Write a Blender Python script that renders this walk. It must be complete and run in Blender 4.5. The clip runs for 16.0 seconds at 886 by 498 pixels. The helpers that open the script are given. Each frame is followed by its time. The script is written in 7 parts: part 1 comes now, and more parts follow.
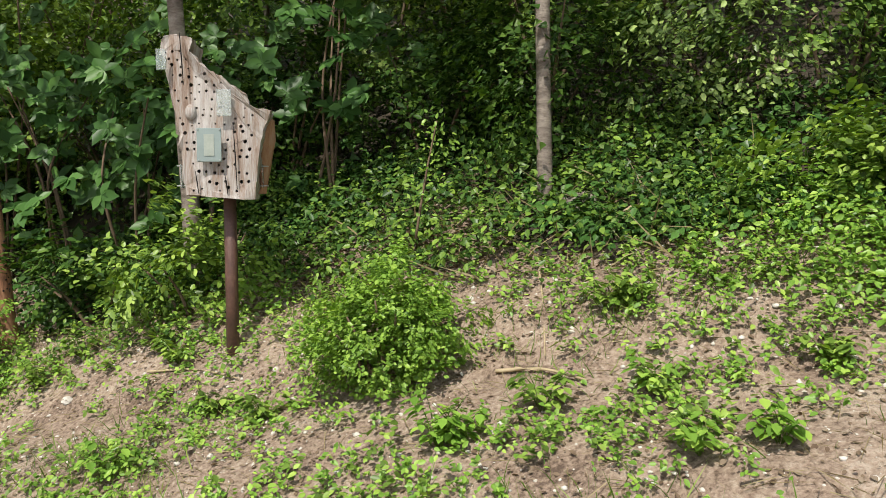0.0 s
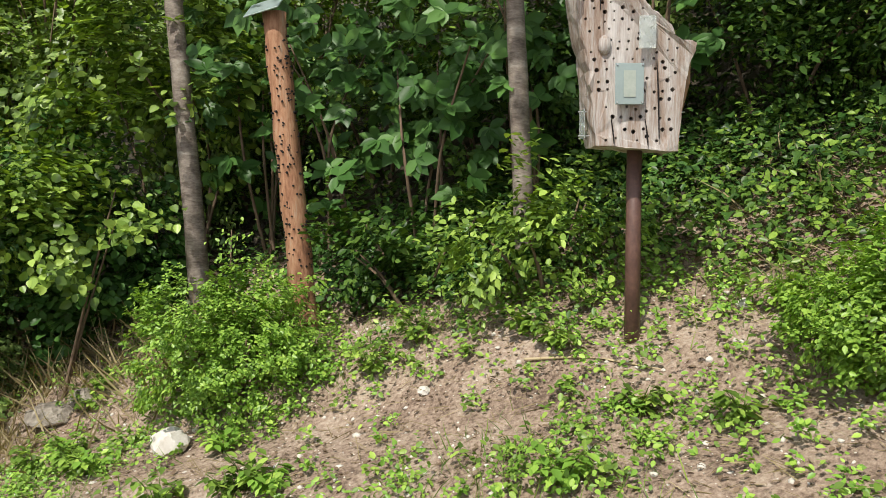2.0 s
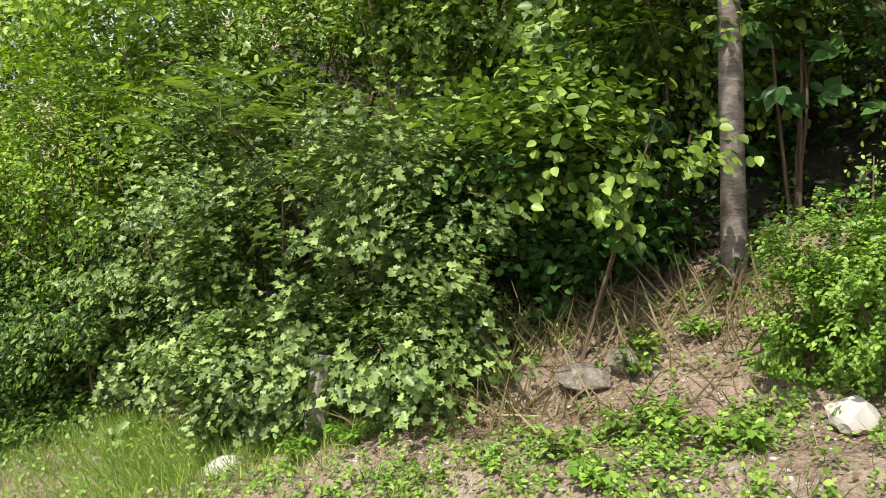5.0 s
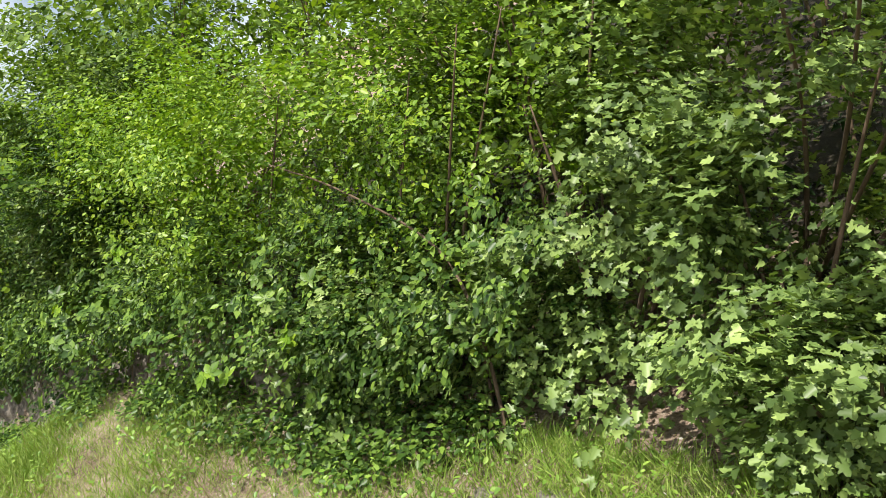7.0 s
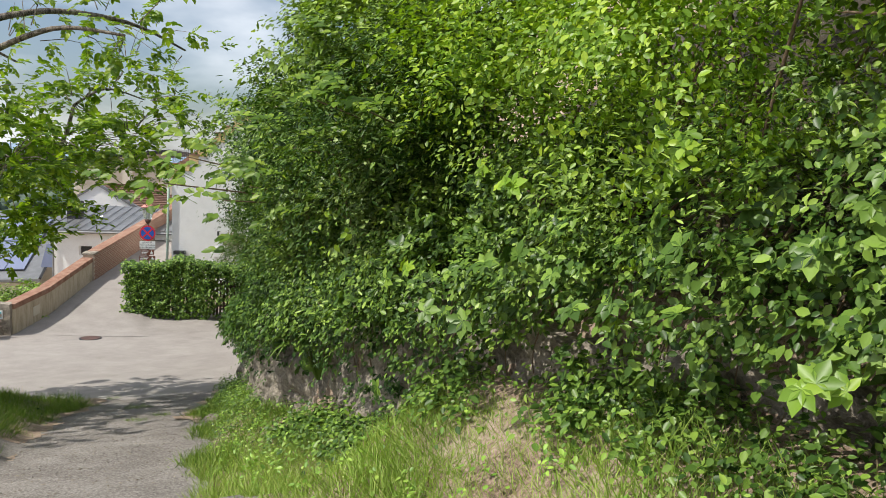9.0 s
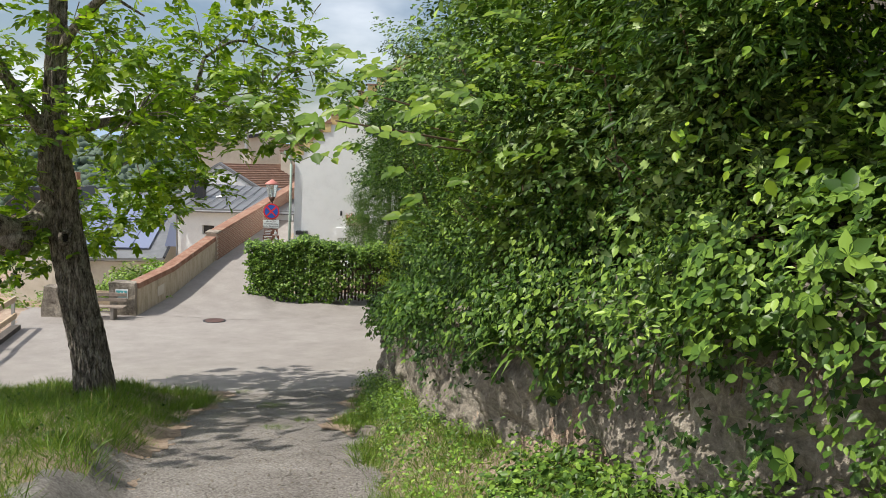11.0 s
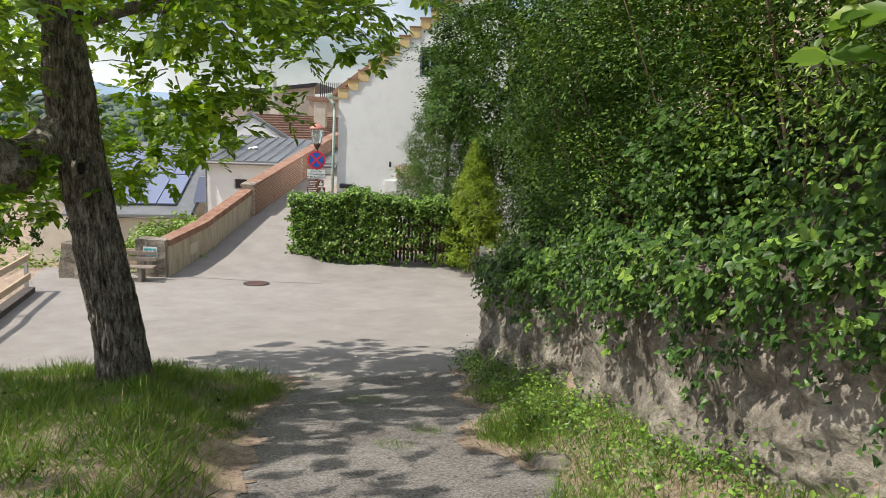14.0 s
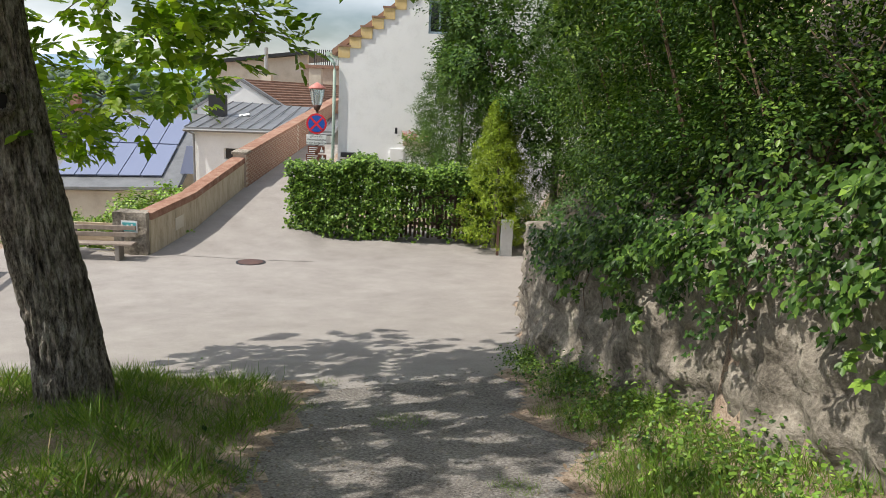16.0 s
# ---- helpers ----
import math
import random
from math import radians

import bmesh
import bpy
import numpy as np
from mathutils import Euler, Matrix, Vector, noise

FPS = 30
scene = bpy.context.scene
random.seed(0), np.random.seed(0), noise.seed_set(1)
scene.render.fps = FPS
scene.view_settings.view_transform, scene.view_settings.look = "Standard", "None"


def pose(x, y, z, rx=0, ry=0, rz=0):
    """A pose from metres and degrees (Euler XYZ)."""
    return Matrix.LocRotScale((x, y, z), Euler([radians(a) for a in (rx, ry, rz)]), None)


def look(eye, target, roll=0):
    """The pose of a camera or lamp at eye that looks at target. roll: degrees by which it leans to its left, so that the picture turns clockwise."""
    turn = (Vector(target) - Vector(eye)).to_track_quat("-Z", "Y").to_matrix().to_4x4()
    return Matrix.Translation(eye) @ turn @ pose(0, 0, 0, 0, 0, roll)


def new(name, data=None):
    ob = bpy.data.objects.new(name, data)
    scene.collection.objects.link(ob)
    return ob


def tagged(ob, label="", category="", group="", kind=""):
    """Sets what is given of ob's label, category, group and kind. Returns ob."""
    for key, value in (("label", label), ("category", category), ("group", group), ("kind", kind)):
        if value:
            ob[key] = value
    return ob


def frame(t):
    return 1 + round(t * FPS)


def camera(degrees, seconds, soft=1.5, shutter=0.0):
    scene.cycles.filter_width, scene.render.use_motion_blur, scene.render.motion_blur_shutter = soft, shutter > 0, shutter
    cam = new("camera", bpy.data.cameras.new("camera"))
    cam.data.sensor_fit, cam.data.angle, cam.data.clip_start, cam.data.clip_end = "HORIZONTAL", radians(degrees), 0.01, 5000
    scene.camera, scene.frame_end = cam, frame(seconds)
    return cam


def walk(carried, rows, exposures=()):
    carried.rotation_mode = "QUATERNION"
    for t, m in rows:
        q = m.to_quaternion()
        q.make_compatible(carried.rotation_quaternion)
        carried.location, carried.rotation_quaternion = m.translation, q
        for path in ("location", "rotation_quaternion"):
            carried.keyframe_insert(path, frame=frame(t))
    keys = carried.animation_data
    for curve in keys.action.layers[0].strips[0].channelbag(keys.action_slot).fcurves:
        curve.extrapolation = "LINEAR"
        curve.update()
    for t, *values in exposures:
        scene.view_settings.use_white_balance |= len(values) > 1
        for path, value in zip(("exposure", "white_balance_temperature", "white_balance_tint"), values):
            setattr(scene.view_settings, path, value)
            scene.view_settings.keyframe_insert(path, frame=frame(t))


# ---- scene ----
cam = camera(59.3, 16.0, soft=0.8)
PATH = [
    (0, (3.750, -2.401, 2.201), (86.30, 0.20, -18.51)),
    (0.5, (3.398, -2.094, 2.129), (86.21, 0.24, -16.31)),
    (1, (3.037, -1.839, 2.097), (86.22, 0.16, -14.40)),
    (1.5, (2.771, -1.595, 2.057), (86.34, 0.15, -13.10)),
    (2, (2.466, -1.323, 2.006), (86.34, 0.09, -12.49)),
    (2.5, (2.088, -1.065, 1.926), (86.25, 0.01, -12.09)),
    (3, (1.750, -0.750, 1.830), (86.05, -0.04, -11.28)),
    (5.3, (0.000, 0.000, 1.500), (87.50, -2.20, 0.10)),
    (5.5, (-0.201, 0.186, 1.498), (87.36, -2.16, 1.00)),
    (6, (-0.755, 0.625, 1.386), (87.17, -2.05, 3.49)),
    (6.5, (-1.266, 1.048, 1.248), (87.08, -2.11, 6.30)),
    (7, (-1.791, 1.443, 1.110), (86.97, -2.15, 9.61)),
    (7.5, (-2.317, 1.854, 1.015), (86.76, -2.16, 13.52)),
    (8, (-2.900, 2.292, 0.887), (86.15, -2.13, 17.83)),
    (8.5, (-3.411, 2.659, 0.766), (85.57, -2.24, 21.34)),
    (9, (-3.965, 3.126, 0.652), (84.91, -2.27, 24.55)),
    (9.5, (-4.506, 3.594, 0.554), (84.47, -2.22, 27.15)),
    (10, (-5.047, 4.062, 0.455), (84.24, -2.30, 29.36)),
    (12.5, (-7.791, 5.727, -0.095), (82.60, -2.24, 33.76)),
    (13, (-8.245, 6.081, -0.200), (82.00, -2.34, 33.77)),
    (13.5, (-8.784, 6.460, -0.352), (81.40, -2.35, 33.67)),
    (14, (-9.280, 6.798, -0.486), (80.80, -2.36, 33.57)),
    (14.5, (-9.763, 7.165, -0.606), (80.30, -2.26, 33.46)),
    (15, (-10.303, 7.575, -0.717), (79.70, -2.37, 33.27)),
    (15.5, (-10.728, 8.013, -0.852), (79.40, -2.38, 33.17)),
    (16, (-11.167, 8.480, -0.976), (79.10, -2.39, 32.97)),
]
walk(cam, [(t, pose(*p, *e)) for t, p, e in PATH], [(0, 0.03), (3, 0.12), (7, 0.2), (9, 0.0), (12.5, 0.0), (16, 0.06)])
# ---- light ----
TO_SUN = Vector((-0.62, -0.78, 0.0)).normalized() * math.cos(radians(55)) + Vector((0, 0, math.sin(radians(55))))
world = bpy.data.worlds.new("sky")
scene.world = world
world.use_nodes = True
wn = world.node_tree.nodes
sky = wn.new("ShaderNodeTexSky")
sky.sky_type = "NISHITA"
sky.sun_disc = False
sky.sun_elevation = radians(55)
sky.sun_rotation = math.atan2(TO_SUN.x, TO_SUN.y)
sky.air_density = 1.0
sky.dust_density = 2.0
sky_noise = wn.new("ShaderNodeTexNoise")
sky_noise.inputs["Scale"].default_value = 2.2
sky_noise.inputs["Detail"].default_value = 6.0
sky_map = wn.new("ShaderNodeMapping")
sky_map.inputs["Scale"].default_value = (1.0, 1.0, 2.6)
sky_tc = wn.new("ShaderNodeTexCoord")
sky_ramp = wn.new("ShaderNodeValToRGB")
sky_ramp.color_ramp.elements[0].position = 0.42
sky_ramp.color_ramp.elements[1].position = 0.68
sky_mix = wn.new("ShaderNodeMixRGB")
sky_mix.inputs["Color2"].default_value = (11.0, 11.3, 11.8, 1)
wl = world.node_tree.links
wl.new(sky_tc.outputs["Generated"], sky_map.inputs["Vector"])
wl.new(sky_map.outputs["Vector"], sky_noise.inputs["Vector"])
wl.new(sky_noise.outputs["Fac"], sky_ramp.inputs["Fac"])
wl.new(sky_ramp.outputs["Color"], sky_mix.inputs["Fac"])
wl.new(sky.outputs["Color"], sky_mix.inputs["Color1"])
wl.new(sky_mix.outputs["Color"], wn["Background"].inputs["Color"])
wn["Background"].inputs["Strength"].default_value = 0.12
sun = new("sun", bpy.data.lights.new("sun", "SUN"))
sun.data.energy = 4.6
sun.data.angle = radians(0.6)
sun.data.color = (1.0, 0.95, 0.86)
sun.matrix_world = look(TO_SUN * 60, (0, 0, 0))

# ---- materials ----
def shader(name, rough=0.8, metal=0.0):
    m = bpy.data.materials.new(name)
    m.use_nodes = True
    b = m.node_tree.nodes["Principled BSDF"]
    b.inputs["Roughness"].default_value = rough
    b.inputs["Metallic"].default_value = metal
    return m, m.node_tree.nodes, m.node_tree.links, b


def surface(name, stops, scale=4.0, fine=40.0, rough=0.85, bump=0.3, metal=0.0, stretch=(1, 1, 1), fine_amount=0.35, depth=0.02, span=(0.33, 0.67)):
    """A surface of several colours mixed by noise at two sizes, with relief."""
    m, nodes, links, b = shader(name, rough, metal)
    tc = nodes.new("ShaderNodeTexCoord")
    mp = nodes.new("ShaderNodeMapping")
    mp.inputs["Scale"].default_value = stretch
    links.new(tc.outputs["Object"], mp.inputs["Vector"])
    big = nodes.new("ShaderNodeTexNoise")
    big.inputs["Scale"].default_value = scale
    big.inputs["Detail"].default_value = 8
    big.inputs["Roughness"].default_value = 0.65
    small = nodes.new("ShaderNodeTexNoise")
    small.inputs["Scale"].default_value = fine
    small.inputs["Detail"].default_value = 5
    small.inputs["Roughness"].default_value = 0.7
    links.new(mp.outputs["Vector"], big.inputs["Vector"])
    links.new(mp.outputs["Vector"], small.inputs["Vector"])
    mix = nodes.new("ShaderNodeMix")
    mix.inputs["Factor"].default_value = fine_amount
    links.new(big.outputs["Fac"], mix.inputs["A"])
    links.new(small.outputs["Fac"], mix.inputs["B"])
    ramp = nodes.new("ShaderNodeValToRGB")
    els = ramp.color_ramp.elements
    lo, hi = span
    for i, c in enumerate(stops):
        p = lo + (hi - lo) * i / max(1, len(stops) - 1)
        e = els[i] if i < 2 else els.new(p)
        e.position = p
        e.color = (*c, 1)
    links.new(mix.outputs["Result"], ramp.inputs["Fac"])
    links.new(ramp.outputs["Color"], b.inputs["Base Color"])
    bp = nodes.new("ShaderNodeBump")
    bp.inputs["Strength"].default_value = bump
    bp.inputs["Distance"].default_value = depth
    links.new(mix.outputs["Result"], bp.inputs["Height"])
    links.new(bp.outputs["Normal"], b.inputs["Normal"])
    return m


def leaf_material(name, dark, mid, light, thin=0.35, rough=0.40, gloss=0.36):
    """Leaves: each one its own green, glossy above and letting light through."""
    m, nodes, links, b = shader(name, rough)
    b.inputs["Specular IOR Level"].default_value = gloss
    geo = nodes.new("ShaderNodeNewGeometry")
    ramp = nodes.new("ShaderNodeValToRGB")
    e = ramp.color_ramp.elements
    e[0].color, e[1].color = (*dark, 1), (*light, 1)
    k = e.new(0.55)
    k.color = (*mid, 1)
    links.new(geo.outputs["Random Per Island"], ramp.inputs["Fac"])
    n = nodes.new("ShaderNodeTexNoise")
    n.inputs["Scale"].default_value = 1.3
    hsv = nodes.new("ShaderNodeHueSaturation")
    mr = nodes.new("ShaderNodeMapRange")
    mr.inputs["To Min"].default_value = 0.7
    mr.inputs["To Max"].default_value = 1.3
    links.new(geo.outputs["Position"], n.inputs["Vector"])
    links.new(n.outputs["Fac"], mr.inputs["Value"])
    links.new(mr.outputs["Result"], hsv.inputs["Value"])
    links.new(ramp.outputs["Color"], hsv.inputs["Color"])
    links.new(hsv.outputs["Color"], b.inputs["Base Color"])
    t = nodes.new("ShaderNodeBsdfTranslucent")
    tint = nodes.new("ShaderNodeMixRGB")
    tint.blend_type = "MULTIPLY"
    tint.inputs["Fac"].default_value = 1
    tint.inputs["Color2"].default_value = (1.25, 1.3, 0.35, 1)
    links.new(hsv.outputs["Color"], tint.inputs["Color1"])
    links.new(tint.outputs["Color"], t.inputs["Color"])
    mx = nodes.new("ShaderNodeMixShader")
    mx.inputs["Fac"].default_value = thin * 0.55
    links.new(b.outputs["BSDF"], mx.inputs[1])
    links.new(t.outputs["BSDF"], mx.inputs[2])
    links.new(mx.outputs["Shader"], nodes["Material Output"].inputs["Surface"])
    return m


def plain(name, c, rough=0.6, metal=0.0):
    return surface(name, [tuple(x * 0.88 for x in c), c, tuple(min(1, x * 1.08) for x in c)], 3, 60, rough, 0.08, metal)


SOIL = surface("soil", [(0.125, 0.083, 0.058), (0.275, 0.196, 0.142), (0.385, 0.290, 0.216), (0.49, 0.395, 0.31)], 3.2, 46, 0.95, 1.0, depth=0.04, fine_amount=0.55, span=(0.39, 0.60))
# litter colour darkened to stand in for shade behind the foliage
DARK_LITTER = surface("leaf litter", [(0.025, 0.022, 0.014), (0.05, 0.04, 0.025), (0.085, 0.062, 0.04)], 5, 50, 0.95, 0.9, depth=0.04)
TURF = surface("turf", [(0.06, 0.08, 0.022), (0.10, 0.13, 0.035), (0.20, 0.18, 0.09), (0.28, 0.22, 0.14)], 1.6, 45, 0.95, 0.8, depth=0.03)
ASPHALT = surface("worn asphalt", [(0.20, 0.178, 0.162), (0.265, 0.24, 0.222), (0.315, 0.29, 0.268), (0.37, 0.345, 0.32)], 1.3, 48, 0.92, 0.45, depth=0.012, fine_amount=0.55, span=(0.34, 0.66))
GRAVEL = surface("gravel path", [(0.11, 0.097, 0.088), (0.20, 0.18, 0.163), (0.27, 0.247, 0.225), (0.38, 0.355, 0.33)], 1.1, 42, 0.95, 1.0, depth=0.03, fine_amount=0.72, span=(0.40, 0.60))
ROCK = surface("rough limestone", [(0.085, 0.072, 0.056), (0.185, 0.160, 0.128), (0.295, 0.258, 0.210), (0.43, 0.385, 0.32)], 2.2, 22, 0.93, 0.9, depth=0.07, fine_amount=0.42, span=(0.38, 0.62))
STONE = surface("pale stone", [(0.42, 0.38, 0.32), (0.60, 0.56, 0.49), (0.72, 0.69, 0.62)], 9, 60, 0.9, 0.5)
BARK = surface("grey bark", [(0.07, 0.06, 0.05), (0.15, 0.13, 0.11), (0.25, 0.22, 0.185)], 9, 50, 0.92, 0.6, stretch=(1, 1, 0.6))
SMOOTH_BARK = surface("smooth grey bark", [(0.06, 0.045, 0.034), (0.145, 0.115, 0.092), (0.25, 0.21, 0.172), (0.36, 0.32, 0.27)], 4, 30, 0.7, 0.5, stretch=(1, 1, 3.2), span=(0.36, 0.64))
WALNUT_BARK = surface("furrowed walnut bark", [(0.035, 0.028, 0.022), (0.15, 0.125, 0.10), (0.30, 0.26, 0.215), (0.46, 0.41, 0.35)], 9, 40, 0.95, 1.0, stretch=(1.7, 1.7, 0.6), depth=0.08, fine_amount=0.4, span=(0.40, 0.60))
TWIG = surface("brown twig", [(0.10, 0.065, 0.04), (0.20, 0.14, 0.09)], 14, 60, 0.9, 0.3)
DRY = surface("dry stalk", [(0.30, 0.23, 0.13), (0.48, 0.39, 0.24)], 14, 60, 0.9, 0.2)
GREY_WOOD = surface("weathered grey wood", [(0.15, 0.085, 0.05), (0.29, 0.22, 0.175), (0.40, 0.36, 0.33), (0.54, 0.51, 0.48)], 5, 45, 0.85, 0.9, stretch=(3.0, 3.0, 0.25), depth=0.014, span=(0.36, 0.62))
RED_WOOD = surface("peeled reddish log", [(0.09, 0.042, 0.024), (0.25, 0.115, 0.058), (0.38, 0.205, 0.115), (0.36, 0.265, 0.19)], 7, 55, 0.8, 0.6, stretch=(1.6, 1.6, 0.35), depth=0.012)
PALE_WOOD = surface("pale planed timber", [(0.36, 0.25, 0.15), (0.52, 0.40, 0.27), (0.60, 0.49, 0.36)], 5, 60, 0.7, 0.2, stretch=(0.4, 0.4, 3))
BENCH_WOOD = surface("weathered bench wood", [(0.15, 0.115, 0.09), (0.27, 0.22, 0.18), (0.36, 0.31, 0.26)], 6, 60, 0.8, 0.3)
FENCE_WOOD = surface("dark fence wood", [(0.045, 0.03, 0.022), (0.10, 0.065, 0.048)], 8, 60, 0.85, 0.3)
RUST = surface("brown painted steel", [(0.055, 0.028, 0.022), (0.10, 0.05, 0.038), (0.16, 0.085, 0.06)], 9, 70, 0.5, 0.2)
# near-black that stands for the shade inside holes and cracks
HOLE_SHADE = plain("hole shade", (0.008, 0.006, 0.005), 0.95)
BRICK = surface("old red brick", [(0.16, 0.072, 0.046), (0.26, 0.13, 0.085), (0.34, 0.20, 0.14), (0.36, 0.285, 0.23)], 3.2, 30, 0.92, 0.5)
MORTAR = surface("lime mortar", [(0.40, 0.32, 0.25), (0.52, 0.44, 0.36)], 6, 50, 0.95, 0.4)
PLASTER = surface("stained yellow plaster", [(0.17, 0.14, 0.10), (0.44, 0.37, 0.26), (0.55, 0.48, 0.36), (0.60, 0.54, 0.43)], 3.0, 40, 0.93, 0.3, stretch=(1.6, 1.6, 0.35))
WHITE = surface("white limewash", [(0.76, 0.77, 0.76), (0.85, 0.86, 0.85), (0.88, 0.89, 0.88)], 1.6, 26, 0.9, 0.5, depth=0.02)
YELLOW = surface("yellow plaster coping", [(0.50, 0.36, 0.14), (0.66, 0.50, 0.24), (0.70, 0.57, 0.32)], 3, 40, 0.9, 0.3)
CREAM = surface("cream render", [(0.50, 0.45, 0.36), (0.62, 0.57, 0.47), (0.68, 0.63, 0.54)], 1.2, 30, 0.92, 0.25)
TILE = surface("clay roof tile", [(0.20, 0.12, 0.085), (0.28, 0.17, 0.12), (0.35, 0.235, 0.175)], 2.5, 30, 0.9, 0.4)
ZINC = surface("grey sheet metal", [(0.17, 0.175, 0.18), (0.24, 0.245, 0.25), (0.30, 0.305, 0.31)], 1.5, 30, 0.42, 0.1, metal=0.5)
DARK = plain("dark metal", (0.03, 0.032, 0.036), 0.5, 0.3)
GALV = surface("galvanised steel", [(0.40, 0.42, 0.43), (0.52, 0.54, 0.55)], 9, 60, 0.42, 0.1, metal=0.7)
COPPER = surface("green copper", [(0.42, 0.56, 0.48), (0.52, 0.66, 0.58)], 6, 40, 0.7, 0.15)
SIGN_RED = plain("sign red", (0.62, 0.02, 0.04), 0.35)
SIGN_BLUE = plain("sign blue", (0.01, 0.085, 0.42), 0.35)
SIGN_WHITE = plain("sign white", (0.74, 0.76, 0.76), 0.4)
SIGN_BROWN = plain("sign brown", (0.15, 0.05, 0.03), 0.4)
TEAL = plain("teal print", (0.10, 0.42, 0.44), 0.5)
INK = plain("black ink", (0.03, 0.03, 0.03), 0.5)
# the sky's reflection is put into this pale blue base colour
PANEL, _n, _l, _b = shader("solar glass with sky tint", 0.28)
_b.inputs["Base Color"].default_value = (0.20, 0.23, 0.34, 1)
GLASS, _n, _l, _b = shader("window glass", 0.05)
_b.inputs["Base Color"].default_value = (0.02, 0.024, 0.028, 1)
CLEAR, _n, _l, _b = shader("clear plastic", 0.18)
_b.inputs["Base Color"].default_value = (0.80, 0.86, 0.84, 1)
_b.inputs["Transmission Weight"].default_value = 0.75
_b.inputs["IOR"].default_value = 1.25
MILK = plain("frosted plate", (0.27, 0.33, 0.32), 0.22)

LEAF_MAPLE = leaf_material("field maple leaf", (0.070, 0.118, 0.030), (0.190, 0.285, 0.076), (0.380, 0.500, 0.150), 0.3)
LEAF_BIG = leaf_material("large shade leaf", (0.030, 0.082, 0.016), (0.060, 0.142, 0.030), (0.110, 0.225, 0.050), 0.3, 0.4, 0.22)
LEAF_PRIVET = leaf_material("privet leaf", (0.11, 0.21, 0.030), (0.21, 0.36, 0.050), (0.34, 0.50, 0.085), 0.4)
LEAF_HERB = leaf_material("herb leaf", (0.11, 0.22, 0.03), (0.20, 0.36, 0.05), (0.36, 0.52, 0.09), 0.4)
# darker greens than the other leaves, with shade put into the colour
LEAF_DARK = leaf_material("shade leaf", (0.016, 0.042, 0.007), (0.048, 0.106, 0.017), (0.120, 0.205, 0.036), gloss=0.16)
LEAF_LIME = leaf_material("lime leaf", (0.060, 0.108, 0.016), (0.175, 0.285, 0.046), (0.375, 0.520, 0.100), 0.42)
LEAF_YELLOW = leaf_material("young yellow leaf", (0.120, 0.230, 0.020), (0.225, 0.375, 0.032), (0.385, 0.52, 0.045), 0.5)
LEAF_CREEPER = leaf_material("creeper leaf", (0.028, 0.068, 0.012), (0.088, 0.165, 0.026), (0.215, 0.335, 0.050), 0.22, 0.38, 0.24)
LEAF_WALNUT = leaf_material("walnut leaf", (0.08, 0.165, 0.018), (0.18, 0.30, 0.032), (0.34, 0.46, 0.055), 0.85)
LEAF_IVY = leaf_material("ivy leaf", (0.018, 0.050, 0.010), (0.052, 0.115, 0.022), (0.12, 0.205, 0.046), 0.2, 0.36, 0.22)
NEEDLE = leaf_material("conifer needle", (0.050, 0.105, 0.020), (0.095, 0.175, 0.034), (0.165, 0.26, 0.05), 0.15, 0.5, 0.2)
THUJA = leaf_material("thuja spray", (0.13, 0.20, 0.018), (0.24, 0.34, 0.025), (0.36, 0.46, 0.035), 0.3)
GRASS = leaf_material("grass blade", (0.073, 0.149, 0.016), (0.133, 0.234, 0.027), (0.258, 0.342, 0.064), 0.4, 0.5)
# paler than GRASS: sunlight on the open verge is put into the colour
SUNNY_MEADOW = leaf_material("meadow grass paled for sun", (0.16, 0.27, 0.035), (0.27, 0.40, 0.07), (0.42, 0.50, 0.14), 0.4, 0.55)
STRAW = leaf_material("dry grass", (0.187, 0.145, 0.068), (0.306, 0.246, 0.128), (0.408, 0.340, 0.200), 0.3, 0.7)
DEAD = leaf_material("dead leaf", (0.122, 0.079, 0.050), (0.202, 0.144, 0.094), (0.302, 0.238, 0.173), 0.15, 0.8)

# ---- plan ----
A_S, A_Q = Vector((-0.786, 0.618, 0)), Vector((0.618, 0.786, 0))


def on(s, q, z=0.0):
    """Along the path s, towards the hill q."""
    return A_S * s + A_Q * q + Vector((0, 0, z))


def far(u, v, z):
    """Across u and away v, for the things round the square."""
    return Vector((-11.17 + 0.8389 * u - 0.5443 * v, 8.48 + 0.5443 * u + 0.8389 * v, z))


def to_sq(x, y):
    return -0.786 * x + 0.618 * y, 0.618 * x + 0.786 * y


def to_uv(x, y):
    dx, dy = x + 11.17, y - 8.48
    return 0.8389 * dx + 0.5443 * dy, -0.5443 * dx + 0.8389 * dy


PATH_S = (-60, -30, -4.43, -1.84, 0.27, 2.3, 4.3, 6.5, 9.66, 14, 17.69, 20.3, 22, 25, 29, 33, 36, 60)
PATH_Z = (9.0, 4.9, 0.70, 0.33, -0.03, -0.41, -0.76, -1.08, -1.63, -2.54, -3.28, -3.85, -4.15, -4.6, -4.95, -5.03, -4.87, -4.87)
BANK_Q = (1.2, 2.0, 2.6, 3.0, 3.5, 3.8, 4.2, 4.8, 13, 40)
BANK_Z = (0, 0.2, 0.5, 0.68, 0.80, 1.02, 1.23, 1.57, 6.8, 20)
WALL_S = (2, 4, 8.5, 11, 14.4, 17, 19.5, 22.3, 25, 27.2, 28.6, 32, 36, 60)
WALL_Q = (3.7, 3.25, 2.75, 2.55, 2.5, 3.0, 3.5, 4.05, 5.05, 6.05, 6.9, 8.9, 11.5, 14)


def smooth(a, b, x):
    t = np.clip((x - a) / (b - a), 0, 1)
    return t * t * (3 - 2 * t)


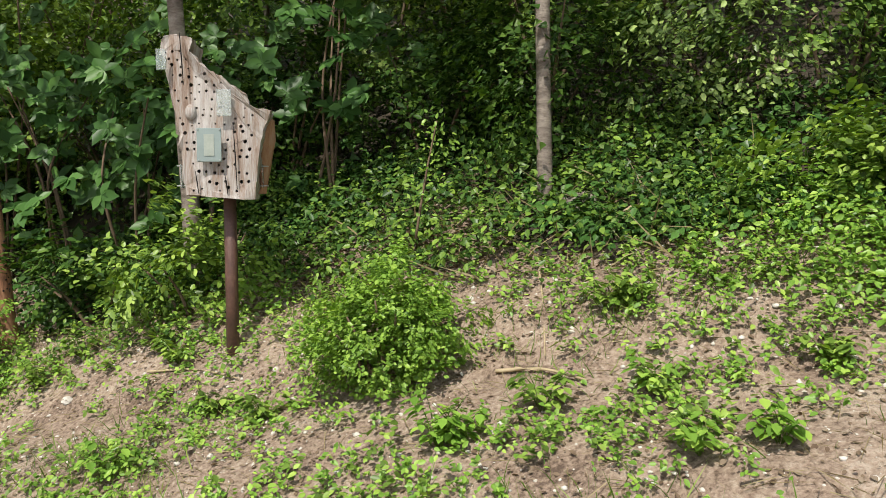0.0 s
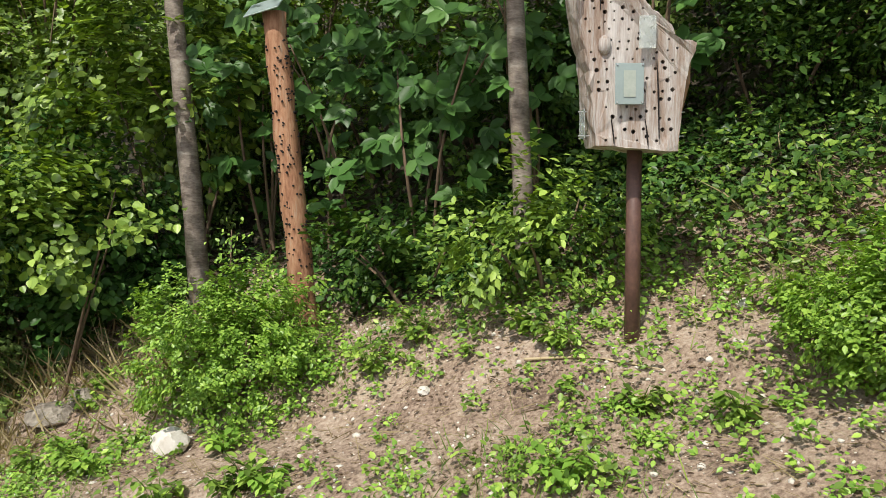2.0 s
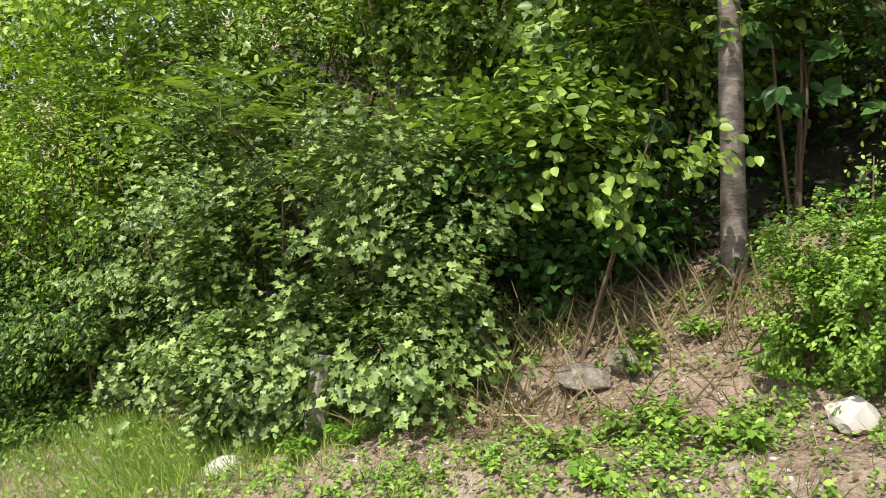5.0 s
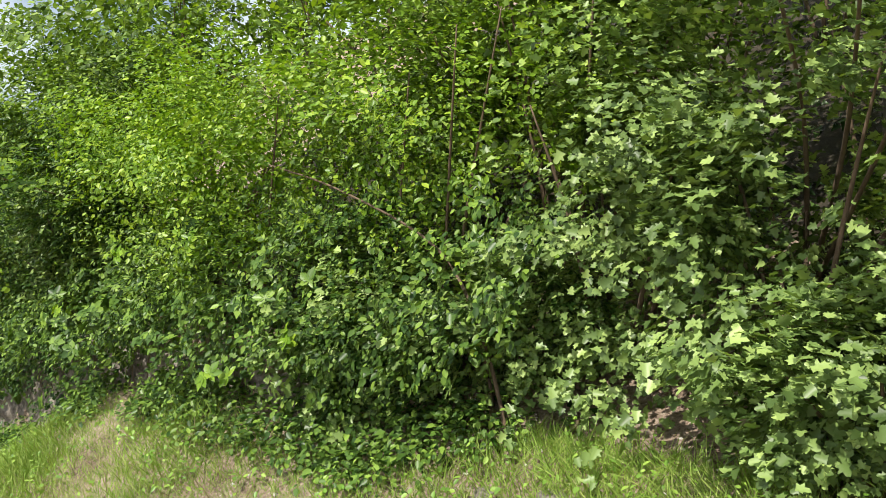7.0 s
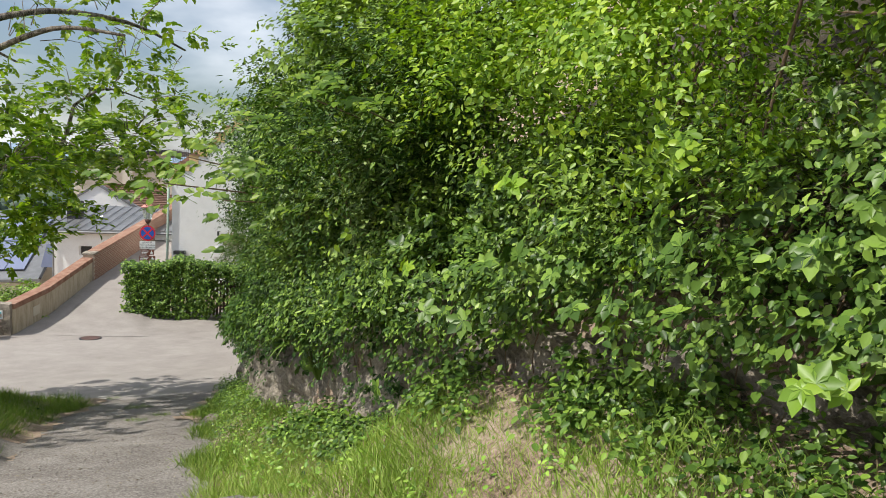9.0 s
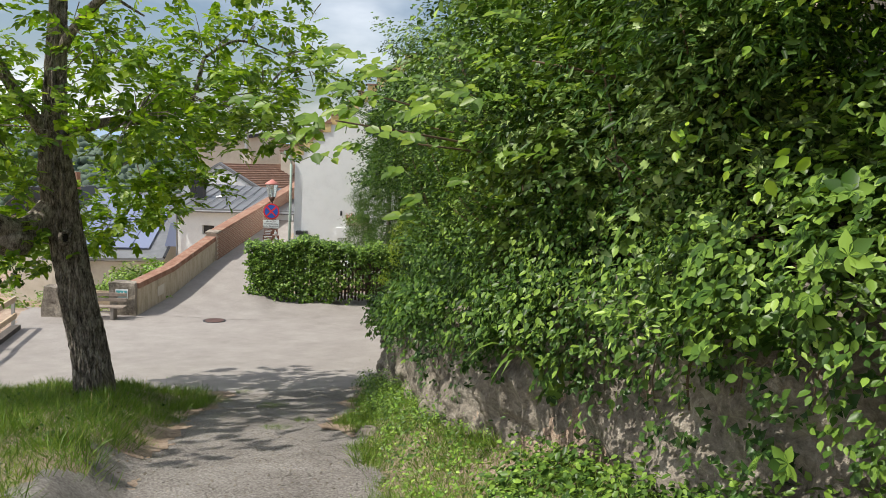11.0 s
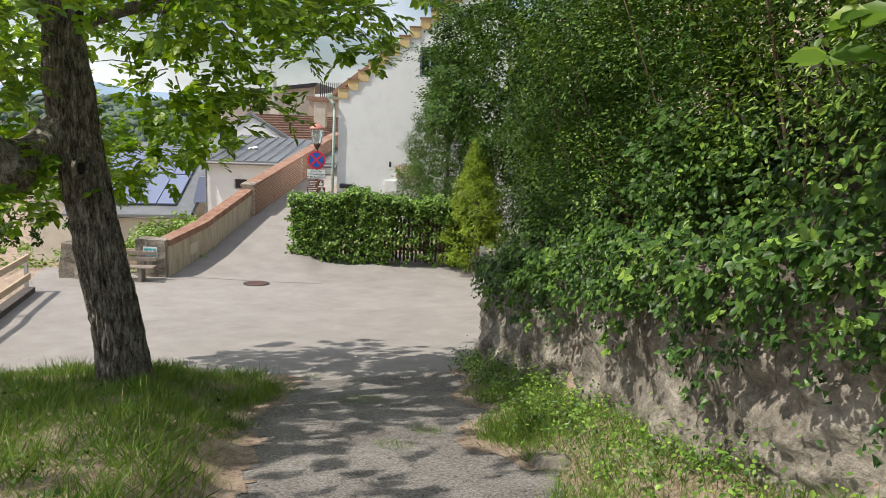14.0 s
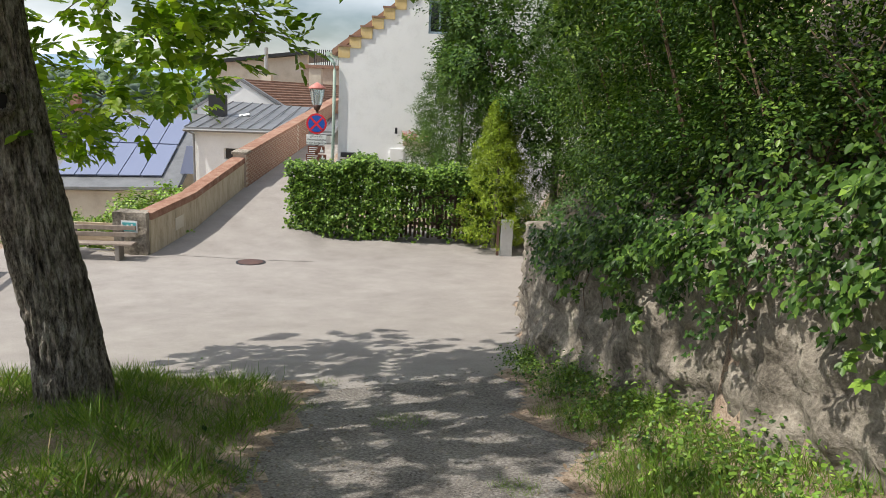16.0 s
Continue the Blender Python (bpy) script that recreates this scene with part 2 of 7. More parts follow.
def wave(x, y, k, seed=0.0):
    """A smooth uneven field between about -1 and 1."""
    return (np.sin(x * k + 1.7 * np.sin(y * k * 0.8 + seed) + seed) * 0.5 + np.sin(y * k * 1.37 - 1.3 * np.sin(x * k * 0.61 + seed * 2) + seed * 3) * 0.5)


def ramp_z(v):
    return np.interp(v, (16, 18.5, 21, 24.7, 37, 70), (-5.03, -5.03, -4.78, -4.02, -2.2, 1.5))


def wall_u(v):
    return np.interp(v, (18.5, 24.7, 37, 70), (-6.95, -6.2, -4.8, -1.0))


def ground_z(x, y):
    x, y = np.asarray(x, float), np.asarray(y, float)
    s, q = to_sq(x, y)
    u, v = to_uv(x, y)
    zp = np.interp(s, PATH_S, PATH_Z)
    bank = np.interp(q, BANK_Q, BANK_Z)
    qw = np.interp(s, WALL_S, WALL_Q)
    edge = np.interp(s, (6, 12, 15, 18, 21, 24, 60), (1.2, 1.35, 1.95, 2.3, 3.2, 5.0, 13))
    rise = np.interp(s, (6, 8.5, 11, 18, 22, 24, 60), (0.72, 0.66, 0.44, 0.28, 0.22, 0.0, 0.0))
    verge = rise * smooth(edge, np.maximum(qw, edge + 0.3), q)
    top = np.interp(s, (6, 9, 12, 20, 28, 60), (0.95, 1.2, 1.5, 1.6, 1.45, 1.2))
    hill = np.where(q > qw + 0.12, top + 0.62 * (q - qw - 0.12), verge)
    k = smooth(5.2, 8.0, s)
    cross = np.where(q > 0, bank * (1 - k) + hill * k, 0)
    mound = 0.36 * smooth(23.6, 21.6, s) * smooth(4, 10, s) * smooth(0.35 + 0.12 * (s - 20), -0.9, q) * smooth(-8, -4, q)
    z = zp + cross + mound
    # the valley side falls away
    z = z - np.minimum(30, 0.75 * np.maximum(0, -4.5 - q)) * smooth(36, 33, s)
    # the ramp beside the garden wall, and the gardens below it
    wu = wall_u(v)
    on_ramp = smooth(-2.9, -3.9, u) * smooth(18.3, 20.5, v)
    z = z * (1 - on_ramp) + ramp_z(v) * on_ramp
    below = (v > 18.9) & (u < wu - 0.25)
    z = np.where(below, -8.2 - 0.08 * np.minimum(300, np.maximum(0, wu - u)), z)
    z = z + (0.022 * wave(x, y, 2.7) * smooth(1.4, 2.2, np.abs(q - 0.2)) + 0.012 * wave(x, y, 7.1, 2)) * smooth(23.5, 20, s) + 0.05 * wave(x, y, 1.1, 4) * smooth(2.2, 4, q) * (1 - k)
    d = np.hypot(x, y)
    return np.where(d > 90, np.maximum(z, -60.0) * smooth(260, 90, d) + -32 * smooth(90, 260, d), z)


def gz(x, y):
    return float(ground_z(x, y))


def sit(s, q, dz=0.0):
    p = on(s, q)
    p.z = gz(p.x, p.y) + dz
    return p


# ---- building helpers ----
def part(name, bm, material, parent=None, label="", shade=False):
    me = bpy.data.meshes.new(name)
    if not isinstance(bm, bpy.types.Mesh):
        bm.normal_update()
        bm.to_mesh(me)
        bm.free()
    else:
        me = bm
    for m in material if isinstance(material, (list, tuple)) else [material]:
        me.materials.append(m)
    if shade:
        me.polygons.foreach_set("use_smooth", [True] * len(me.polygons))
    ob = new(name, me)
    if parent is not None:
        ob.parent = parent
    if label:
        ob["label"] = label
    return ob


def thing(name, at, label, category, group="", kind="", rz=0.0):
    ob = new(name)
    ob.empty_display_size = 0.1
    ob.matrix_world = Matrix.Translation(at) @ Matrix.Rotation(rz, 4, "Z")
    return tagged(ob, label, category, group, kind)


def box(bm, x0, y0, z0, x1, y1, z1, m=None, bevel=0.0):
    r = bmesh.ops.create_cube(bm, size=1)
    vs = r["verts"]
    bmesh.ops.scale(bm, vec=(x1 - x0, y1 - y0, z1 - z0), verts=vs)
    bmesh.ops.translate(bm, vec=((x0 + x1) / 2, (y0 + y1) / 2, (z0 + z1) / 2), verts=vs)
    if m is not None:
        bmesh.ops.transform(bm, matrix=m, verts=vs)
    if bevel:
        es = list({e for v in vs for e in v.link_edges})
        bmesh.ops.bevel(bm, geom=es, offset=bevel, segments=1, affect="EDGES")
    return vs


def boxes(*args, bevel=0.0, m=None):
    bm = bmesh.new()
    for a in args:
        box(bm, *a, m=m, bevel=bevel)
    return bm


def tube(bm, pts, radii, sides=8, rough=0.0, seed=0):
    """A tapered tube along points, closed at both ends."""
    rng = random.Random(seed)
    rings = []
    pts = [Vector(p) for p in pts]
    for i, p in enumerate(pts):
        d = (pts[min(i + 1, len(pts) - 1)] - pts[max(i - 1, 0)]).normalized()
        a = d.orthogonal().normalized() if abs(d.z) < 0.9 else d.cross(Vector((0, 1, 0))).normalized()
        b = d.cross(a)
        ring = []
        for k in range(sides):
            t = 2 * math.pi * k / sides
            r = radii[i] * (1 + rough * rng.uniform(-1, 1))
            ring.append(bm.verts.new(p + (a * math.cos(t) + b * math.sin(t)) * r))
        rings.append(ring)
    for r0, r1 in zip(rings, rings[1:]):
        for k in range(sides):
            bm.faces.new((r0[k], r0[(k + 1) % sides], r1[(k + 1) % sides], r1[k]))
    bm.faces.new(rings[0][::-1])
    bm.faces.new(rings[-1])
    return bm


def curve_points(pts, n=6):
    """Points along a smooth line through pts."""
    pts = [Vector(p) for p in pts]
    out = []
    for i in range(len(pts) - 1):
        p0, p1, p2, p3 = pts[max(i - 1, 0)], pts[i], pts[i + 1], pts[min(i + 2, len(pts) - 1)]
        for k in range(n):
            t = k / n
            out.append(0.5 * ((2 * p1) + (p2 - p0) * t + (2 * p0 - 5 * p1 + 4 * p2 - p3) * t * t + (3 * p1 - p0 - 3 * p2 + p3) * t ** 3))
    out.append(pts[-1])
    return out


def raw_mesh(name, verts, faces):
    """A mesh from number arrays; faces is (count, corners)."""
    me = bpy.data.meshes.new(name)
    me.vertices.add(len(verts))
    me.vertices.foreach_set("co", np.asarray(verts, np.float32).ravel())
    sizes = np.concatenate([np.full(len(f), f.shape[1]) for f in faces])
    loops = np.concatenate([f.ravel() for f in faces])
    me.loops.add(len(loops))
    me.loops.foreach_set("vertex_index", loops.astype(np.int32))
    me.polygons.add(len(sizes))
    me.polygons.foreach_set("loop_start", np.concatenate([[0], np.cumsum(sizes)[:-1]]).astype(np.int32))
    me.update(calc_edges=True)
    return me


# leaf outlines: a half outline is mirrored about the midrib
def leaf_shape(half, fold=0.12):
    n = len(half)
    v = [(0, 0, 0)] + [(x, y, abs(x) * fold * 2) for x, y in half[:-1]] + [(0, half[-1][1], -0.06)] + [(-x, y, abs(x) * fold * 2) for x, y in half[:-1]]
    right = [0] + list(range(1, n + 1))
    left = [0, n] + [n + i for i in range(n - 1, 0, -1)]
    return np.array(v, float), np.array([right]), np.array([left])


OVATE = leaf_shape([(0.26, 0.25), (0.27, 0.6), (0, 1)])
ROUND = leaf_shape([(0.28, 0.10), (0.39, 0.40), (0.24, 0.76), (0, 1)])
LANCE = leaf_shape([(0.15, 0.3), (0.12, 0.65), (0, 1)])
MAPLE = leaf_shape([(0.42, -0.02), (0.30, 0.24), (0.56, 0.50), (0.24, 0.54), (0.22, 0.86), (0, 1.0)])
IVY = leaf_shape([(0.45, 0.05), (0.25, 0.45), (0, 1)])
BLADE = (np.array([(-0.017, 0, 0), (0.017, 0, 0), (0.014, 0.55, 0.09), (-0.014, 0.55, 0.09), (0, 1, 0.34)]), np.array([[0, 1, 2, 3]]), np.array([[3, 2, 4]]))


def unit(a):
    return a / np.maximum(1e-9, np.linalg.norm(a, axis=1, keepdims=True))


def leaves(name, shape, at, normal, tip, size, material, parent=None, label=""):
    """Many leaves in one mesh: places, upper sides, directions and lengths."""
    v, *fs = shape
    tip = unit(tip - normal * np.sum(tip * normal, 1, keepdims=True))
    side = np.cross(tip, normal)
    size = np.asarray(size)[:, None, None]
    pts = at[:, None, :] + size * (v[None, :, 0:1] * side[:, None, :] + v[None, :, 1:2] * tip[:, None, :] + v[None, :, 2:3] * normal[:, None, :])
    base = (np.arange(len(at)) * len(v))[:, None, None]
    faces = [(f[None] + base).reshape(-1, f.shape[1]) for f in fs]
    ob = part(name, raw_mesh(name, pts.reshape(-1, 3), faces), material, parent, label)
    return ob


def gather(rng, twigs, out, per, length, size, droop=0.35, up=0.45, wild=0.36):
    """Leaves set along twigs that start at the given places and grow outwards."""
    n = len(twigs)
    d = unit(out + rng.normal(0, 0.55, (n, 3)) + np.array([0, 0, 0.1]))
    t = rng.uniform(0, 1, (n, per, 1))
    at = twigs[:, None, :] + d[:, None, :] * t * length + rng.normal(0, 0.13 * length, (n, per, 3))
    nm = unit((out[:, None, :] * 0.75 + np.array([0, 0, up]) + rng.normal(0, wild, (n, per, 3))).reshape(-1, 3))
    tp = (d[:, None, :] * 0.5 + rng.normal(0, 0.6, (n, per, 3)) + np.array([0, 0, -droop])).reshape(-1, 3)
    return at.reshape(-1, 3), nm, tp, size * rng.uniform(0.6, 1.25, n * per)


def lumps(rng, centre, radii, n, shell=0.22, floor=True):
    """Twig places of an uneven rounded mass: boughs that stand out as flat drooping sprays, with hollows between them and a sparse core."""
    radii = np.array(radii, float)
    mean_r = float(radii.mean())
    spray = float(np.clip(0.24 * mean_r, 0.07, 0.30))
    per = int(np.clip(8 + 22 * spray, 9, 14))
    nb = max(10, int(n * 0.86) // per)
    d = unit(rng.normal(0, 1, (nb, 3)))
    ph = rng.uniform(0, 6, 6)
    w = 0.15 * np.sin(d[:, 0] * 5 + ph[0]) + 0.15 * np.sin(d[:, 1] * 6 + ph[1]) + 0.13 * np.sin(d[:, 2] * 5 + ph[2]) + 0.11 * np.sin(d[:, 0] * 11 + d[:, 2] * 9 + ph[3]) * np.sin(d[:, 1] * 10 - d[:, 2] * 8 + ph[4])
    r = (1 + w) * (1 - np.abs(rng.normal(0, shell, nb)))
    out = unit(d / radii)
    reach = unit(out + np.array([0, 0, -0.12]) + rng.normal(0, 0.22, (nb, 3)))
    across = unit(np.cross(reach, np.array([0, 0, 1.0])) + 1e-6)
    over = np.cross(across, reach)
    face = unit(out * 0.7 + np.array([0, 0, 0.55]) + rng.normal(0, 0.34, (nb, 3)))
    size = spray * rng.uniform(0.6, 1.3, (nb, 1))
    a, b, c = rng.normal(0, 0.75, (nb, per)), rng.uniform(-1.5, 0.8, (nb, per)), rng.normal(0, 0.22, (nb, per))
    sag = -0.28 * (a ** 2 + np.maximum(0, b) ** 2)
    p = (np.array(centre) + d * r[:, None] * radii)[:, None, :] + size[:, None, :] * (a[..., None] * across[:, None, :] + b[..., None] * reach[:, None, :] + c[..., None] * over[:, None, :])
    p[..., 2] += (size * sag)
    p, o = p.reshape(-1, 3), np.repeat(face, per, 0)
    nc = max(4, int(n * 0.14))
    dc = unit(rng.normal(0, 1, (nc, 3)))
    p = np.concatenate([p, np.array(centre) + dc * radii * rng.uniform(0.25, 0.7, (nc, 1))])
    o = np.concatenate([o, unit(dc + np.array([0, 0, 0.4]))])
    if mean_r > 0.6:
        x, y, z = p[:, 0], p[:, 1], p[:, 2]
        f = np.sin(3.3 * x + 1.5 * np.sin(2.6 * y)) + np.sin(3.6 * y + 1.9 * np.sin(3.1 * z)) + np.sin(4.7 * z + 1.3 * np.sin(3.7 * x))
        keep = f + rng.normal(0, 0.25, len(f)) > -1.15
        p, o = p[keep], o[keep]
    if floor:
        keep = p[:, 2] > ground_z(p[:, 0], p[:, 1]) + 0.02
        p, o = p[keep], o[keep]
    return p, o


# ---- the ground, path, square and wall ----
def grid_lines(parts):
    out = []
    for a, b, step in parts:
        out += list(np.arange(a, b, step))
    return np.array(out + [parts[-1][1]])


def sheet(name, S, Q, height, material, label, keep=None, category=""):
    s, q = np.meshgrid(S, Q, indexing="ij")
    x, y = -0.786 * s + 0.618 * q, 0.618 * s + 0.786 * q
    z = height(x, y, s, q)
    idx = np.arange(s.size).reshape(s.shape)
    f = np.stack([idx[:-1, :-1], idx[1:, :-1], idx[1:, 1:], idx[:-1, 1:]], -1)
    if keep is not None:
        c = lambda a: (a[:-1, :-1] + a[1:, :-1] + a[1:, 1:] + a[:-1, 1:]) / 4
        f = f[keep(c(s), c(q))]
    me = raw_mesh(name, np.stack([x, y, z], -1).reshape(-1, 3), [f.reshape(-1, 4)])
    ob = part(name, me, material, shade=True)
    return tagged(ob, label, category, kind="structure")


GS = grid_lines([(-3000, -200, 400), (-200, -30, 12), (-30, -7, 0.8), (-7, 24, 0.16), (24, 40, 0.4), (40, 90, 1.2), (90, 200, 12), (200, 3000, 400)])
GQ = grid_lines([(-3000, -200, 400), (-200, -30, 12), (-30, -6, 1.0), (-6, 9, 0.17), (9, 30, 0.9), (30, 200, 12), (200, 3000, 400)])


def under(x, y, s, q):
    return ground_z(x, y)


ground = sheet("ground", GS, GQ, under, SOIL, "bare brown soil bank with leaf litter and stones")


# a dark sheet over the soil gives gaps between shrubs their shade
hill = sheet("hill_slope", grid_lines([(-60, -14, 4), (-14, 34, 0.12)]), grid_lines([(2.5, 7, 0.12), (7, 16, 0.5), (16, 80, 4)]), lambda x, y, s, q: ground_z(x, y) + 0.025 + 0.6 * smooth(14, 19, q) + 0.6 * smooth(-13, -16, s), DARK_LITTER, "leaf litter slope coloured dark for shade under the shrubs",
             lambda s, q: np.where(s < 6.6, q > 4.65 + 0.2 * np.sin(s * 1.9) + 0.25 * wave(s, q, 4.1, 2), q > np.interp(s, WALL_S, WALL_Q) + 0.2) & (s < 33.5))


def path_left(s):
    return np.interp(s, (-60, 6, 12, 16.2, 20.1, 21.9, 22.8, 23.3, 60), (-1.6, -1.5, -1.2, -0.46, 0.25, 0.9, 0.6, -4.2, -4.2)) + 0.09 * np.sin(s * 3.1) + 0.05 * np.sin(s * 8.3)


def path_right(s):
    return np.interp(s, (-60, 8, 11.9, 15.3, 18.2, 18.9, 21.6, 24, 27.2, 28.6, 32, 36, 60), (0.9, 0.95, 1.2, 1.92, 2.32, 2.7, 3.5, 4.6, 5.95, 6.7, 9.0, 11.6, 14)) + 0.08 * np.sin(s * 2.7 + 1) + 0.05 * np.sin(s * 7.1)


PS = grid_lines([(-40, 6, 0.5), (6, 36, 0.1), (36, 62, 0.5)])
PQ = grid_lines([(-4.2, 6, 0.07), (6, 14, 0.3)])
road = sheet("path", PS, PQ, lambda x, y, s, q: ground_z(x, y) + 0.012, GRAVEL, "worn grey gravelly asphalt path",
             lambda s, q: (q > path_left(s)) & (q < path_right(s)) & (s < 22.0))
square = sheet("square", PS, PQ, lambda x, y, s, q: ground_z(x, y) + 0.012, ASPHALT, "pale worn asphalt square at the foot of the path",
               lambda s, q: (q > path_left(s)) & (q < path_right(s)) & (s > 22.0) & (s < 36.5))
V_ = grid_lines([(18.6, 62, 0.4)])
bm = bmesh.new()
rows_ = []
for v in V_:
    a, b = float(wall_u(v)) - 0.02, float(np.interp(v, (18, 21.4, 27, 62), (-2.5, -3.5, -2.9, 2.0)))
    row = []
    for i in range(9):
        p = far(a + (b - a) * i / 8, float(v), 0)
        p.z = max(gz(p.x, p.y), float(ramp_z(v)) - 0.4 if i == 0 else -99) + 0.02
        if i == 0:
            p.z = float(ramp_z(v)) + 0.03
        row.append(bm.verts.new(p))
    rows_.append(row)
for r0, r1 in zip(rows_, rows_[1:]):
    for i in range(8):
        bm.faces.new((r0[i], r0[i + 1], r1[i + 1], r1[i]))
tagged(part("ramp", bm, ASPHALT, shade=True), "pale asphalt lane climbing beside a brick wall", "road", kind="structure")

# rough retaining wall along the hill side of the path
rng = np.random.default_rng(5)
WS = np.arange(6.6, 28.7, 0.055)
qw = np.interp(WS, WALL_S, WALL_Q)
N_UP = 44
grid = np.zeros((len(WS) + 1, N_UP, 3))
for i, s in enumerate(list(WS) + [28.9]):
    q0 = float(np.interp(s, WALL_S, WALL_Q)) + (0.7 if i == len(WS) else 0)
    p = on(s, q0 - 0.1)
    z0 = gz(p.x, p.y) - 0.25
    top = float(np.interp(s, (5, 7, 9, 12, 20, 26, 28.7), (0.95, 1.05, 1.3, 1.6, 1.72, 1.65, 1.3))) + float(np.interp(s, PATH_S, PATH_Z)) + 0.07 * math.sin(s * 4.3) + 0.06 * math.sin(s * 9.1)
    for j in range(N_UP):
        t = j / (N_UP - 1)
        z = z0 + (top - z0) * min(1, t * 1.18)
        a = noise.fractal(Vector((s * 1.3, z * 1.7, 3)), 0.9, 2.1, 6) * 0.11 - abs(noise.noise(Vector((s * 2.9 + z, z * 3.3, 9)))) * 0.12 - abs(noise.noise(Vector((s * 7.5, z * 7.0 + s, 2)))) * 0.075 + noise.noise(Vector((s * 17, z * 17, 5))) * 0.022
        back = 0.10 * t + (max(0, t * 1.18 - 1) * 3.2)
        w = on(s, q0 - 0.03 + back + a * (1 if t < 0.95 else 0.2), z + (0.05 * a if t < 0.9 else 0))
        grid[i, j] = w
idx = np.arange(grid.shape[0] * N_UP).reshape(grid.shape[:2])
f = np.stack([idx[:-1, :-1], idx[1:, :-1], idx[1:, 1:], idx[:-1, 1:]], -1).reshape(-1, 4)
retaining_wall = tagged(part("retaining_wall", raw_mesh("retaining_wall", grid.reshape(-1, 3), [f]), ROCK), "rough grey limestone retaining wall with cracks and ivy", "wall", kind="structure")

# ---- the insect post, log hotel and trunks on the bank ----
def stem(name, pts, r0, r1, material, parent, sides=10, rough=0.05, n=7, seed=1, label=""):
    c = curve_points(pts, n)
    rad = [r0 + (r1 - r0) * i / (len(c) - 1) for i in range(len(c))]
    return part(name, tube(bmesh.new(), c, rad, sides, rough, seed), material, parent, label, shade=True)


def bored(me_ob, holes, depth):
    """Drills holes (place, axis, radius) into a mesh and gives the drilled mesh back."""
    cut = bmesh.new()
    for p, ax, r in holes:
        rot = Vector(ax).to_track_quat("Z", "Y").to_matrix().to_4x4()
        bmesh.ops.create_cone(cut, cap_ends=True, segments=8, radius1=r, radius2=r, depth=depth, matrix=Matrix.Translation(p) @ rot)
    me = bpy.data.meshes.new("cut")
    cut.to_mesh(me)
    cut.free()
    bpy.context.view_layer.update()
    co = new("cutter", me)
    co.matrix_world = me_ob.matrix_world.copy()
    mod = me_ob.modifiers.new("bore", "BOOLEAN")
    mod.object, mod.operation, mod.solver = co, "DIFFERENCE", "EXACT"
    mod.use_self = False
    bpy.context.view_layer.update()
    got = bpy.data.meshes.new_from_object(me_ob.evaluated_get(bpy.context.evaluated_depsgraph_get()))
    me_ob.modifiers.clear()
    me_ob.data = got
    bpy.data.objects.remove(co)
    return me_ob


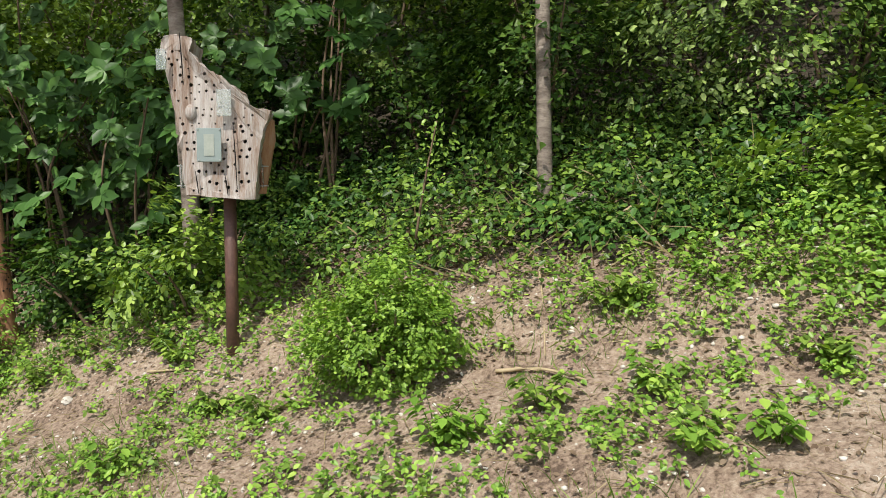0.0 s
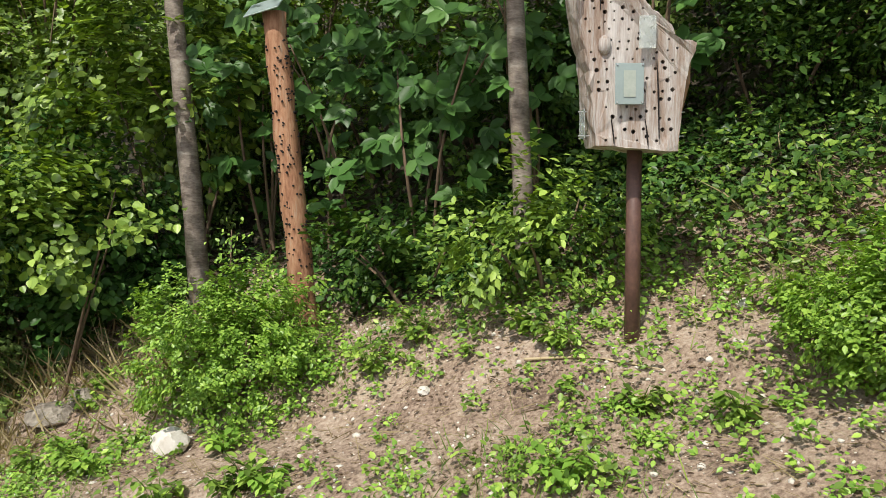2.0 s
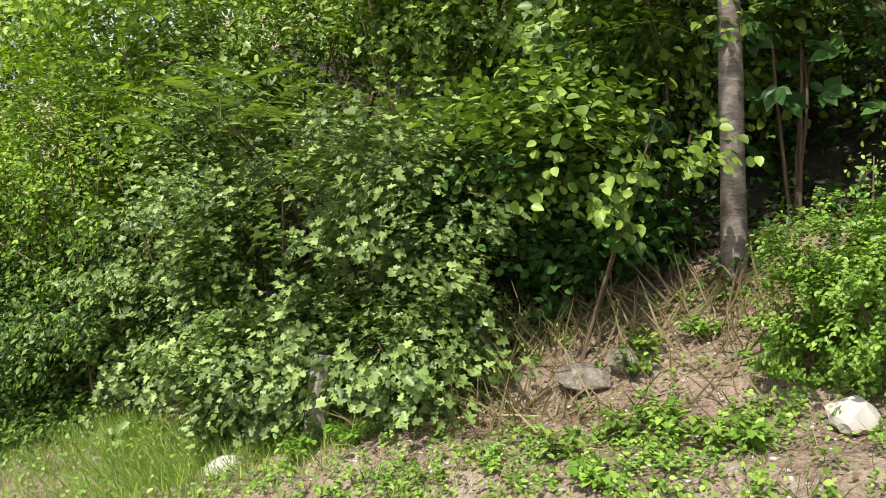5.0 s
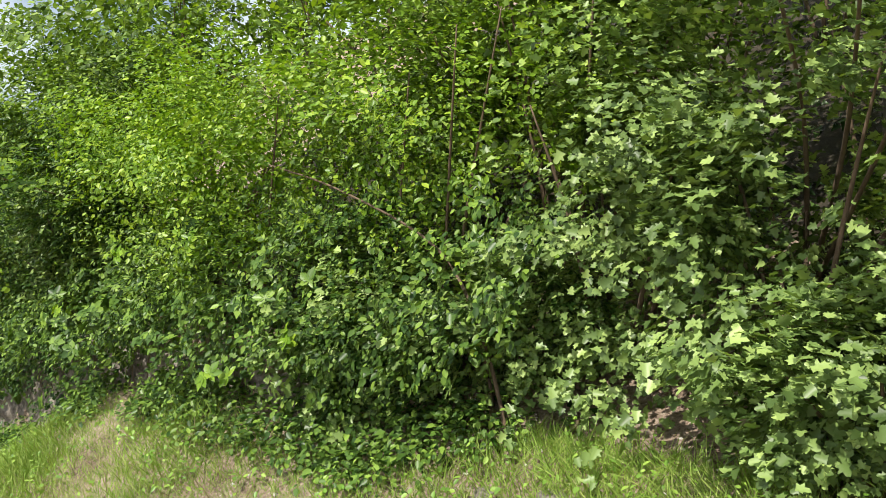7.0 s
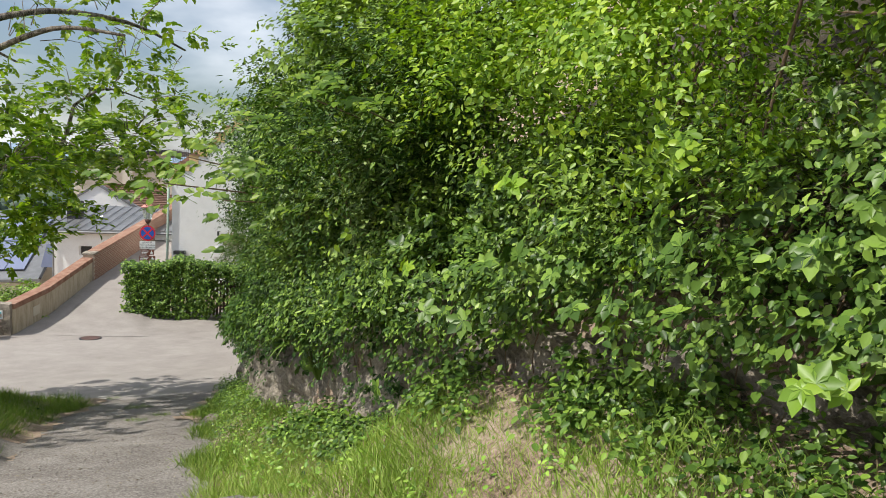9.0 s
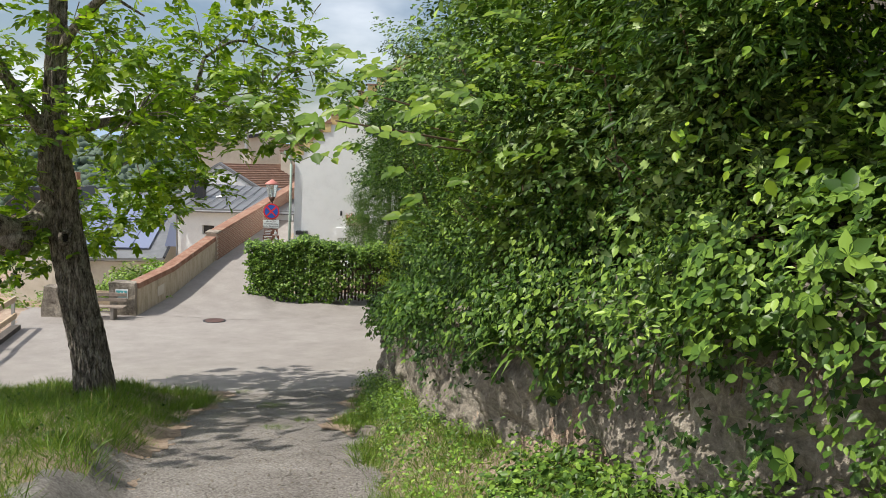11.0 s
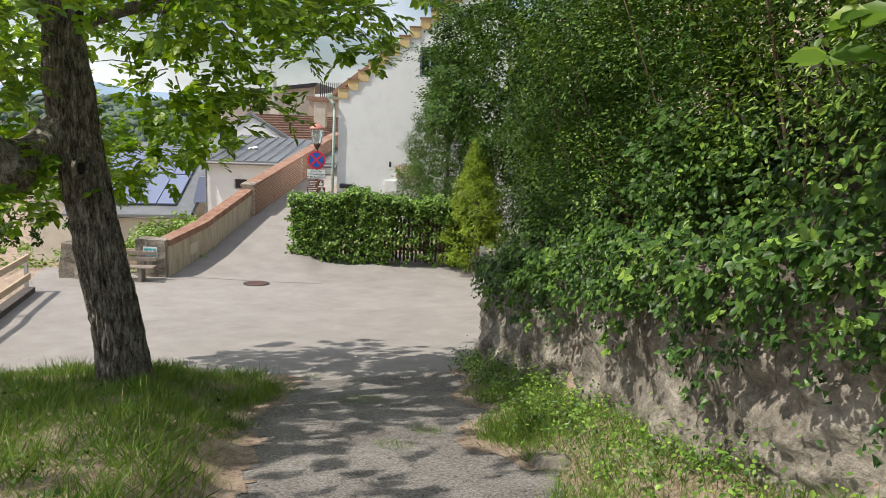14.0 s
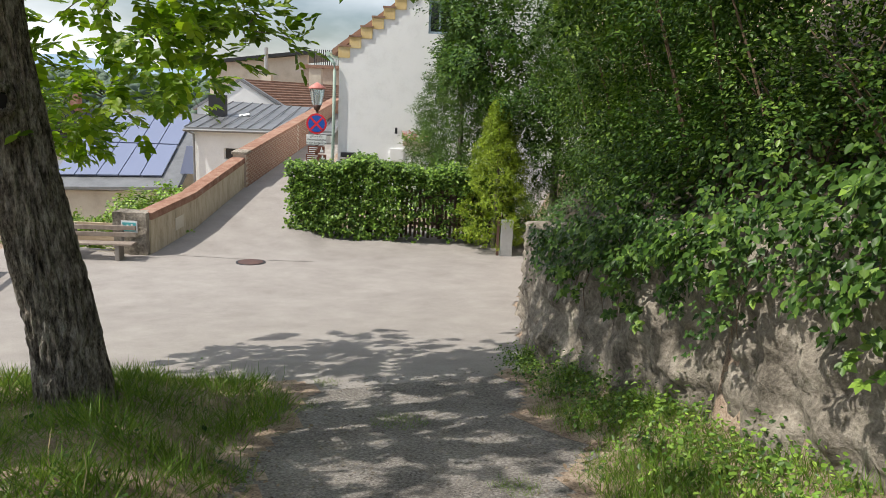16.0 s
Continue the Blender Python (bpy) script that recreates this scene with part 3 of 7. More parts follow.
def insect_hotel():
    """A weathered half log with drilled holes on a steel pole; x across the bank, -y to the path."""
    base = Vector((3.985, 1.76, 0))
    base.z = gz(base.x, base.y)
    t = thing("insect_hotel", base, "weathered grey drilled log insect hotel on a brown pole", "insect hotel", rz=radians(-10))
    h = 2.21 - base.z
    bm = bmesh.new()
    tube(bm, [(0, 0.0, -0.3), (0, 0, h + 0.25)], [0.034, 0.032], 14)
    part("pole", bm, RUST, t, "brown painted steel pole", shade=True)
    k = 1 / 356.0
    outline = [(335, 345), (330, 300), (326, 255), (318, 205), (306, 150), (297, 100), (294, 76), (303, 65), (330, 66), (350, 72), (348, 92), (362, 116), (378, 128), (400, 138), (412, 152), (437, 166), (448, 186), (470, 194), (484, 196), (483, 206), (474, 222), (468, 250), (462, 285), (459, 320), (457, 353), (400, 350)]
    pts = []
    for i, (x, y) in enumerate(outline):
        x2, y2 = outline[(i + 1) % len(outline)]
        for m in range(3):
            f = m / 3
            pts.append((((x + (x2 - x) * f) - 405) * k, h + (350 - (y + (y2 - y) * f)) * k))
    bm = bmesh.new()
    rings = []
    for y, inset in ((-0.125, 0.012), (-0.11, 0.0), (-0.03, -0.006), (0.05, 0.0), (0.11, 0.02), (0.125, 0.05)):
        cx, cz = 0.0, h + 0.35
        ring = []
        for j, (x, z) in enumerate(pts):
            n = noise.noise(Vector((x * 22, y * 16, z * 22))) * 0.013 + noise.noise(Vector((x * 60, y * 30, z * 50))) * 0.006
            bulge = 0.03 * (1 - (x / 0.2) ** 2) if y < -0.1 else 0
            ring.append(bm.verts.new((x + (cx - x) * inset * 1.6 + n, y - bulge + n, z + (cz - z) * inset * 0.6 + n)))
        rings.append(ring)
    for a, b in zip(rings, rings[1:]):
        for j in range(len(pts)):
            bm.faces.new((a[j], b[j], b[(j + 1) % len(pts)], a[(j + 1) % len(pts)]))
    bm.faces.new(rings[0])
    bm.faces.new(rings[-1][::-1])
    bmesh.ops.recalc_face_normals(bm, faces=bm.faces)
    log = part("log", bm, [GREY_WOOD, HOLE_SHADE], t, "weathered grey wood drilled full of round holes")
    r = random.Random(4)
    holes = []
    y_px = 92
    while y_px < 342:
        lo = np.interp(y_px, (80, 150, 205, 255, 300, 345), (300, 314, 326, 336, 344, 345))
        hi = np.interp(y_px, (80, 95, 125, 165, 195, 345), (345, 345, 372, 430, 455, 446))
        x_px = lo + r.uniform(0, 8)
        while x_px < hi - 2:
            in_plate = 355 < x_px < 400 and 228 < y_px < 292
            if not in_plate and r.random() < 0.84:
                rad = r.choice((0.007, 0.0085, 0.0095)) if (x_px > 395 and y_px > 225) or r.random() < 0.3 else r.choice((0.0045, 0.006))
                holes.append((((x_px - 405) * k, -0.12, h + (350 - y_px + r.uniform(-4, 4)) * k), (0, 1, 0), rad))
            x_px += r.uniform(12, 16)
        y_px += r.uniform(13.5, 15)
    bored(log, holes, 0.16)
    sh = boxes((-0.132, -0.176, h + 0.175, -0.015, -0.170, h + 0.34), bevel=0.002)
    plate = part("cover_plate", sh, MILK, t, "frosted clear cover plate")
    part("note", boxes((-0.098, -0.179, h + 0.205, -0.05, -0.1765, h + 0.31)), surface("faded note", [(0.28, 0.33, 0.29), (0.40, 0.43, 0.38)], 30, 80, 0.6, 0.05), plate)
    for dx, dz in ((-0.125, 0.183), (-0.022, 0.183), (-0.125, 0.333), (-0.022, 0.333)):
        b2 = bmesh.new()
        bmesh.ops.create_cone(b2, cap_ends=True, segments=10, radius1=0.004, radius2=0.003, depth=0.006, matrix=Matrix.Translation((dx, -0.1785, h + dz)) @ Matrix.Rotation(radians(90), 4, "X"))
        part("screw", b2, GALV, plate)
    part("small_plate", boxes((-0.035, -0.168, h + 0.40, 0.035, -0.163, h + 0.53), bevel=0.002), CLEAR, t, "clear plastic cover")
    part("side_plate", boxes((-0.335, -0.115, h + 0.62, -0.29, -0.111, h + 0.72), bevel=0.002, m=Matrix.Rotation(radians(8), 4, "Z")), CLEAR, t, "clear plastic cover")
    for x in (-0.232, 0.17):
        s_ = part("side_cover", boxes((x, -0.06, h + 0.05, x + 0.004, 0.03, h + 0.17)), CLEAR, t, "clear side cover on screws")
        for dz in (0.06, 0.16):
            part("screw", tube(bmesh.new(), [(x - 0.02, -0.04, h + dz), (x + 0.03, -0.04, h + dz)], [0.003, 0.003], 6), GALV, s_)
    side = tube(bmesh.new(), [(0.155, 0.02, h + 0.02), (0.165, 0.02, h + 0.16), (0.18, 0.0, h + 0.30), (0.195, -0.01, h + 0.40), (0.205, -0.03, h + 0.44)], [0.03, 0.045, 0.05, 0.04, 0.018], 12, 0.14, 5)
    part("bark_side", side, RED_WOOD, t, "reddish brown torn side of the log")
    # near-black tubes drawn for the shade in the cracks
    for cx, z0, z1 in ((0.055, 0.04, 0.36), (-0.13, 0.02, 0.13), (0.01, 0.01, 0.12), (-0.19, 0.55, 0.8)):
        part("crack", tube(bmesh.new(), [(cx, -0.158, h + z0), (cx - 0.006, -0.160, h + (z0 + z1) / 2), (cx - 0.014, -0.158, h + z1)], [0.002, 0.0035, 0.0015], 5), HOLE_SHADE, t)
    knot = bmesh.new()
    bmesh.ops.create_icosphere(knot, subdivisions=2, radius=0.035, matrix=Matrix.Translation((-0.165, -0.125, h + 0.42)) @ Matrix.Diagonal((0.8, 0.6, 1.2, 1)))
    part("knot", knot, GREY_WOOD, t, "grey knot", shade=True)
    return t


insect_hotel()


def insect_post():
    """A peeled reddish log with dark discs for bored holes and a little sheet-metal roof."""
    p0, p1 = Vector((2.67, 3.20, 1.15)), Vector((2.50, 3.27, 3.06))
    p0.z = gz(p0.x, p0.y) - 0.1
    t = thing("insect_post", p0, "peeled reddish drilled log post with a small metal roof", "insect post")
    d = p1 - p0
    c = [d * (i / 14) + Vector((0.004 * math.sin(i * 1.9), 0.004 * math.sin(i * 2.7), 0)) for i in range(15)]
    rad = [0.074 + 0.004 * math.sin(i * 2.3) - 0.0006 * i for i in range(15)]
    log = part("log", tube(bmesh.new(), c, rad, 20, 0.05, 3), RED_WOOD, t)
    r = random.Random(8)
    holes = []
    for _ in range(170):
        f = r.uniform(0.2, 0.97)
        a = radians(r.uniform(-175, 5))
        dirn = Vector((math.cos(a), math.sin(a), 0))
        holes.append((d * f + dirn * 0.072, dirn, r.choice((0.0045, 0.0055, 0.007))))
    # near-black discs on the surface imitate the shade inside bored holes
    hb = bmesh.new()
    for hp, ax, hr in holes:
        bmesh.ops.create_cone(hb, cap_ends=True, segments=8, radius1=hr, radius2=hr * 0.9, depth=0.012, matrix=Matrix.Translation(hp) @ ax.to_track_quat("Z", "Y").to_matrix().to_4x4())
    tagged(part("holes", hb, HOLE_SHADE, log, "dark discs in place of bored holes"), kind="stuff")
    log.data.polygons.foreach_set("use_smooth", [True] * len(log.data.polygons))
    m = Matrix.Translation(d + Vector((-0.05, -0.02, 0.03))) @ Matrix.Rotation(radians(-14), 4, "Z") @ Matrix.Rotation(radians(30), 4, "X") @ Matrix.Rotation(radians(-16), 4, "Y")
    part("roof", boxes((-0.105, -0.10, -0.004, 0.105, 0.12, 0.004), m=m, bevel=0.002), surface("green-grey sheet roof", [(0.24, 0.32, 0.30), (0.36, 0.43, 0.41)], 6, 40, 0.4, 0.1, metal=0.4), t, "grey-green metal roof sheet")


insect_post()


def tree(name, label, pts, r0, r1, material, crown, limbs=(), category="tree", sides=12, group="", rough=0.05):
    base = Vector(pts[0])
    t = thing(name, base, label, category, group)
    loc = [Vector(p) - base for p in pts]
    stem("trunk", loc, r0, r1, material, t, sides, rough, 8)
    for i, (lp, a, b) in enumerate(limbs):
        stem("limb", [Vector(p) - base for p in lp], a, b, material, t, 8, 0.06, 5, seed=i + 3)
    for i, (shape, at, nm, tp, size, mat) in enumerate(crown):
        leaves("crown", shape, at - np.array(base), nm, tp, size, mat, t)
    return t


def crown_of(rng, centre, radii, n, per, size, shape, mat, length=0.3, **kw):
    p, o = lumps(rng, centre, radii, n, kw.pop("shell", 0.3))
    at, nm, tp, sz = gather(rng, p, o, per, length, size, **kw)
    return shape, at, nm, tp, sz, mat


rng = np.random.default_rng(21)


def bank_tree(x, y, lean, r, mat, h, label, crowns):
    z = gz(x, y)
    pts = [(x, y, z - 0.15), (x + lean[0] * 0.25, y + lean[1] * 0.25, z + h * 0.25), (x + lean[0] * 0.6, y + lean[1] * 0.6, z + h * 0.6), (x + lean[0], y + lean[1], z + h)]
    top = pts[-1]
    limbs = []
    for a in (0.4, 2.3, 4.1, 5.4):
        q = Vector(top) - Vector((0, 0, h * 0.25))
        limbs.append(([q, q + Vector((math.cos(a), math.sin(a), 0.9)) * 0.8, q + Vector((math.cos(a) * 1.9, math.sin(a) * 1.9, 1.3))], r * 0.4, r * 0.12))
    cr = [crown_of(rng, (top[0] + dx, top[1] + dy, z + dz), rad, n, 9, 0.095, OVATE, LEAF_LIME, 0.35) for dx, dy, dz, rad, n in crowns]
    return tree("tree", label, pts, r, r * 0.62, mat, cr, limbs)


# crowns placed above the view to shade the slope and thicket
CROWN = [(-0.3, -0.36, 3.9, (1.8, 1.8, 1.0), 480), (0.4, 0.7, 5.4, (2.2, 2.2, 1.5), 340)]
bank_tree(2.02, 4.05, (-0.32, 0.1), 0.075, SMOOTH_BARK, 4.4, "slender grey-barked young tree leaning on the bank", CROWN)
bank_tree(3.83, 2.72, (-0.22, 0.0), 0.06, SMOOTH_BARK, 4.2, "slender ring-barked young tree behind the insect hotel", CROWN)
bank_tree(5.69, 1.58, (-0.04, 0.1), 0.046, SMOOTH_BARK, 4.4, "slender pale grey tree on the leafy bank", CROWN)
bank_tree(4.6, 4.6, (-0.4, 0.1), 0.055, BARK, 4.6, "thin dark tree deep in the thicket", CROWN[:1])
# three added trees whose crowns keep the sun off the bank
bank_tree(7.6, 2.6, (0.1, 0.3), 0.07, BARK, 4.6, "dark tree added on the bank to shade it", CROWN)
bank_tree(7.2, 0.5, (0.1, 0.2), 0.07, BARK, 4.6, "dark tree added on the bank to shade it", CROWN)
bank_tree(8.6, 0.2, (0.1, 0.2), 0.07, BARK, 4.6, "dark tree added on the bank to shade it", CROWN)
bank_tree(0.2, 6.8, (-0.2, 0.2), 0.07, BARK, 4.8, "dark tree inside the thicket", CROWN[1:])

# ---- shrubs ----
def shrub(name, label, s, q, up, radii, n, per, size, shape, mat, length=0.22, stems=6, category="shrub", group="", seed=0, more=(), **kw):
    g = np.random.default_rng(seed + int(1000 * abs(s)) + int(100 * q))
    base = sit(s, q)
    t = thing(name, base, label, category, group)
    c = (0, 0, up)
    p, o = lumps(g, np.array(base) + np.array(c), radii, n, kw.pop("shell", 0.25))
    at, nm, tp, sz = gather(g, p, o, per, length, size, **kw)
    leaves("foliage", shape, at - np.array(base), nm, tp, sz, mat, t)
    for m_shape, m_mat, m_n, m_per, m_size in more:
        p, o = lumps(g, np.array(base) + np.array(c), np.array(radii) * 1.04, m_n, 0.12)
        at, nm, tp, sz = gather(g, p, o, m_per, length, m_size)
        leaves("foliage", m_shape, at - np.array(base), nm, tp, sz, m_mat, t)
    for k in range(stems):
        a = g.uniform(0, 6.28)
        b = Vector((math.cos(a) * 0.08, math.sin(a) * 0.08, -0.1))
        e = Vector((math.cos(a) * radii[0] * 0.75, math.sin(a) * radii[1] * 0.75, up + radii[2] * g.uniform(0.1, 0.6)))
        stem("stem", [b, b.lerp(e, 0.45) + Vector((0, 0, 0.12 * radii[2])), e], 0.012 + 0.006 * radii[2], 0.004, TWIG, t, 6, 0.08, 4, k)
    return t


shrub("privet_bush", "round bright green small-leaved bush on bare soil", -3.06, 3.58, 0.17, (0.37, 0.36, 0.35), 1500, 14, 0.027, OVATE, LEAF_PRIVET, 0.075, 12, "bush", "bushes on the bank", 1, droop=0.05, shell=0.16)
shrub("privet_bush", "round bright green small-leaved bush beside the log post", 0.06, 3.76, 0.22, (0.48, 0.42, 0.37), 1900, 14, 0.027, OVATE, LEAF_PRIVET, 0.075, 12, "bush", "bushes on the bank", 2, droop=0.05, shell=0.16)


def sprig(at, to, n, size, mat, parent_label, shape=OVATE, seed=0, spread=0.07, name="sprig", category="plant"):
    g = np.random.default_rng(seed)
    a, b = np.array(at), np.array(to)
    t = thing(name, Vector(at), parent_label, category)
    stem("stem", [(0, 0, 0), Vector(b - a) * 0.5 + Vector((0, 0, 0.03)), Vector(b - a)], 0.007, 0.003, TWIG, t, 5, 0.0, 4)
    f = g.uniform(0.1, 1.05, (n, 1))
    p = (b - a) * f + g.normal(0, spread, (n, 3))
    leaves("foliage", shape, p, unit(g.normal(0, 0.5, (n, 3)) + np.array([-0.3, -0.6, 0.7])), g.normal(0, 0.6, (n, 3)) + unit((b - a)[None])[0] * 0.5, size * g.uniform(0.6, 1.2, n), mat, t)
    return t


sprig(sit(-3.1, 3.78, 0.45), sit(-3.2, 3.8, 0.95), 150, 0.028, LEAF_PRIVET, "long shoot rising from the round bush", seed=3, spread=0.05)
sprig(sit(0.18, 3.85, 0.4), sit(0.2, 3.9, 0.78), 130, 0.028, LEAF_PRIVET, "long shoot rising from the round bush", seed=4, spread=0.05)

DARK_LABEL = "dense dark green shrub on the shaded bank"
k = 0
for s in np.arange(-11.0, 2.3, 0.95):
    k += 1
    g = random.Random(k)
    # front row uses mostly darker leaf colours to carry the bank's shade
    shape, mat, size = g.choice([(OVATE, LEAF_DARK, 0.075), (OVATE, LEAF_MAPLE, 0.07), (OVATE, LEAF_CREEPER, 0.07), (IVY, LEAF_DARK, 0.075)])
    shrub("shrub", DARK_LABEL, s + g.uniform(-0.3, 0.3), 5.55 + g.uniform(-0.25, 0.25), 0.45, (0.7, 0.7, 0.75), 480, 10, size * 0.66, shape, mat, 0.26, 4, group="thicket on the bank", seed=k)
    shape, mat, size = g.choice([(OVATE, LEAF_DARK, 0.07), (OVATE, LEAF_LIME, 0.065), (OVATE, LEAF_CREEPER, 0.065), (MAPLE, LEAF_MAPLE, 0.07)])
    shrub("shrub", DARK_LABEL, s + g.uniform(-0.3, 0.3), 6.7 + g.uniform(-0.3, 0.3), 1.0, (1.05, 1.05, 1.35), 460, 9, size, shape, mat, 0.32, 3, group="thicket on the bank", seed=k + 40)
for s in np.arange(-13.0, 6, 1.7):
    k += 1
    g = random.Random(k)
    shape, mat = g.choice([(OVATE, LEAF_LIME), (ROUND, LEAF_LIME), (OVATE, LEAF_PRIVET)])
    shrub("shrub", "tall light green shrub higher up the hill", s, 8.4 + g.uniform(-0.4, 0.4), 1.6, (1.8, 1.8, 2.2), 400, 9, 0.10, shape, mat, 0.4, 3, group="thicket on the bank", seed=k + 90)
shrub("shrub", "leafy pale green shrub overhanging the bank", -5.75, 4.15, 0.95, (0.62, 0.62, 0.95), 520, 10, 0.06, OVATE, LEAF_LIME, 0.25, 6, seed=300)
shrub("shrub", "leafy shrub at the foot of the slender tree", -1.55, 4.25, 0.22, (0.5, 0.42, 0.42), 260, 9, 0.05, OVATE, LEAF_LIME, 0.16, 5, seed=301)
shrub("shrub", "low dark shrub behind the log post", -0.75, 4.35, 0.2, (0.5, 0.4, 0.42), 220, 9, 0.055, OVATE, LEAF_DARK, 0.16, 5, seed=302)
shrub("shrub", "low bramble shrub under the trees", -5.1, 4.6, 0.12, (0.6, 0.4, 0.24), 260, 9, 0.042, ROUND, LEAF_LIME, 0.14, 4, seed=303)


def big_leaf(s, q, up, n, seed):
    """A plant with large five-fingered leaves."""
    g = np.random.default_rng(seed)
    base = sit(s, q)
    t = thing("large_leaved_shrub", base, "shrub with large five-fingered green leaves", "shrub", "large-leaved shrubs")
    at, nm, tp, sz = [], [], [], []
    for _ in range(n):
        c = np.array([g.normal(0, 0.42), g.normal(0, 0.3), up + g.normal(0, 0.33)])
        nv = unit((np.array([-0.25, -0.75, 0.5]) + g.normal(0, 0.28, 3))[None])[0]
        a0 = unit(np.cross(nv, g.normal(0, 1, 3))[None])[0]
        b0 = np.cross(nv, a0)
        for k_ in range(5):
            an = radians(-100 + 50 * k_) + g.normal(0, 0.08)
            at.append(c)
            nm.append(nv + g.normal(0, 0.08, 3))
            tp.append(a0 * math.cos(an) + b0 * math.sin(an) + np.array([0, 0, -0.45]))
            sz.append((0.14 if k_ in (1, 2, 3) else 0.10) * g.uniform(0.8, 1.15))
    leaves("foliage", OVATE, np.array(at), unit(np.array(nm)), np.array(tp), sz, LEAF_BIG, t)
    for k_ in range(4):
        stem("stem", [(g.normal(0, 0.05), g.normal(0, 0.05), -0.1), (g.normal(0, 0.1), g.normal(0, 0.1), up * 0.6), (g.normal(0, 0.3), g.normal(0, 0.2), up + 0.2)], 0.014, 0.005, TWIG, t, 6)


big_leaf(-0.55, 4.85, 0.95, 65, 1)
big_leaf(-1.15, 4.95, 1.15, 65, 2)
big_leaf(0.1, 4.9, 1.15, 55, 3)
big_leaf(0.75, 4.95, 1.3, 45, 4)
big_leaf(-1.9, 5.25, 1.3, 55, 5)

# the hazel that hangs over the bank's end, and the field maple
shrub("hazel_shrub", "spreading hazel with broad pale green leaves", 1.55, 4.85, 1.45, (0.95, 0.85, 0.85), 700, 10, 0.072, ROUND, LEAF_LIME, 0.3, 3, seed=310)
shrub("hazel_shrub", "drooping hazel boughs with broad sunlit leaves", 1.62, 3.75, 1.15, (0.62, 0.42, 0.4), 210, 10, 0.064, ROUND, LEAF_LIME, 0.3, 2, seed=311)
# this hazel gets the darker leaf colour in place of shade
shrub("hazel_shrub", "spreading hazel with broad leaves darkened for shade", 2.1, 4.3, 0.75, (0.8, 0.6, 0.7), 520, 10, 0.07, ROUND, LEAF_BIG, 0.3, 2, seed=312)
MAPLE_LABEL = "dense field maple shrub with small lobed leaves"
for i, (s, q, up, rr, n) in enumerate([(2.75, 3.82, 0.72, (0.75, 0.75, 1.1), 820), (3.85, 3.8, 0.9, (0.85, 0.85, 1.2), 760), (4.9, 3.8, 1.0, (0.8, 0.85, 1.35), 760), (3.3, 4.8, 2.0, (1.1, 1.0, 1.1), 600), (5.6, 4.3, 1.9, (0.9, 0.95, 1.3), 640), (2.35, 3.5, 0.28, (0.5, 0.42, 0.55), 480), (3.3, 3.3, 0.3, (0.6, 0.4, 0.55), 480), (5.5, 3.45, 0.35, (0.7, 0.5, 0.6), 480), (6.3, 3.2, 0.3, (0.6, 0.45, 0.5), 400)]):
    shrub("field_maple_shrub", MAPLE_LABEL, s, q, up, rr, int(n * 1.4), 10, 0.053, MAPLE, LEAF_MAPLE if up < 1.8 else LEAF_LIME, 0.24, 6, group="field maples", seed=320 + i, droop=0.25)

HEDGE_LABEL = "tangled mixed shrub hanging over the stone wall"
mixes = [(OVATE, LEAF_LIME, 0.062), (OVATE, LEAF_DARK, 0.06), (OVATE, LEAF_CREEPER, 0.07), (LANCE, LEAF_LIME, 0.075)]
k = 0
for s in np.arange(6.0, 28.5, 0.95):
    k += 1
    g = random.Random(100 + k)
    q0 = float(np.interp(s, WALL_S, WALL_Q))
    # past 15.5 darker leaves are picked, so shade is held in their colour
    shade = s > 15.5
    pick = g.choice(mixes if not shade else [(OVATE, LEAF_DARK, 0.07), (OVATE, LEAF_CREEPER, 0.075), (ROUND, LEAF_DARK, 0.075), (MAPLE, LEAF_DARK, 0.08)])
    reach = float(np.interp(s, (6, 7, 10, 13, 16, 20, 22, 28), (0.5, 0.45, 0.4, 0.5, 0.65, 0.75, 1.25, 1.6)))
    lift = float(np.interp(s, (6, 9, 12, 20, 28), (0.1, 0.1, 0.25, 0.4, 0.6))) + g.uniform(-0.2, 0.2)
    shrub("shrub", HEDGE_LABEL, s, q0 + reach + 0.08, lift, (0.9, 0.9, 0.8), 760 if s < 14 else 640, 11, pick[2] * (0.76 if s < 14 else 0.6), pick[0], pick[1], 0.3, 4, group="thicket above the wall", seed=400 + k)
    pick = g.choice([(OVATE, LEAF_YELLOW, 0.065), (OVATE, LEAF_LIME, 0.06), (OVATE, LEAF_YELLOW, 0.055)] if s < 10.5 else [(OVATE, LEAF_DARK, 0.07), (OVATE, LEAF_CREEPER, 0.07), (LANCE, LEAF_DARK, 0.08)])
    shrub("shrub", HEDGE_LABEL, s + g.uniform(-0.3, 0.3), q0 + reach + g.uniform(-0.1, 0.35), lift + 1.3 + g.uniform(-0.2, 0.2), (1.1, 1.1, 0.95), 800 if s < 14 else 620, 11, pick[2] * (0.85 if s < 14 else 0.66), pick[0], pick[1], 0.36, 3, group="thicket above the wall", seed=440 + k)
for s in np.arange(3.5, 29, 1.9):
    k += 1
    g = random.Random(200 + k)
    q0 = float(np.interp(s, WALL_S, WALL_Q))
    pick = (OVATE, LEAF_YELLOW, 0.085) if s < 11 else g.choice([(OVATE, LEAF_DARK, 0.10), (LANCE, LEAF_LIME, 0.11), (OVATE, LEAF_LIME, 0.10)])
    shrub("tall_shrub", "tall leafy young tree behind the thicket", s, q0 + 1.9 + g.uniform(-0.3, 0.3), 2.9, (1.6, 1.6, 1.5), 480, 9, pick[2], pick[0], pick[1], 0.36, 3, "tree", "young trees on the hill", seed=500 + k)

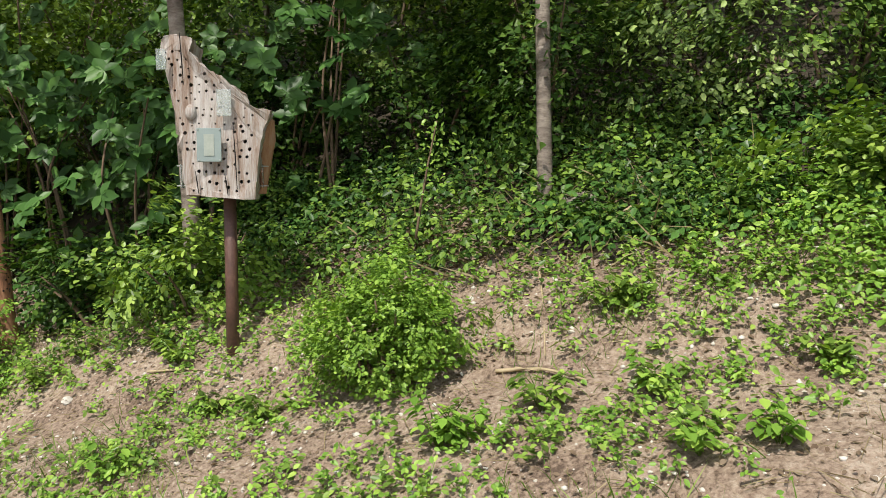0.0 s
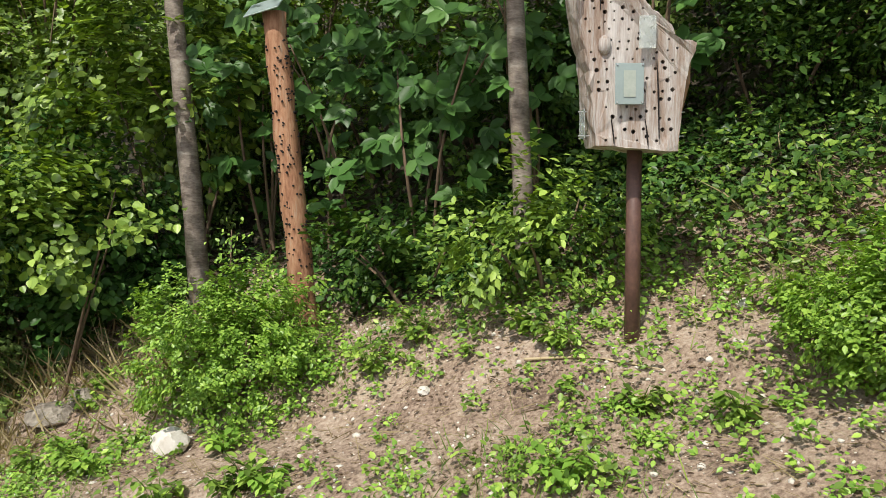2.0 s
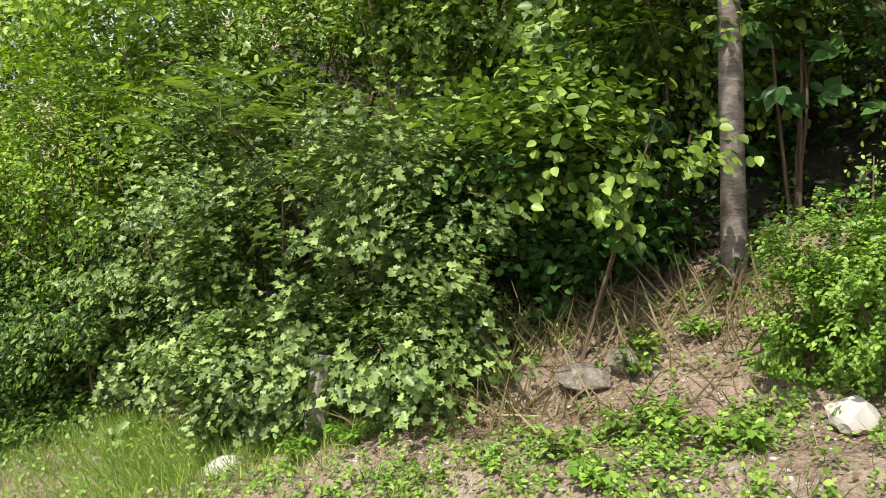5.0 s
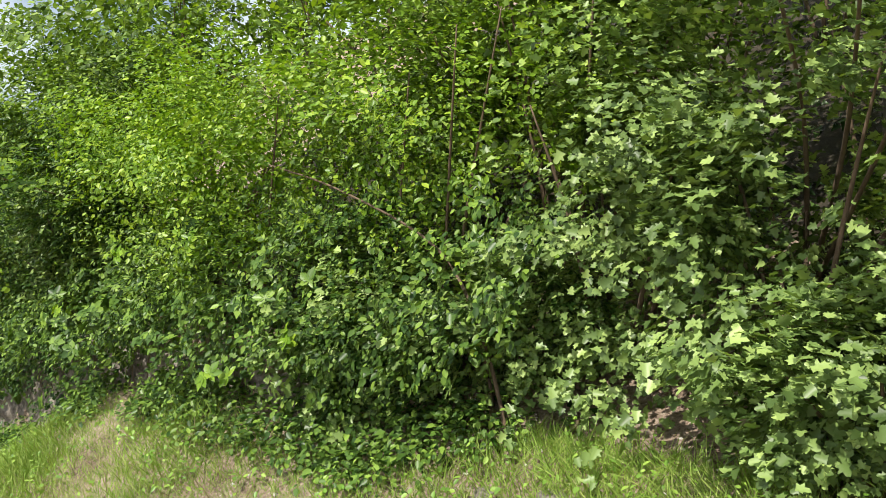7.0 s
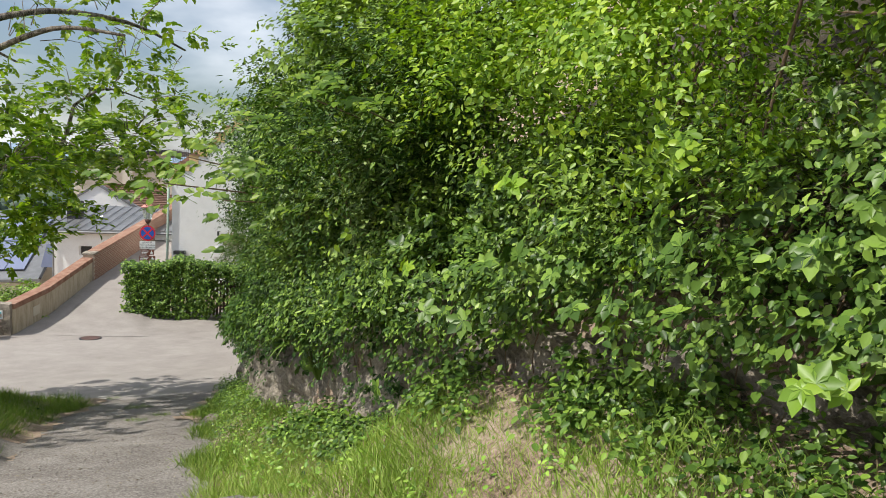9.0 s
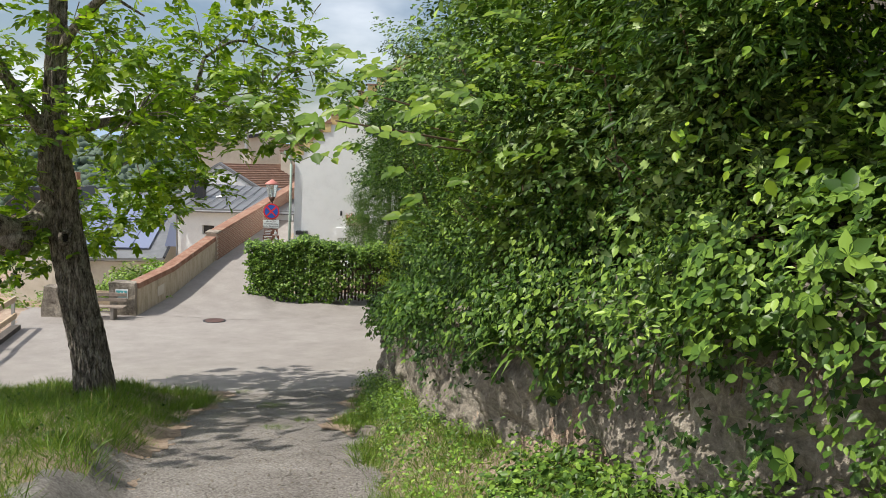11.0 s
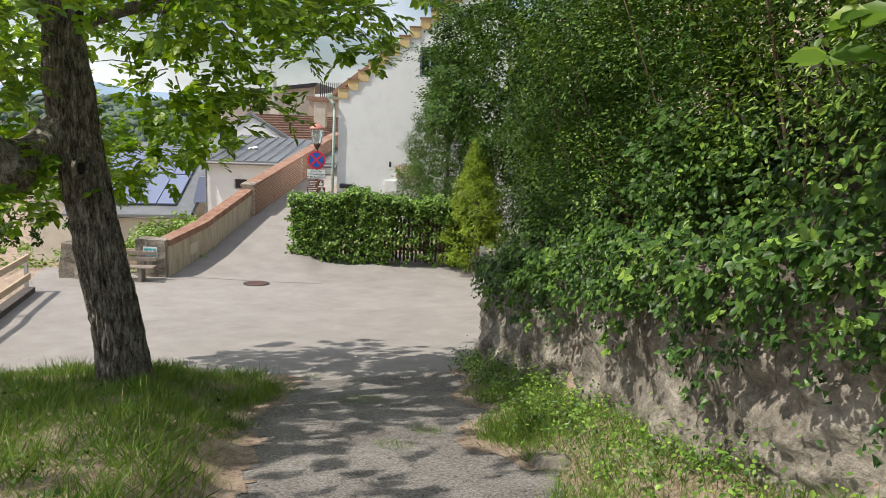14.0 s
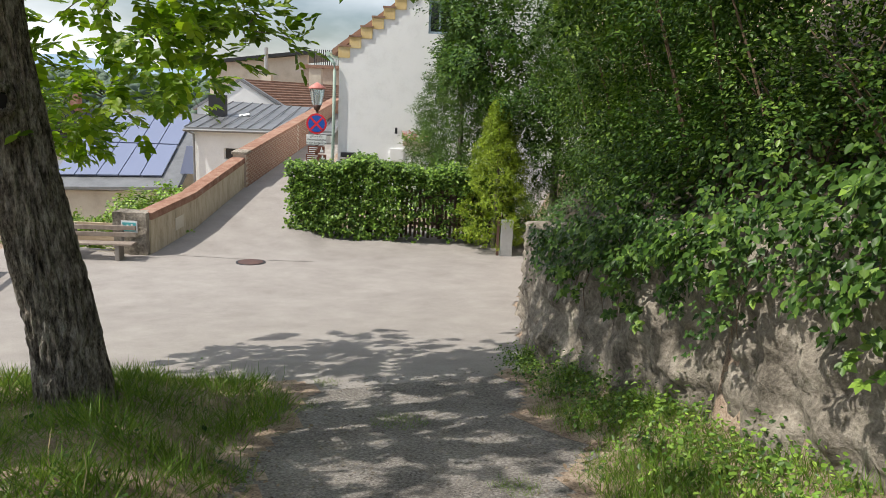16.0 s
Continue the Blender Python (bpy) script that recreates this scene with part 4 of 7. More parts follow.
for s in np.arange(2.5, 15, 2.1):
    k += 1
    q0 = float(np.interp(s, WALL_S, WALL_Q))
    shrub("tall_shrub", "tall leafy young tree behind the thicket", s, q0 + 4.6, 3.2, (2.2, 2.2, 2.2), 420, 9, 0.11, OVATE, LEAF_LIME, 0.4, 3, "tree", "young trees on the hill", seed=600 + k)

for i, (s, q, up) in enumerate([(1.2, 5.6, 1.9), (2.6, 5.3, 2.0), (3.9, 5.0, 2.1), (5.2, 4.9, 2.0), (6.5, 4.6, 1.9), (7.8, 4.5, 1.8)]):
    shrub("shrub", "tangled green shrub behind the field maples", s, q, up, (1.0, 0.9, 1.1), 620, 10, 0.06, (OVATE, MAPLE, OVATE)[i % 3], (LEAF_LIME, LEAF_MAPLE, LEAF_LIME)[i % 3], 0.3, 3, group="thicket above the wall", seed=700 + i)

for i, (s, q, up, rr, n) in enumerate([(12.2, 2.95, 1.5, (0.8, 0.75, 0.75), 620), (12.9, 3.0, 0.75, (0.85, 0.8, 0.8), 760), (13.9, 3.05, 1.1, (0.8, 0.8, 0.8), 620), (11.3, 2.95, 1.0, (0.75, 0.7, 0.8), 560), (11.9, 3.0, 2.3, (0.9, 0.8, 0.7), 560)]):
    shrub("shrub", "sunlit light green shrub leaning over the wall", s, q, up, rr, n, 10, 0.066, (OVATE, MAPLE)[i % 2], (LEAF_LIME, LEAF_MAPLE)[i % 2], 0.28, 3, group="thicket above the wall", seed=720 + i)

# ---- the walnut tree on the grass ----
def walnut():
    g = np.random.default_rng(77)
    b = sit(20.85, -1.05, -0.1)
    A = lambda s, q, z: on(s, q, z)
    trunk = [b, A(20.85, -1.12, -3.0), A(20.87, -1.3, -2.0), A(20.87, -1.44, -1.1), A(20.85, -1.54, -0.4), A(20.85, -1.58, 0.5), A(20.8, -1.5, 2.2), A(20.7, -1.4, 4.0)]
    t = thing("walnut_tree", b, "old walnut tree with furrowed dark bark leaning on the grass", "tree")
    c = curve_points([p - b for p in trunk], 26)
    rad = [float(np.interp(i / (len(c) - 1), (0, 0.05, 0.12, 0.45, 0.6, 0.75, 1), (0.36, 0.30, 0.27, 0.235, 0.25, 0.16, 0.07))) for i in range(len(c))]
    bm = tube(bmesh.new(), c, rad, 90, 0.0, 1)
    per_ring = 90
    bm.verts.ensure_lookup_table()
    for i_ in range(len(c)):
        for k_ in range(per_ring):
            v = bm.verts[i_ * per_ring + k_]
            out = (v.co - c[i_]).normalized()
            a_ = 6.283 * k_ / per_ring
            zz = v.co.z
            w_ = noise.noise(Vector((math.cos(a_) * 2, math.sin(a_) * 2, zz * 1.2))) * 0.8
            ridge = abs(noise.noise(Vector((math.cos(a_ + w_ * 0.2) * 9.5, math.sin(a_ + w_ * 0.2) * 9.5, zz * 3.4))))
            fine = abs(noise.noise(Vector((math.cos(a_) * 14, math.sin(a_) * 14, zz * 7))))
            v.co += out * (0.055 * min(0.35, ridge) * 2.2 + 0.012 * fine - 0.03) * min(1, rad[i_] / 0.2)
    part("trunk", bm, WALNUT_BARK, t)
    limbs = [
        ([A(20.85, -1.6, -0.7), A(20.5, -2.0, -1.0), A(20.1, -2.5, -0.75), A(19.6, -3.4, -0.1), A(19.2, -4.4, 0.5)], 0.21, 0.07),
        ([A(20.85, -1.6, 0.3), A(21.0, -0.9, 0.62), A(21.3, -0.2, 0.7), A(21.6, 0.35, 1.0), A(21.8, 0.6, 1.8)], 0.085, 0.03),
        ([A(20.85, -1.6, 0.3), A(20.6, -2.0, 0.9), A(20.3, -2.4, 1.8), A(20.1, -2.7, 3.0)], 0.12, 0.04),
        ([A(20.8, -1.5, 1.6), A(20.2, -0.9, 2.3), A(19.2, 0.2, 2.8), A(18.4, 1.2, 2.7)], 0.08, 0.02),
        ([A(20.8, -1.5, 1.9), A(21.9, -1.6, 2.6), A(23.2, -1.2, 3.0), A(24.4, -0.4, 2.8)], 0.08, 0.02),
        ([A(20.7, -1.4, 2.8), A(21.2, 0.1, 3.4), A(22.0, 1.6, 3.5), A(22.8, 2.8, 3.2)], 0.07, 0.02),
        ([A(20.7, -1.5, 2.4), A(20.0, -3.0, 3.0), A(19.4, -4.6, 3.0)], 0.08, 0.02),
        ([A(21.8, 0.6, 1.8), A(22.3, 1.2, 2.2), A(23.0, 2.0, 2.1)], 0.03, 0.012),
    ]
    ends = []
    for i, (lp, a, e) in enumerate(limbs):
        stem("limb", [p - b for p in lp], a, e, WALNUT_BARK, t, 10, 0.07, 6, i)
        for f in (0.55, 0.8, 1.0):
            j = min(len(lp) - 2, int(f * (len(lp) - 1)))
            ends.append(lp[j].lerp(lp[j + 1], f * (len(lp) - 1) - j if f < 1 else 1))
    burl = bmesh.new()
    bmesh.ops.create_icosphere(burl, subdivisions=3, radius=0.27, matrix=Matrix.Translation(A(20.5, -2.1, -1.15) - b) @ Matrix.Diagonal((1.25, 1, 0.85, 1)))
    for v in burl.verts:
        v.co += v.normal * noise.fractal(v.co * 5, 1, 2, 3) * 0.06
    part("burl", burl, WALNUT_BARK, t, shade=True)
    # the healed knot on the side of the path, a near-black plug for its shaded hollow
    kp, face = A(20.56, -1.42, -1.12) - b, (A_S * -0.95 + A_Q * 0.22 + Vector((0, 0, 0.05))).normalized()
    turn = face.to_track_quat("Z", "Y").to_matrix().to_4x4()
    ring = tube(bmesh.new(), [Vector((math.cos(a) * 0.072, math.sin(a) * 0.095, 0.012)) for a in np.linspace(0, 2 * math.pi, 19)], [0.034 + 0.005 * math.sin(a * 3) for a in range(19)], 8, 0.12, 4)
    bmesh.ops.transform(ring, matrix=Matrix.Translation(kp) @ turn, verts=ring.verts)
    knot = part("knot", ring, WALNUT_BARK, t, "swollen ring of a healed knot", shade=True)
    hole = bmesh.new()
    bmesh.ops.create_icosphere(hole, subdivisions=2, radius=1, matrix=Matrix.Translation(kp) @ turn @ Matrix.Diagonal((0.052, 0.07, 0.022, 1)))
    part("dark_plug", hole, HOLE_SHADE, knot, shade=True)
    # twigs with feathered leaves
    at, nm, tp, sz = [], [], [], []
    tw = bmesh.new()
    centres = [(20.8, -1.4, 4.6, 2.6, 1.7), (19.4, -3.6, 2.2, 1.6, 1.4), (18.6, 0.8, 3.2, 1.5, 1.1), (22.6, 1.9, 3.3, 1.7, 1.2), (24.0, -0.6, 3.2, 1.7, 1.1), (22.2, 0.6, 1.9, 1.0, 0.8), (20.0, -3.0, 0.9, 1.2, 1.0), (21.3, -0.9, 1.5, 1.2, 0.9), (23.3, 2.6, 2.0, 1.3, 0.9), (24.6, 1.8, 3.0, 1.6, 1.2), (19.2, -4.6, 0.4, 1.2, 0.9), (22.3, -0.5, 0.1, 1.3, 0.7), (22.9, 0.6, 0.7, 1.2, 0.7), (21.9, -2.2, -0.5, 0.9, 0.8), (21.2, -2.0, -1.2, 0.8, 0.8), (24.0, 1.8, 1.1, 1.1, 0.7), (20.3, -2.9, -1.6, 0.7, 0.7), (23.5, -0.9, -1.1, 0.6, 0.4), (22.8, -0.3, -0.55, 0.7, 0.4), (24.2, -0.2, -0.9, 0.6, 0.35), (23.0, 0.5, -0.3, 0.6, 0.35), (24.5, -1.6, -1.5, 0.7, 0.5), (18.2, -4.6, 1.6, 1.6, 0.9), (16.4, -4.2, 2.2, 1.5, 0.8), (21.6, -5.0, 1.6, 1.5, 0.9), (19.8, -5.4, 1.9, 1.5, 0.8), (18.0, -2.8, 2.6, 1.5, 0.8), (22.8, -3.6, 1.6, 1.3, 0.8), (19.8, -0.4, 0.75, 1.0, 0.6), (20.3, 0.6, 1.0, 1.0, 0.6), (19.5, -2.2, 0.5, 1.0, 0.8), (21.1, 1.5, 1.3, 1.1, 0.6), (20.0, -1.0, 1.7, 1.3, 0.6), (22.5, 1.6, 0.7, 0.9, 0.6), (23.7, -2.2, 0.7, 1.1, 0.6), (23.3, -0.9, 1.7, 1.2, 0.6), (25.0, -2.0, 1.2, 1.0, 0.6)]
    n_t = [46, 40, 26, 32, 26, 30, 46, 32, 30, 28, 40, 36, 34, 32, 30, 30, 24, 22, 24, 20, 22, 36, 42, 36, 40, 36, 36, 30, 44, 36, 44, 30, 30, 30, 30, 24, 24]
    for (s, q, z, r, rz), n in zip(centres, n_t):
        c0 = A(s, q, z)
        for _ in range(n):
            d = Vector(g.normal(0, 1, 3)).normalized()
            p = c0 + Vector((d.x * r, d.y * r, d.z * rz)) * g.uniform(0.45, 1.08)
            src = min(ends + [c0], key=lambda e: (e - p).length)
            if g.random() < 0.4:
                tube(tw, [src.lerp(p, 0.25) - b, src.lerp(p, 0.65) - b + Vector((0, 0, 0.05)), p - b], [0.011, 0.008, 0.004], 4)
            for _f in range(g.integers(2, 5)):
                dr = Vector((d.x, d.y, -0.25)) + Vector(g.normal(0, 0.6, 3))
                dr.normalize()
                ln = g.uniform(0.2, 0.34)
                sd = dr.cross(Vector((0, 0, 1))).normalized()
                upn = sd.cross(dr).normalized() + Vector(g.normal(0, 0.2, 3))
                for m_, (f, w) in enumerate(((0.35, 1), (0.35, -1), (0.62, 1), (0.62, -1), (0.86, 1), (0.86, -1), (1.0, 0))):
                    at.append(p + dr * ln * f - b)
                    nm.append(upn + Vector(g.normal(0, 0.18, 3)))
                    tp.append(dr * (0.6 if w else 1) + sd * w * 0.9 + Vector((0, 0, -0.25)))
                    sz.append(g.uniform(0.10, 0.155))
    tagged(part("twig_growth", tw, WALNUT_BARK, t, "thin dark twigs"), kind="stuff")
    leaves("crown", OVATE, np.array(at), unit(np.array(nm)), np.array(tp), sz, LEAF_WALNUT, t)
    part("camera_box", boxes((-0.05, -0.05, -0.05, 0.05, 0.05, 0.06), m=Matrix.Translation(A(20.62, -1.42, 0.45) - b), bevel=0.008), DARK, t, "small dark box on the trunk")


walnut()

# ---- trees at the end of the wall ----
NEEDLES = leaf_shape([(0.05, 0.3), (0.045, 0.7), (0, 1)])


def conifer(name, label, at, h, r, n, mat, shape, size, category, seed):
    g = np.random.default_rng(seed)
    t = thing(name, at, label, category)
    stem("trunk", [(0, 0, -0.1), (0.05, 0, h * 0.5), (0, 0, h * 0.97)], r * 0.09, 0.02, BARK, t, 8)
    f = g.uniform(0.02, 1, n) ** 0.9
    a = g.uniform(0, 6.283, n)
    rr = r * np.interp(f, (0, 0.15, 0.5, 1), (0.75, 1, 0.8, 0.08)) * (1 - np.abs(g.normal(0, 0.16, n))) * (1 + 0.32 * np.sin(a * 5 + f * 23) + 0.18 * np.sin(a * 3 - f * 41))
    p = np.stack([np.cos(a) * rr, np.sin(a) * rr, f * h], 1)
    o = unit(np.stack([np.cos(a), np.sin(a), np.full(n, 0.5)], 1))
    at_, nm, tp, sz = gather(g, p, o, 10, size * 1.8, size, droop=-0.2, up=0.3, wild=0.7)
    leaves("crown", shape, at_, nm, tp, sz, mat, t)
    return t


def ground_at(p):
    p.z = gz(p.x, p.y)
    return p


conifer("pine_tree", "dark green pine beside the white house", ground_at(far(0.55, 24.2, 0)), 6.4, 1.35, 4200, NEEDLE, NEEDLES, 0.17, "tree", 3)
conifer("thuja", "yellow-green thuja column at the fence end", ground_at(far(1.55, 21.3, 0)), 4.0, 0.85, 3600, THUJA, LANCE, 0.075, "tree", 4)
conifer("pine_tree", "dark conifer above the wall end", ground_at(far(3.3, 22.5, 0)), 7.5, 1.7, 3600, NEEDLE, NEEDLES, 0.17, "tree", 5)

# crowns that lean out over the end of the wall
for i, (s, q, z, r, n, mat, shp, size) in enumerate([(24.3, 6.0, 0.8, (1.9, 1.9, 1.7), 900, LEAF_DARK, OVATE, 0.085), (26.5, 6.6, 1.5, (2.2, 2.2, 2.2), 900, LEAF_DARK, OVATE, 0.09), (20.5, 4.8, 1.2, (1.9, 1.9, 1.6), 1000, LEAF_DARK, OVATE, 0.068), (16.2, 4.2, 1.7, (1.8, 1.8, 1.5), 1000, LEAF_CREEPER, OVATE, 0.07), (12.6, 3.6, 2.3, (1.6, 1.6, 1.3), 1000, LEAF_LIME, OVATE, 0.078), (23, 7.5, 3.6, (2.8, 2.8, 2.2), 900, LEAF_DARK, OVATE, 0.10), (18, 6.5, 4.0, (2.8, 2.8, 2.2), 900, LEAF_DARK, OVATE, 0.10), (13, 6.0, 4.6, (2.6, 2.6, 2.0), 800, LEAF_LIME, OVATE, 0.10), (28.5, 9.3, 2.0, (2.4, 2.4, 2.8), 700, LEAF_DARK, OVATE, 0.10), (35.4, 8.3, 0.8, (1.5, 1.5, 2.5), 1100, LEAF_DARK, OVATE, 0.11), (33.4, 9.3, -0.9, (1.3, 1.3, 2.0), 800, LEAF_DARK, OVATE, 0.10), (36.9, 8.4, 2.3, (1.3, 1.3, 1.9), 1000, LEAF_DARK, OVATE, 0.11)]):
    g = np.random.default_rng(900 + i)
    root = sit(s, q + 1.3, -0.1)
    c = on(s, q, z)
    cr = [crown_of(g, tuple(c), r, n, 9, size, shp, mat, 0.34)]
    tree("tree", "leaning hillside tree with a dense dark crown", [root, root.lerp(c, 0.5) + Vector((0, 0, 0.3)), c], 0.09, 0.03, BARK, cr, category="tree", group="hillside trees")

# ---- hedge and fence at the square ----
fence = thing("picket_fence", ground_at(far(-1.0, 21.9, 0)), "dark wooden picket fence overgrown with creeper", "fence")
fz = fence.location.z
fm = Matrix.Rotation(radians(32.97), 4, "Z")
fence.matrix_world = Matrix.Translation(fence.location) @ fm
picket = boxes((-0.035, -0.012, 0.05, 0.035, 0.012, 1.42), bevel=0.004)
pk = part("picket", picket, FENCE_WOOD, fence)
for i in range(48):
    x = -2.9 + i * 0.125
    if i == 0:
        pk.location = (x, 0, 0)
        continue
    o = new("picket", pk.data)
    o.parent = fence
    o.location = (x, 0, 0.02 * math.sin(i * 2.1))
for z in (0.4, 1.15):
    part("rail", boxes((-3.0, 0.014, z, 3.1, 0.05, z + 0.08)), FENCE_WOOD, fence)
for x in (-2.95, -0.95, 1.05, 3.05):
    part("post", boxes((x - 0.05, 0.052, -0.2, x + 0.05, 0.15, 1.5), bevel=0.006), FENCE_WOOD, fence)


def hedge():
    g = np.random.default_rng(55)
    base = ground_at(far(-1.5, 21.7, 0))
    t = thing("creeper_hedge", base, "square hedge of dark green creeper on a fence", "hedge")
    n = 3600
    u = g.uniform(-4.15, 1.5, n)
    v = g.uniform(21.35, 22.25, n)
    top = 2.05 + 0.12 * np.sin(u * 2.3) + 0.07 * np.sin(u * 5.1) - 0.35 * smooth(-0.6, 1.5, u)
    h = g.uniform(0, 1, n) ** 0.75 * top
    face = g.random(n)
    v = np.where(face < 0.6, 21.38 + np.abs(g.normal(0, 0.10, n)) + 0.12 * np.sin(u * 3.1 + h * 2), v)
    h = np.where(face > 0.75, top * (1 - np.abs(g.normal(0, 0.05, n))), h)
    keep = ~((face < 0.6) & (u > -1.9) & (h < 1.45) & (g.random(n) < 0.93 * smooth(-1.7, -0.5, u)))
    u, v, h = u[keep], v[keep], h[keep]
    pts = np.array([tuple(far(a, b_, base.z + c)) for a, b_, c in zip(u, v, h)])
    o = unit(np.stack([np.full(len(u), 0.54), np.full(len(u), -0.84), 0.2 + h * 0.3], 1))
    at, nm, tp, sz = gather(g, pts, o, 11, 0.2, 0.10, droop=0.5)
    light = g.random(len(at)) < 0.32
    leaves("foliage", OVATE, at[~light] - np.array(base), nm[~light], tp[~light], sz[~light], LEAF_CREEPER, t)
    leaves("foliage", OVATE, at[light] - np.array(base), nm[light], tp[light], sz[light] * 0.85, LEAF_HERB, t)
    for i in range(5):
        stem("stem", [far(-3.9 + i * 1.1, 21.9, base.z - 0.1) - base, far(-3.8 + i * 1.1, 21.85, base.z + 0.8) - base, far(-3.7 + i * 1.1, 21.8, base.z + 1.6) - base], 0.02, 0.01, TWIG, t, 6)


hedge()

# ---- lamp post with signs ----
def disc(r, d, at, seg=36):
    bm = bmesh.new()
    bmesh.ops.create_cone(bm, cap_ends=True, segments=seg, radius1=r, radius2=r, depth=d, matrix=Matrix.Translation(at) @ Matrix.Rotation(radians(90), 4, "X"))
    return bm


def words(text, size, at, parent, material, depth=0.001):
    cu = bpy.data.curves.new("lettering", "FONT")
    cu.body, cu.size, cu.align_x, cu.align_y, cu.extrude = text, size, "CENTER", "CENTER", depth
    ob = new("lettering", cu)
    bpy.context.view_layer.update()
    me = bpy.data.meshes.new_from_object(ob.evaluated_get(bpy.context.evaluated_depsgraph_get()))
    bpy.data.objects.remove(ob)
    me.transform(Matrix.Translation(at) @ Matrix.Rotation(radians(90), 4, "X"))
    return part("lettering", me, material, parent)


def lamp_post():
    p = ground_at(far(-3.55, 22.4, 0))
    t = thing("street_lamp", p, "red-capped lantern on a brown post with traffic signs", "street lamp", rz=radians(32.97))
    z = lambda a: a - p.z
    part("post", tube(bmesh.new(), [(0, 0, -0.2), (0, 0, z(-1.4))], [0.045, 0.04], 14), RUST, t, shade=True)
    part("collar", tube(bmesh.new(), [(0, 0, z(-1.44)), (0, 0, z(-1.36)), (0, 0, z(-1.28))], [0.06, 0.10, 0.13], 16), RUST, t, shade=True)
    g = bmesh.new()
    tube(g, [(0, 0, z(-1.28)), (0, 0, z(-0.84))], [0.13, 0.21], 6)
    lan = part("lantern", g, CLEAR, t, "tapered clear lantern glass")
    part("lamp", tube(bmesh.new(), [(0, 0, z(-1.27)), (0, 0, z(-1.0))], [0.035, 0.05], 10), SIGN_WHITE, lan)
    for k_ in range(6):
        a = k_ * math.pi / 3
        d = Vector((math.cos(a), math.sin(a), 0))
        part("bar", tube(bmesh.new(), [d * 0.132 + Vector((0, 0, z(-1.28))), d * 0.213 + Vector((0, 0, z(-0.84)))], [0.009, 0.009], 5), GALV, lan)
    part("cap", tube(bmesh.new(), [(0, 0, z(-0.84)), (0, 0, z(-0.80)), (0, 0, z(-0.72)), (0, 0, z(-0.66))], [0.25, 0.24, 0.12, 0.02], 18), surface("faded red cap", [(0.50, 0.16, 0.13), (0.62, 0.26, 0.22)], 5, 40, 0.6, 0.1), t, "faded red cap", shade=True)
    zc = z(-1.81)
    s = part("sign", disc(0.29, 0.012, (0, -0.06, zc)), SIGN_RED, t, "round blue and red no-stopping sign")
    part("face", disc(0.235, 0.006, (0, -0.069, zc)), SIGN_BLUE, s)
    for a in (45, -45):
        m = Matrix.Translation((0, -0.0745 - (0.002 if a > 0 else 0), zc)) @ Matrix.Rotation(radians(a), 4, "Y")
        part("bar", boxes((-0.23, -0.0015, -0.028, 0.23, 0.0015, 0.028), m=m), SIGN_RED, s)
    pl = part("plate", boxes((-0.285, -0.064, z(-2.40), 0.285, -0.054, z(-2.12)), bevel=0.003), SIGN_WHITE, t, "white supplementary plate with black words")
    for i, w in enumerate(("gilt nur für", "Veranstaltungen", "in der Bergkirche")):
        words(w, 0.082, (0, -0.0655, z(-2.165 - 0.092 * i)), pl, INK)
    for i, (z1, z0, w) in enumerate(((-2.44, -2.64, 0.24), (-2.67, -2.86, 0.29))):
        b = part("brown_sign", boxes((-w, -0.064, z(z0), w, -0.054, z(z1)), bevel=0.003), SIGN_BROWN, t, "brown tourist sign with white lines")
        for k_ in range(3):
            zz = z1 - 0.04 - k_ * 0.055
            part("line", boxes((-w + 0.03, -0.0665, z(zz - 0.022), w * 0.15 - 0.03 * k_, -0.0645, z(zz))), SIGN_WHITE, b)
        part("symbol", boxes((w * 0.45, -0.0665, z(z0 + 0.03), w * 0.85, -0.0645, z(z0 + 0.1)), (w * 0.55, -0.0667, z(z0 + 0.1), w * 0.7, -0.0645, z(z1 - 0.03))), SIGN_WHITE, b)


lamp_post()

# ---- white house with the stepped gable ----
def prism(bm, pts, v0, v1):
    """A wall of outline pts (across, up) between two depths of the square's frame."""
    a = [bm.verts.new(far(u, v0, z)) for u, z in pts]
    b = [bm.verts.new(far(u, v1, z)) for u, z in pts]
    n = len(pts)
    bm.faces.new(a)
    bm.faces.new(b[::-1])
    for i in range(n):
        bm.faces.new((a[i], b[i], b[(i + 1) % n], a[(i + 1) % n]))
    bmesh.ops.recalc_face_normals(bm, faces=bm.faces)
    return bm


def block(u0, v0, z0, u1, v1, z1):
    return prism(bmesh.new(), [(u0, z0), (u1, z0), (u1, z1), (u0, z1)], v0, v1)


def many(*bs):
    bm = bmesh.new()
    for b in bs:
        me = bpy.data.meshes.new("piece")
        b.to_mesh(me)
        b.free()
        bm.from_mesh(me)
        bpy.data.meshes.remove(me)
    return bm


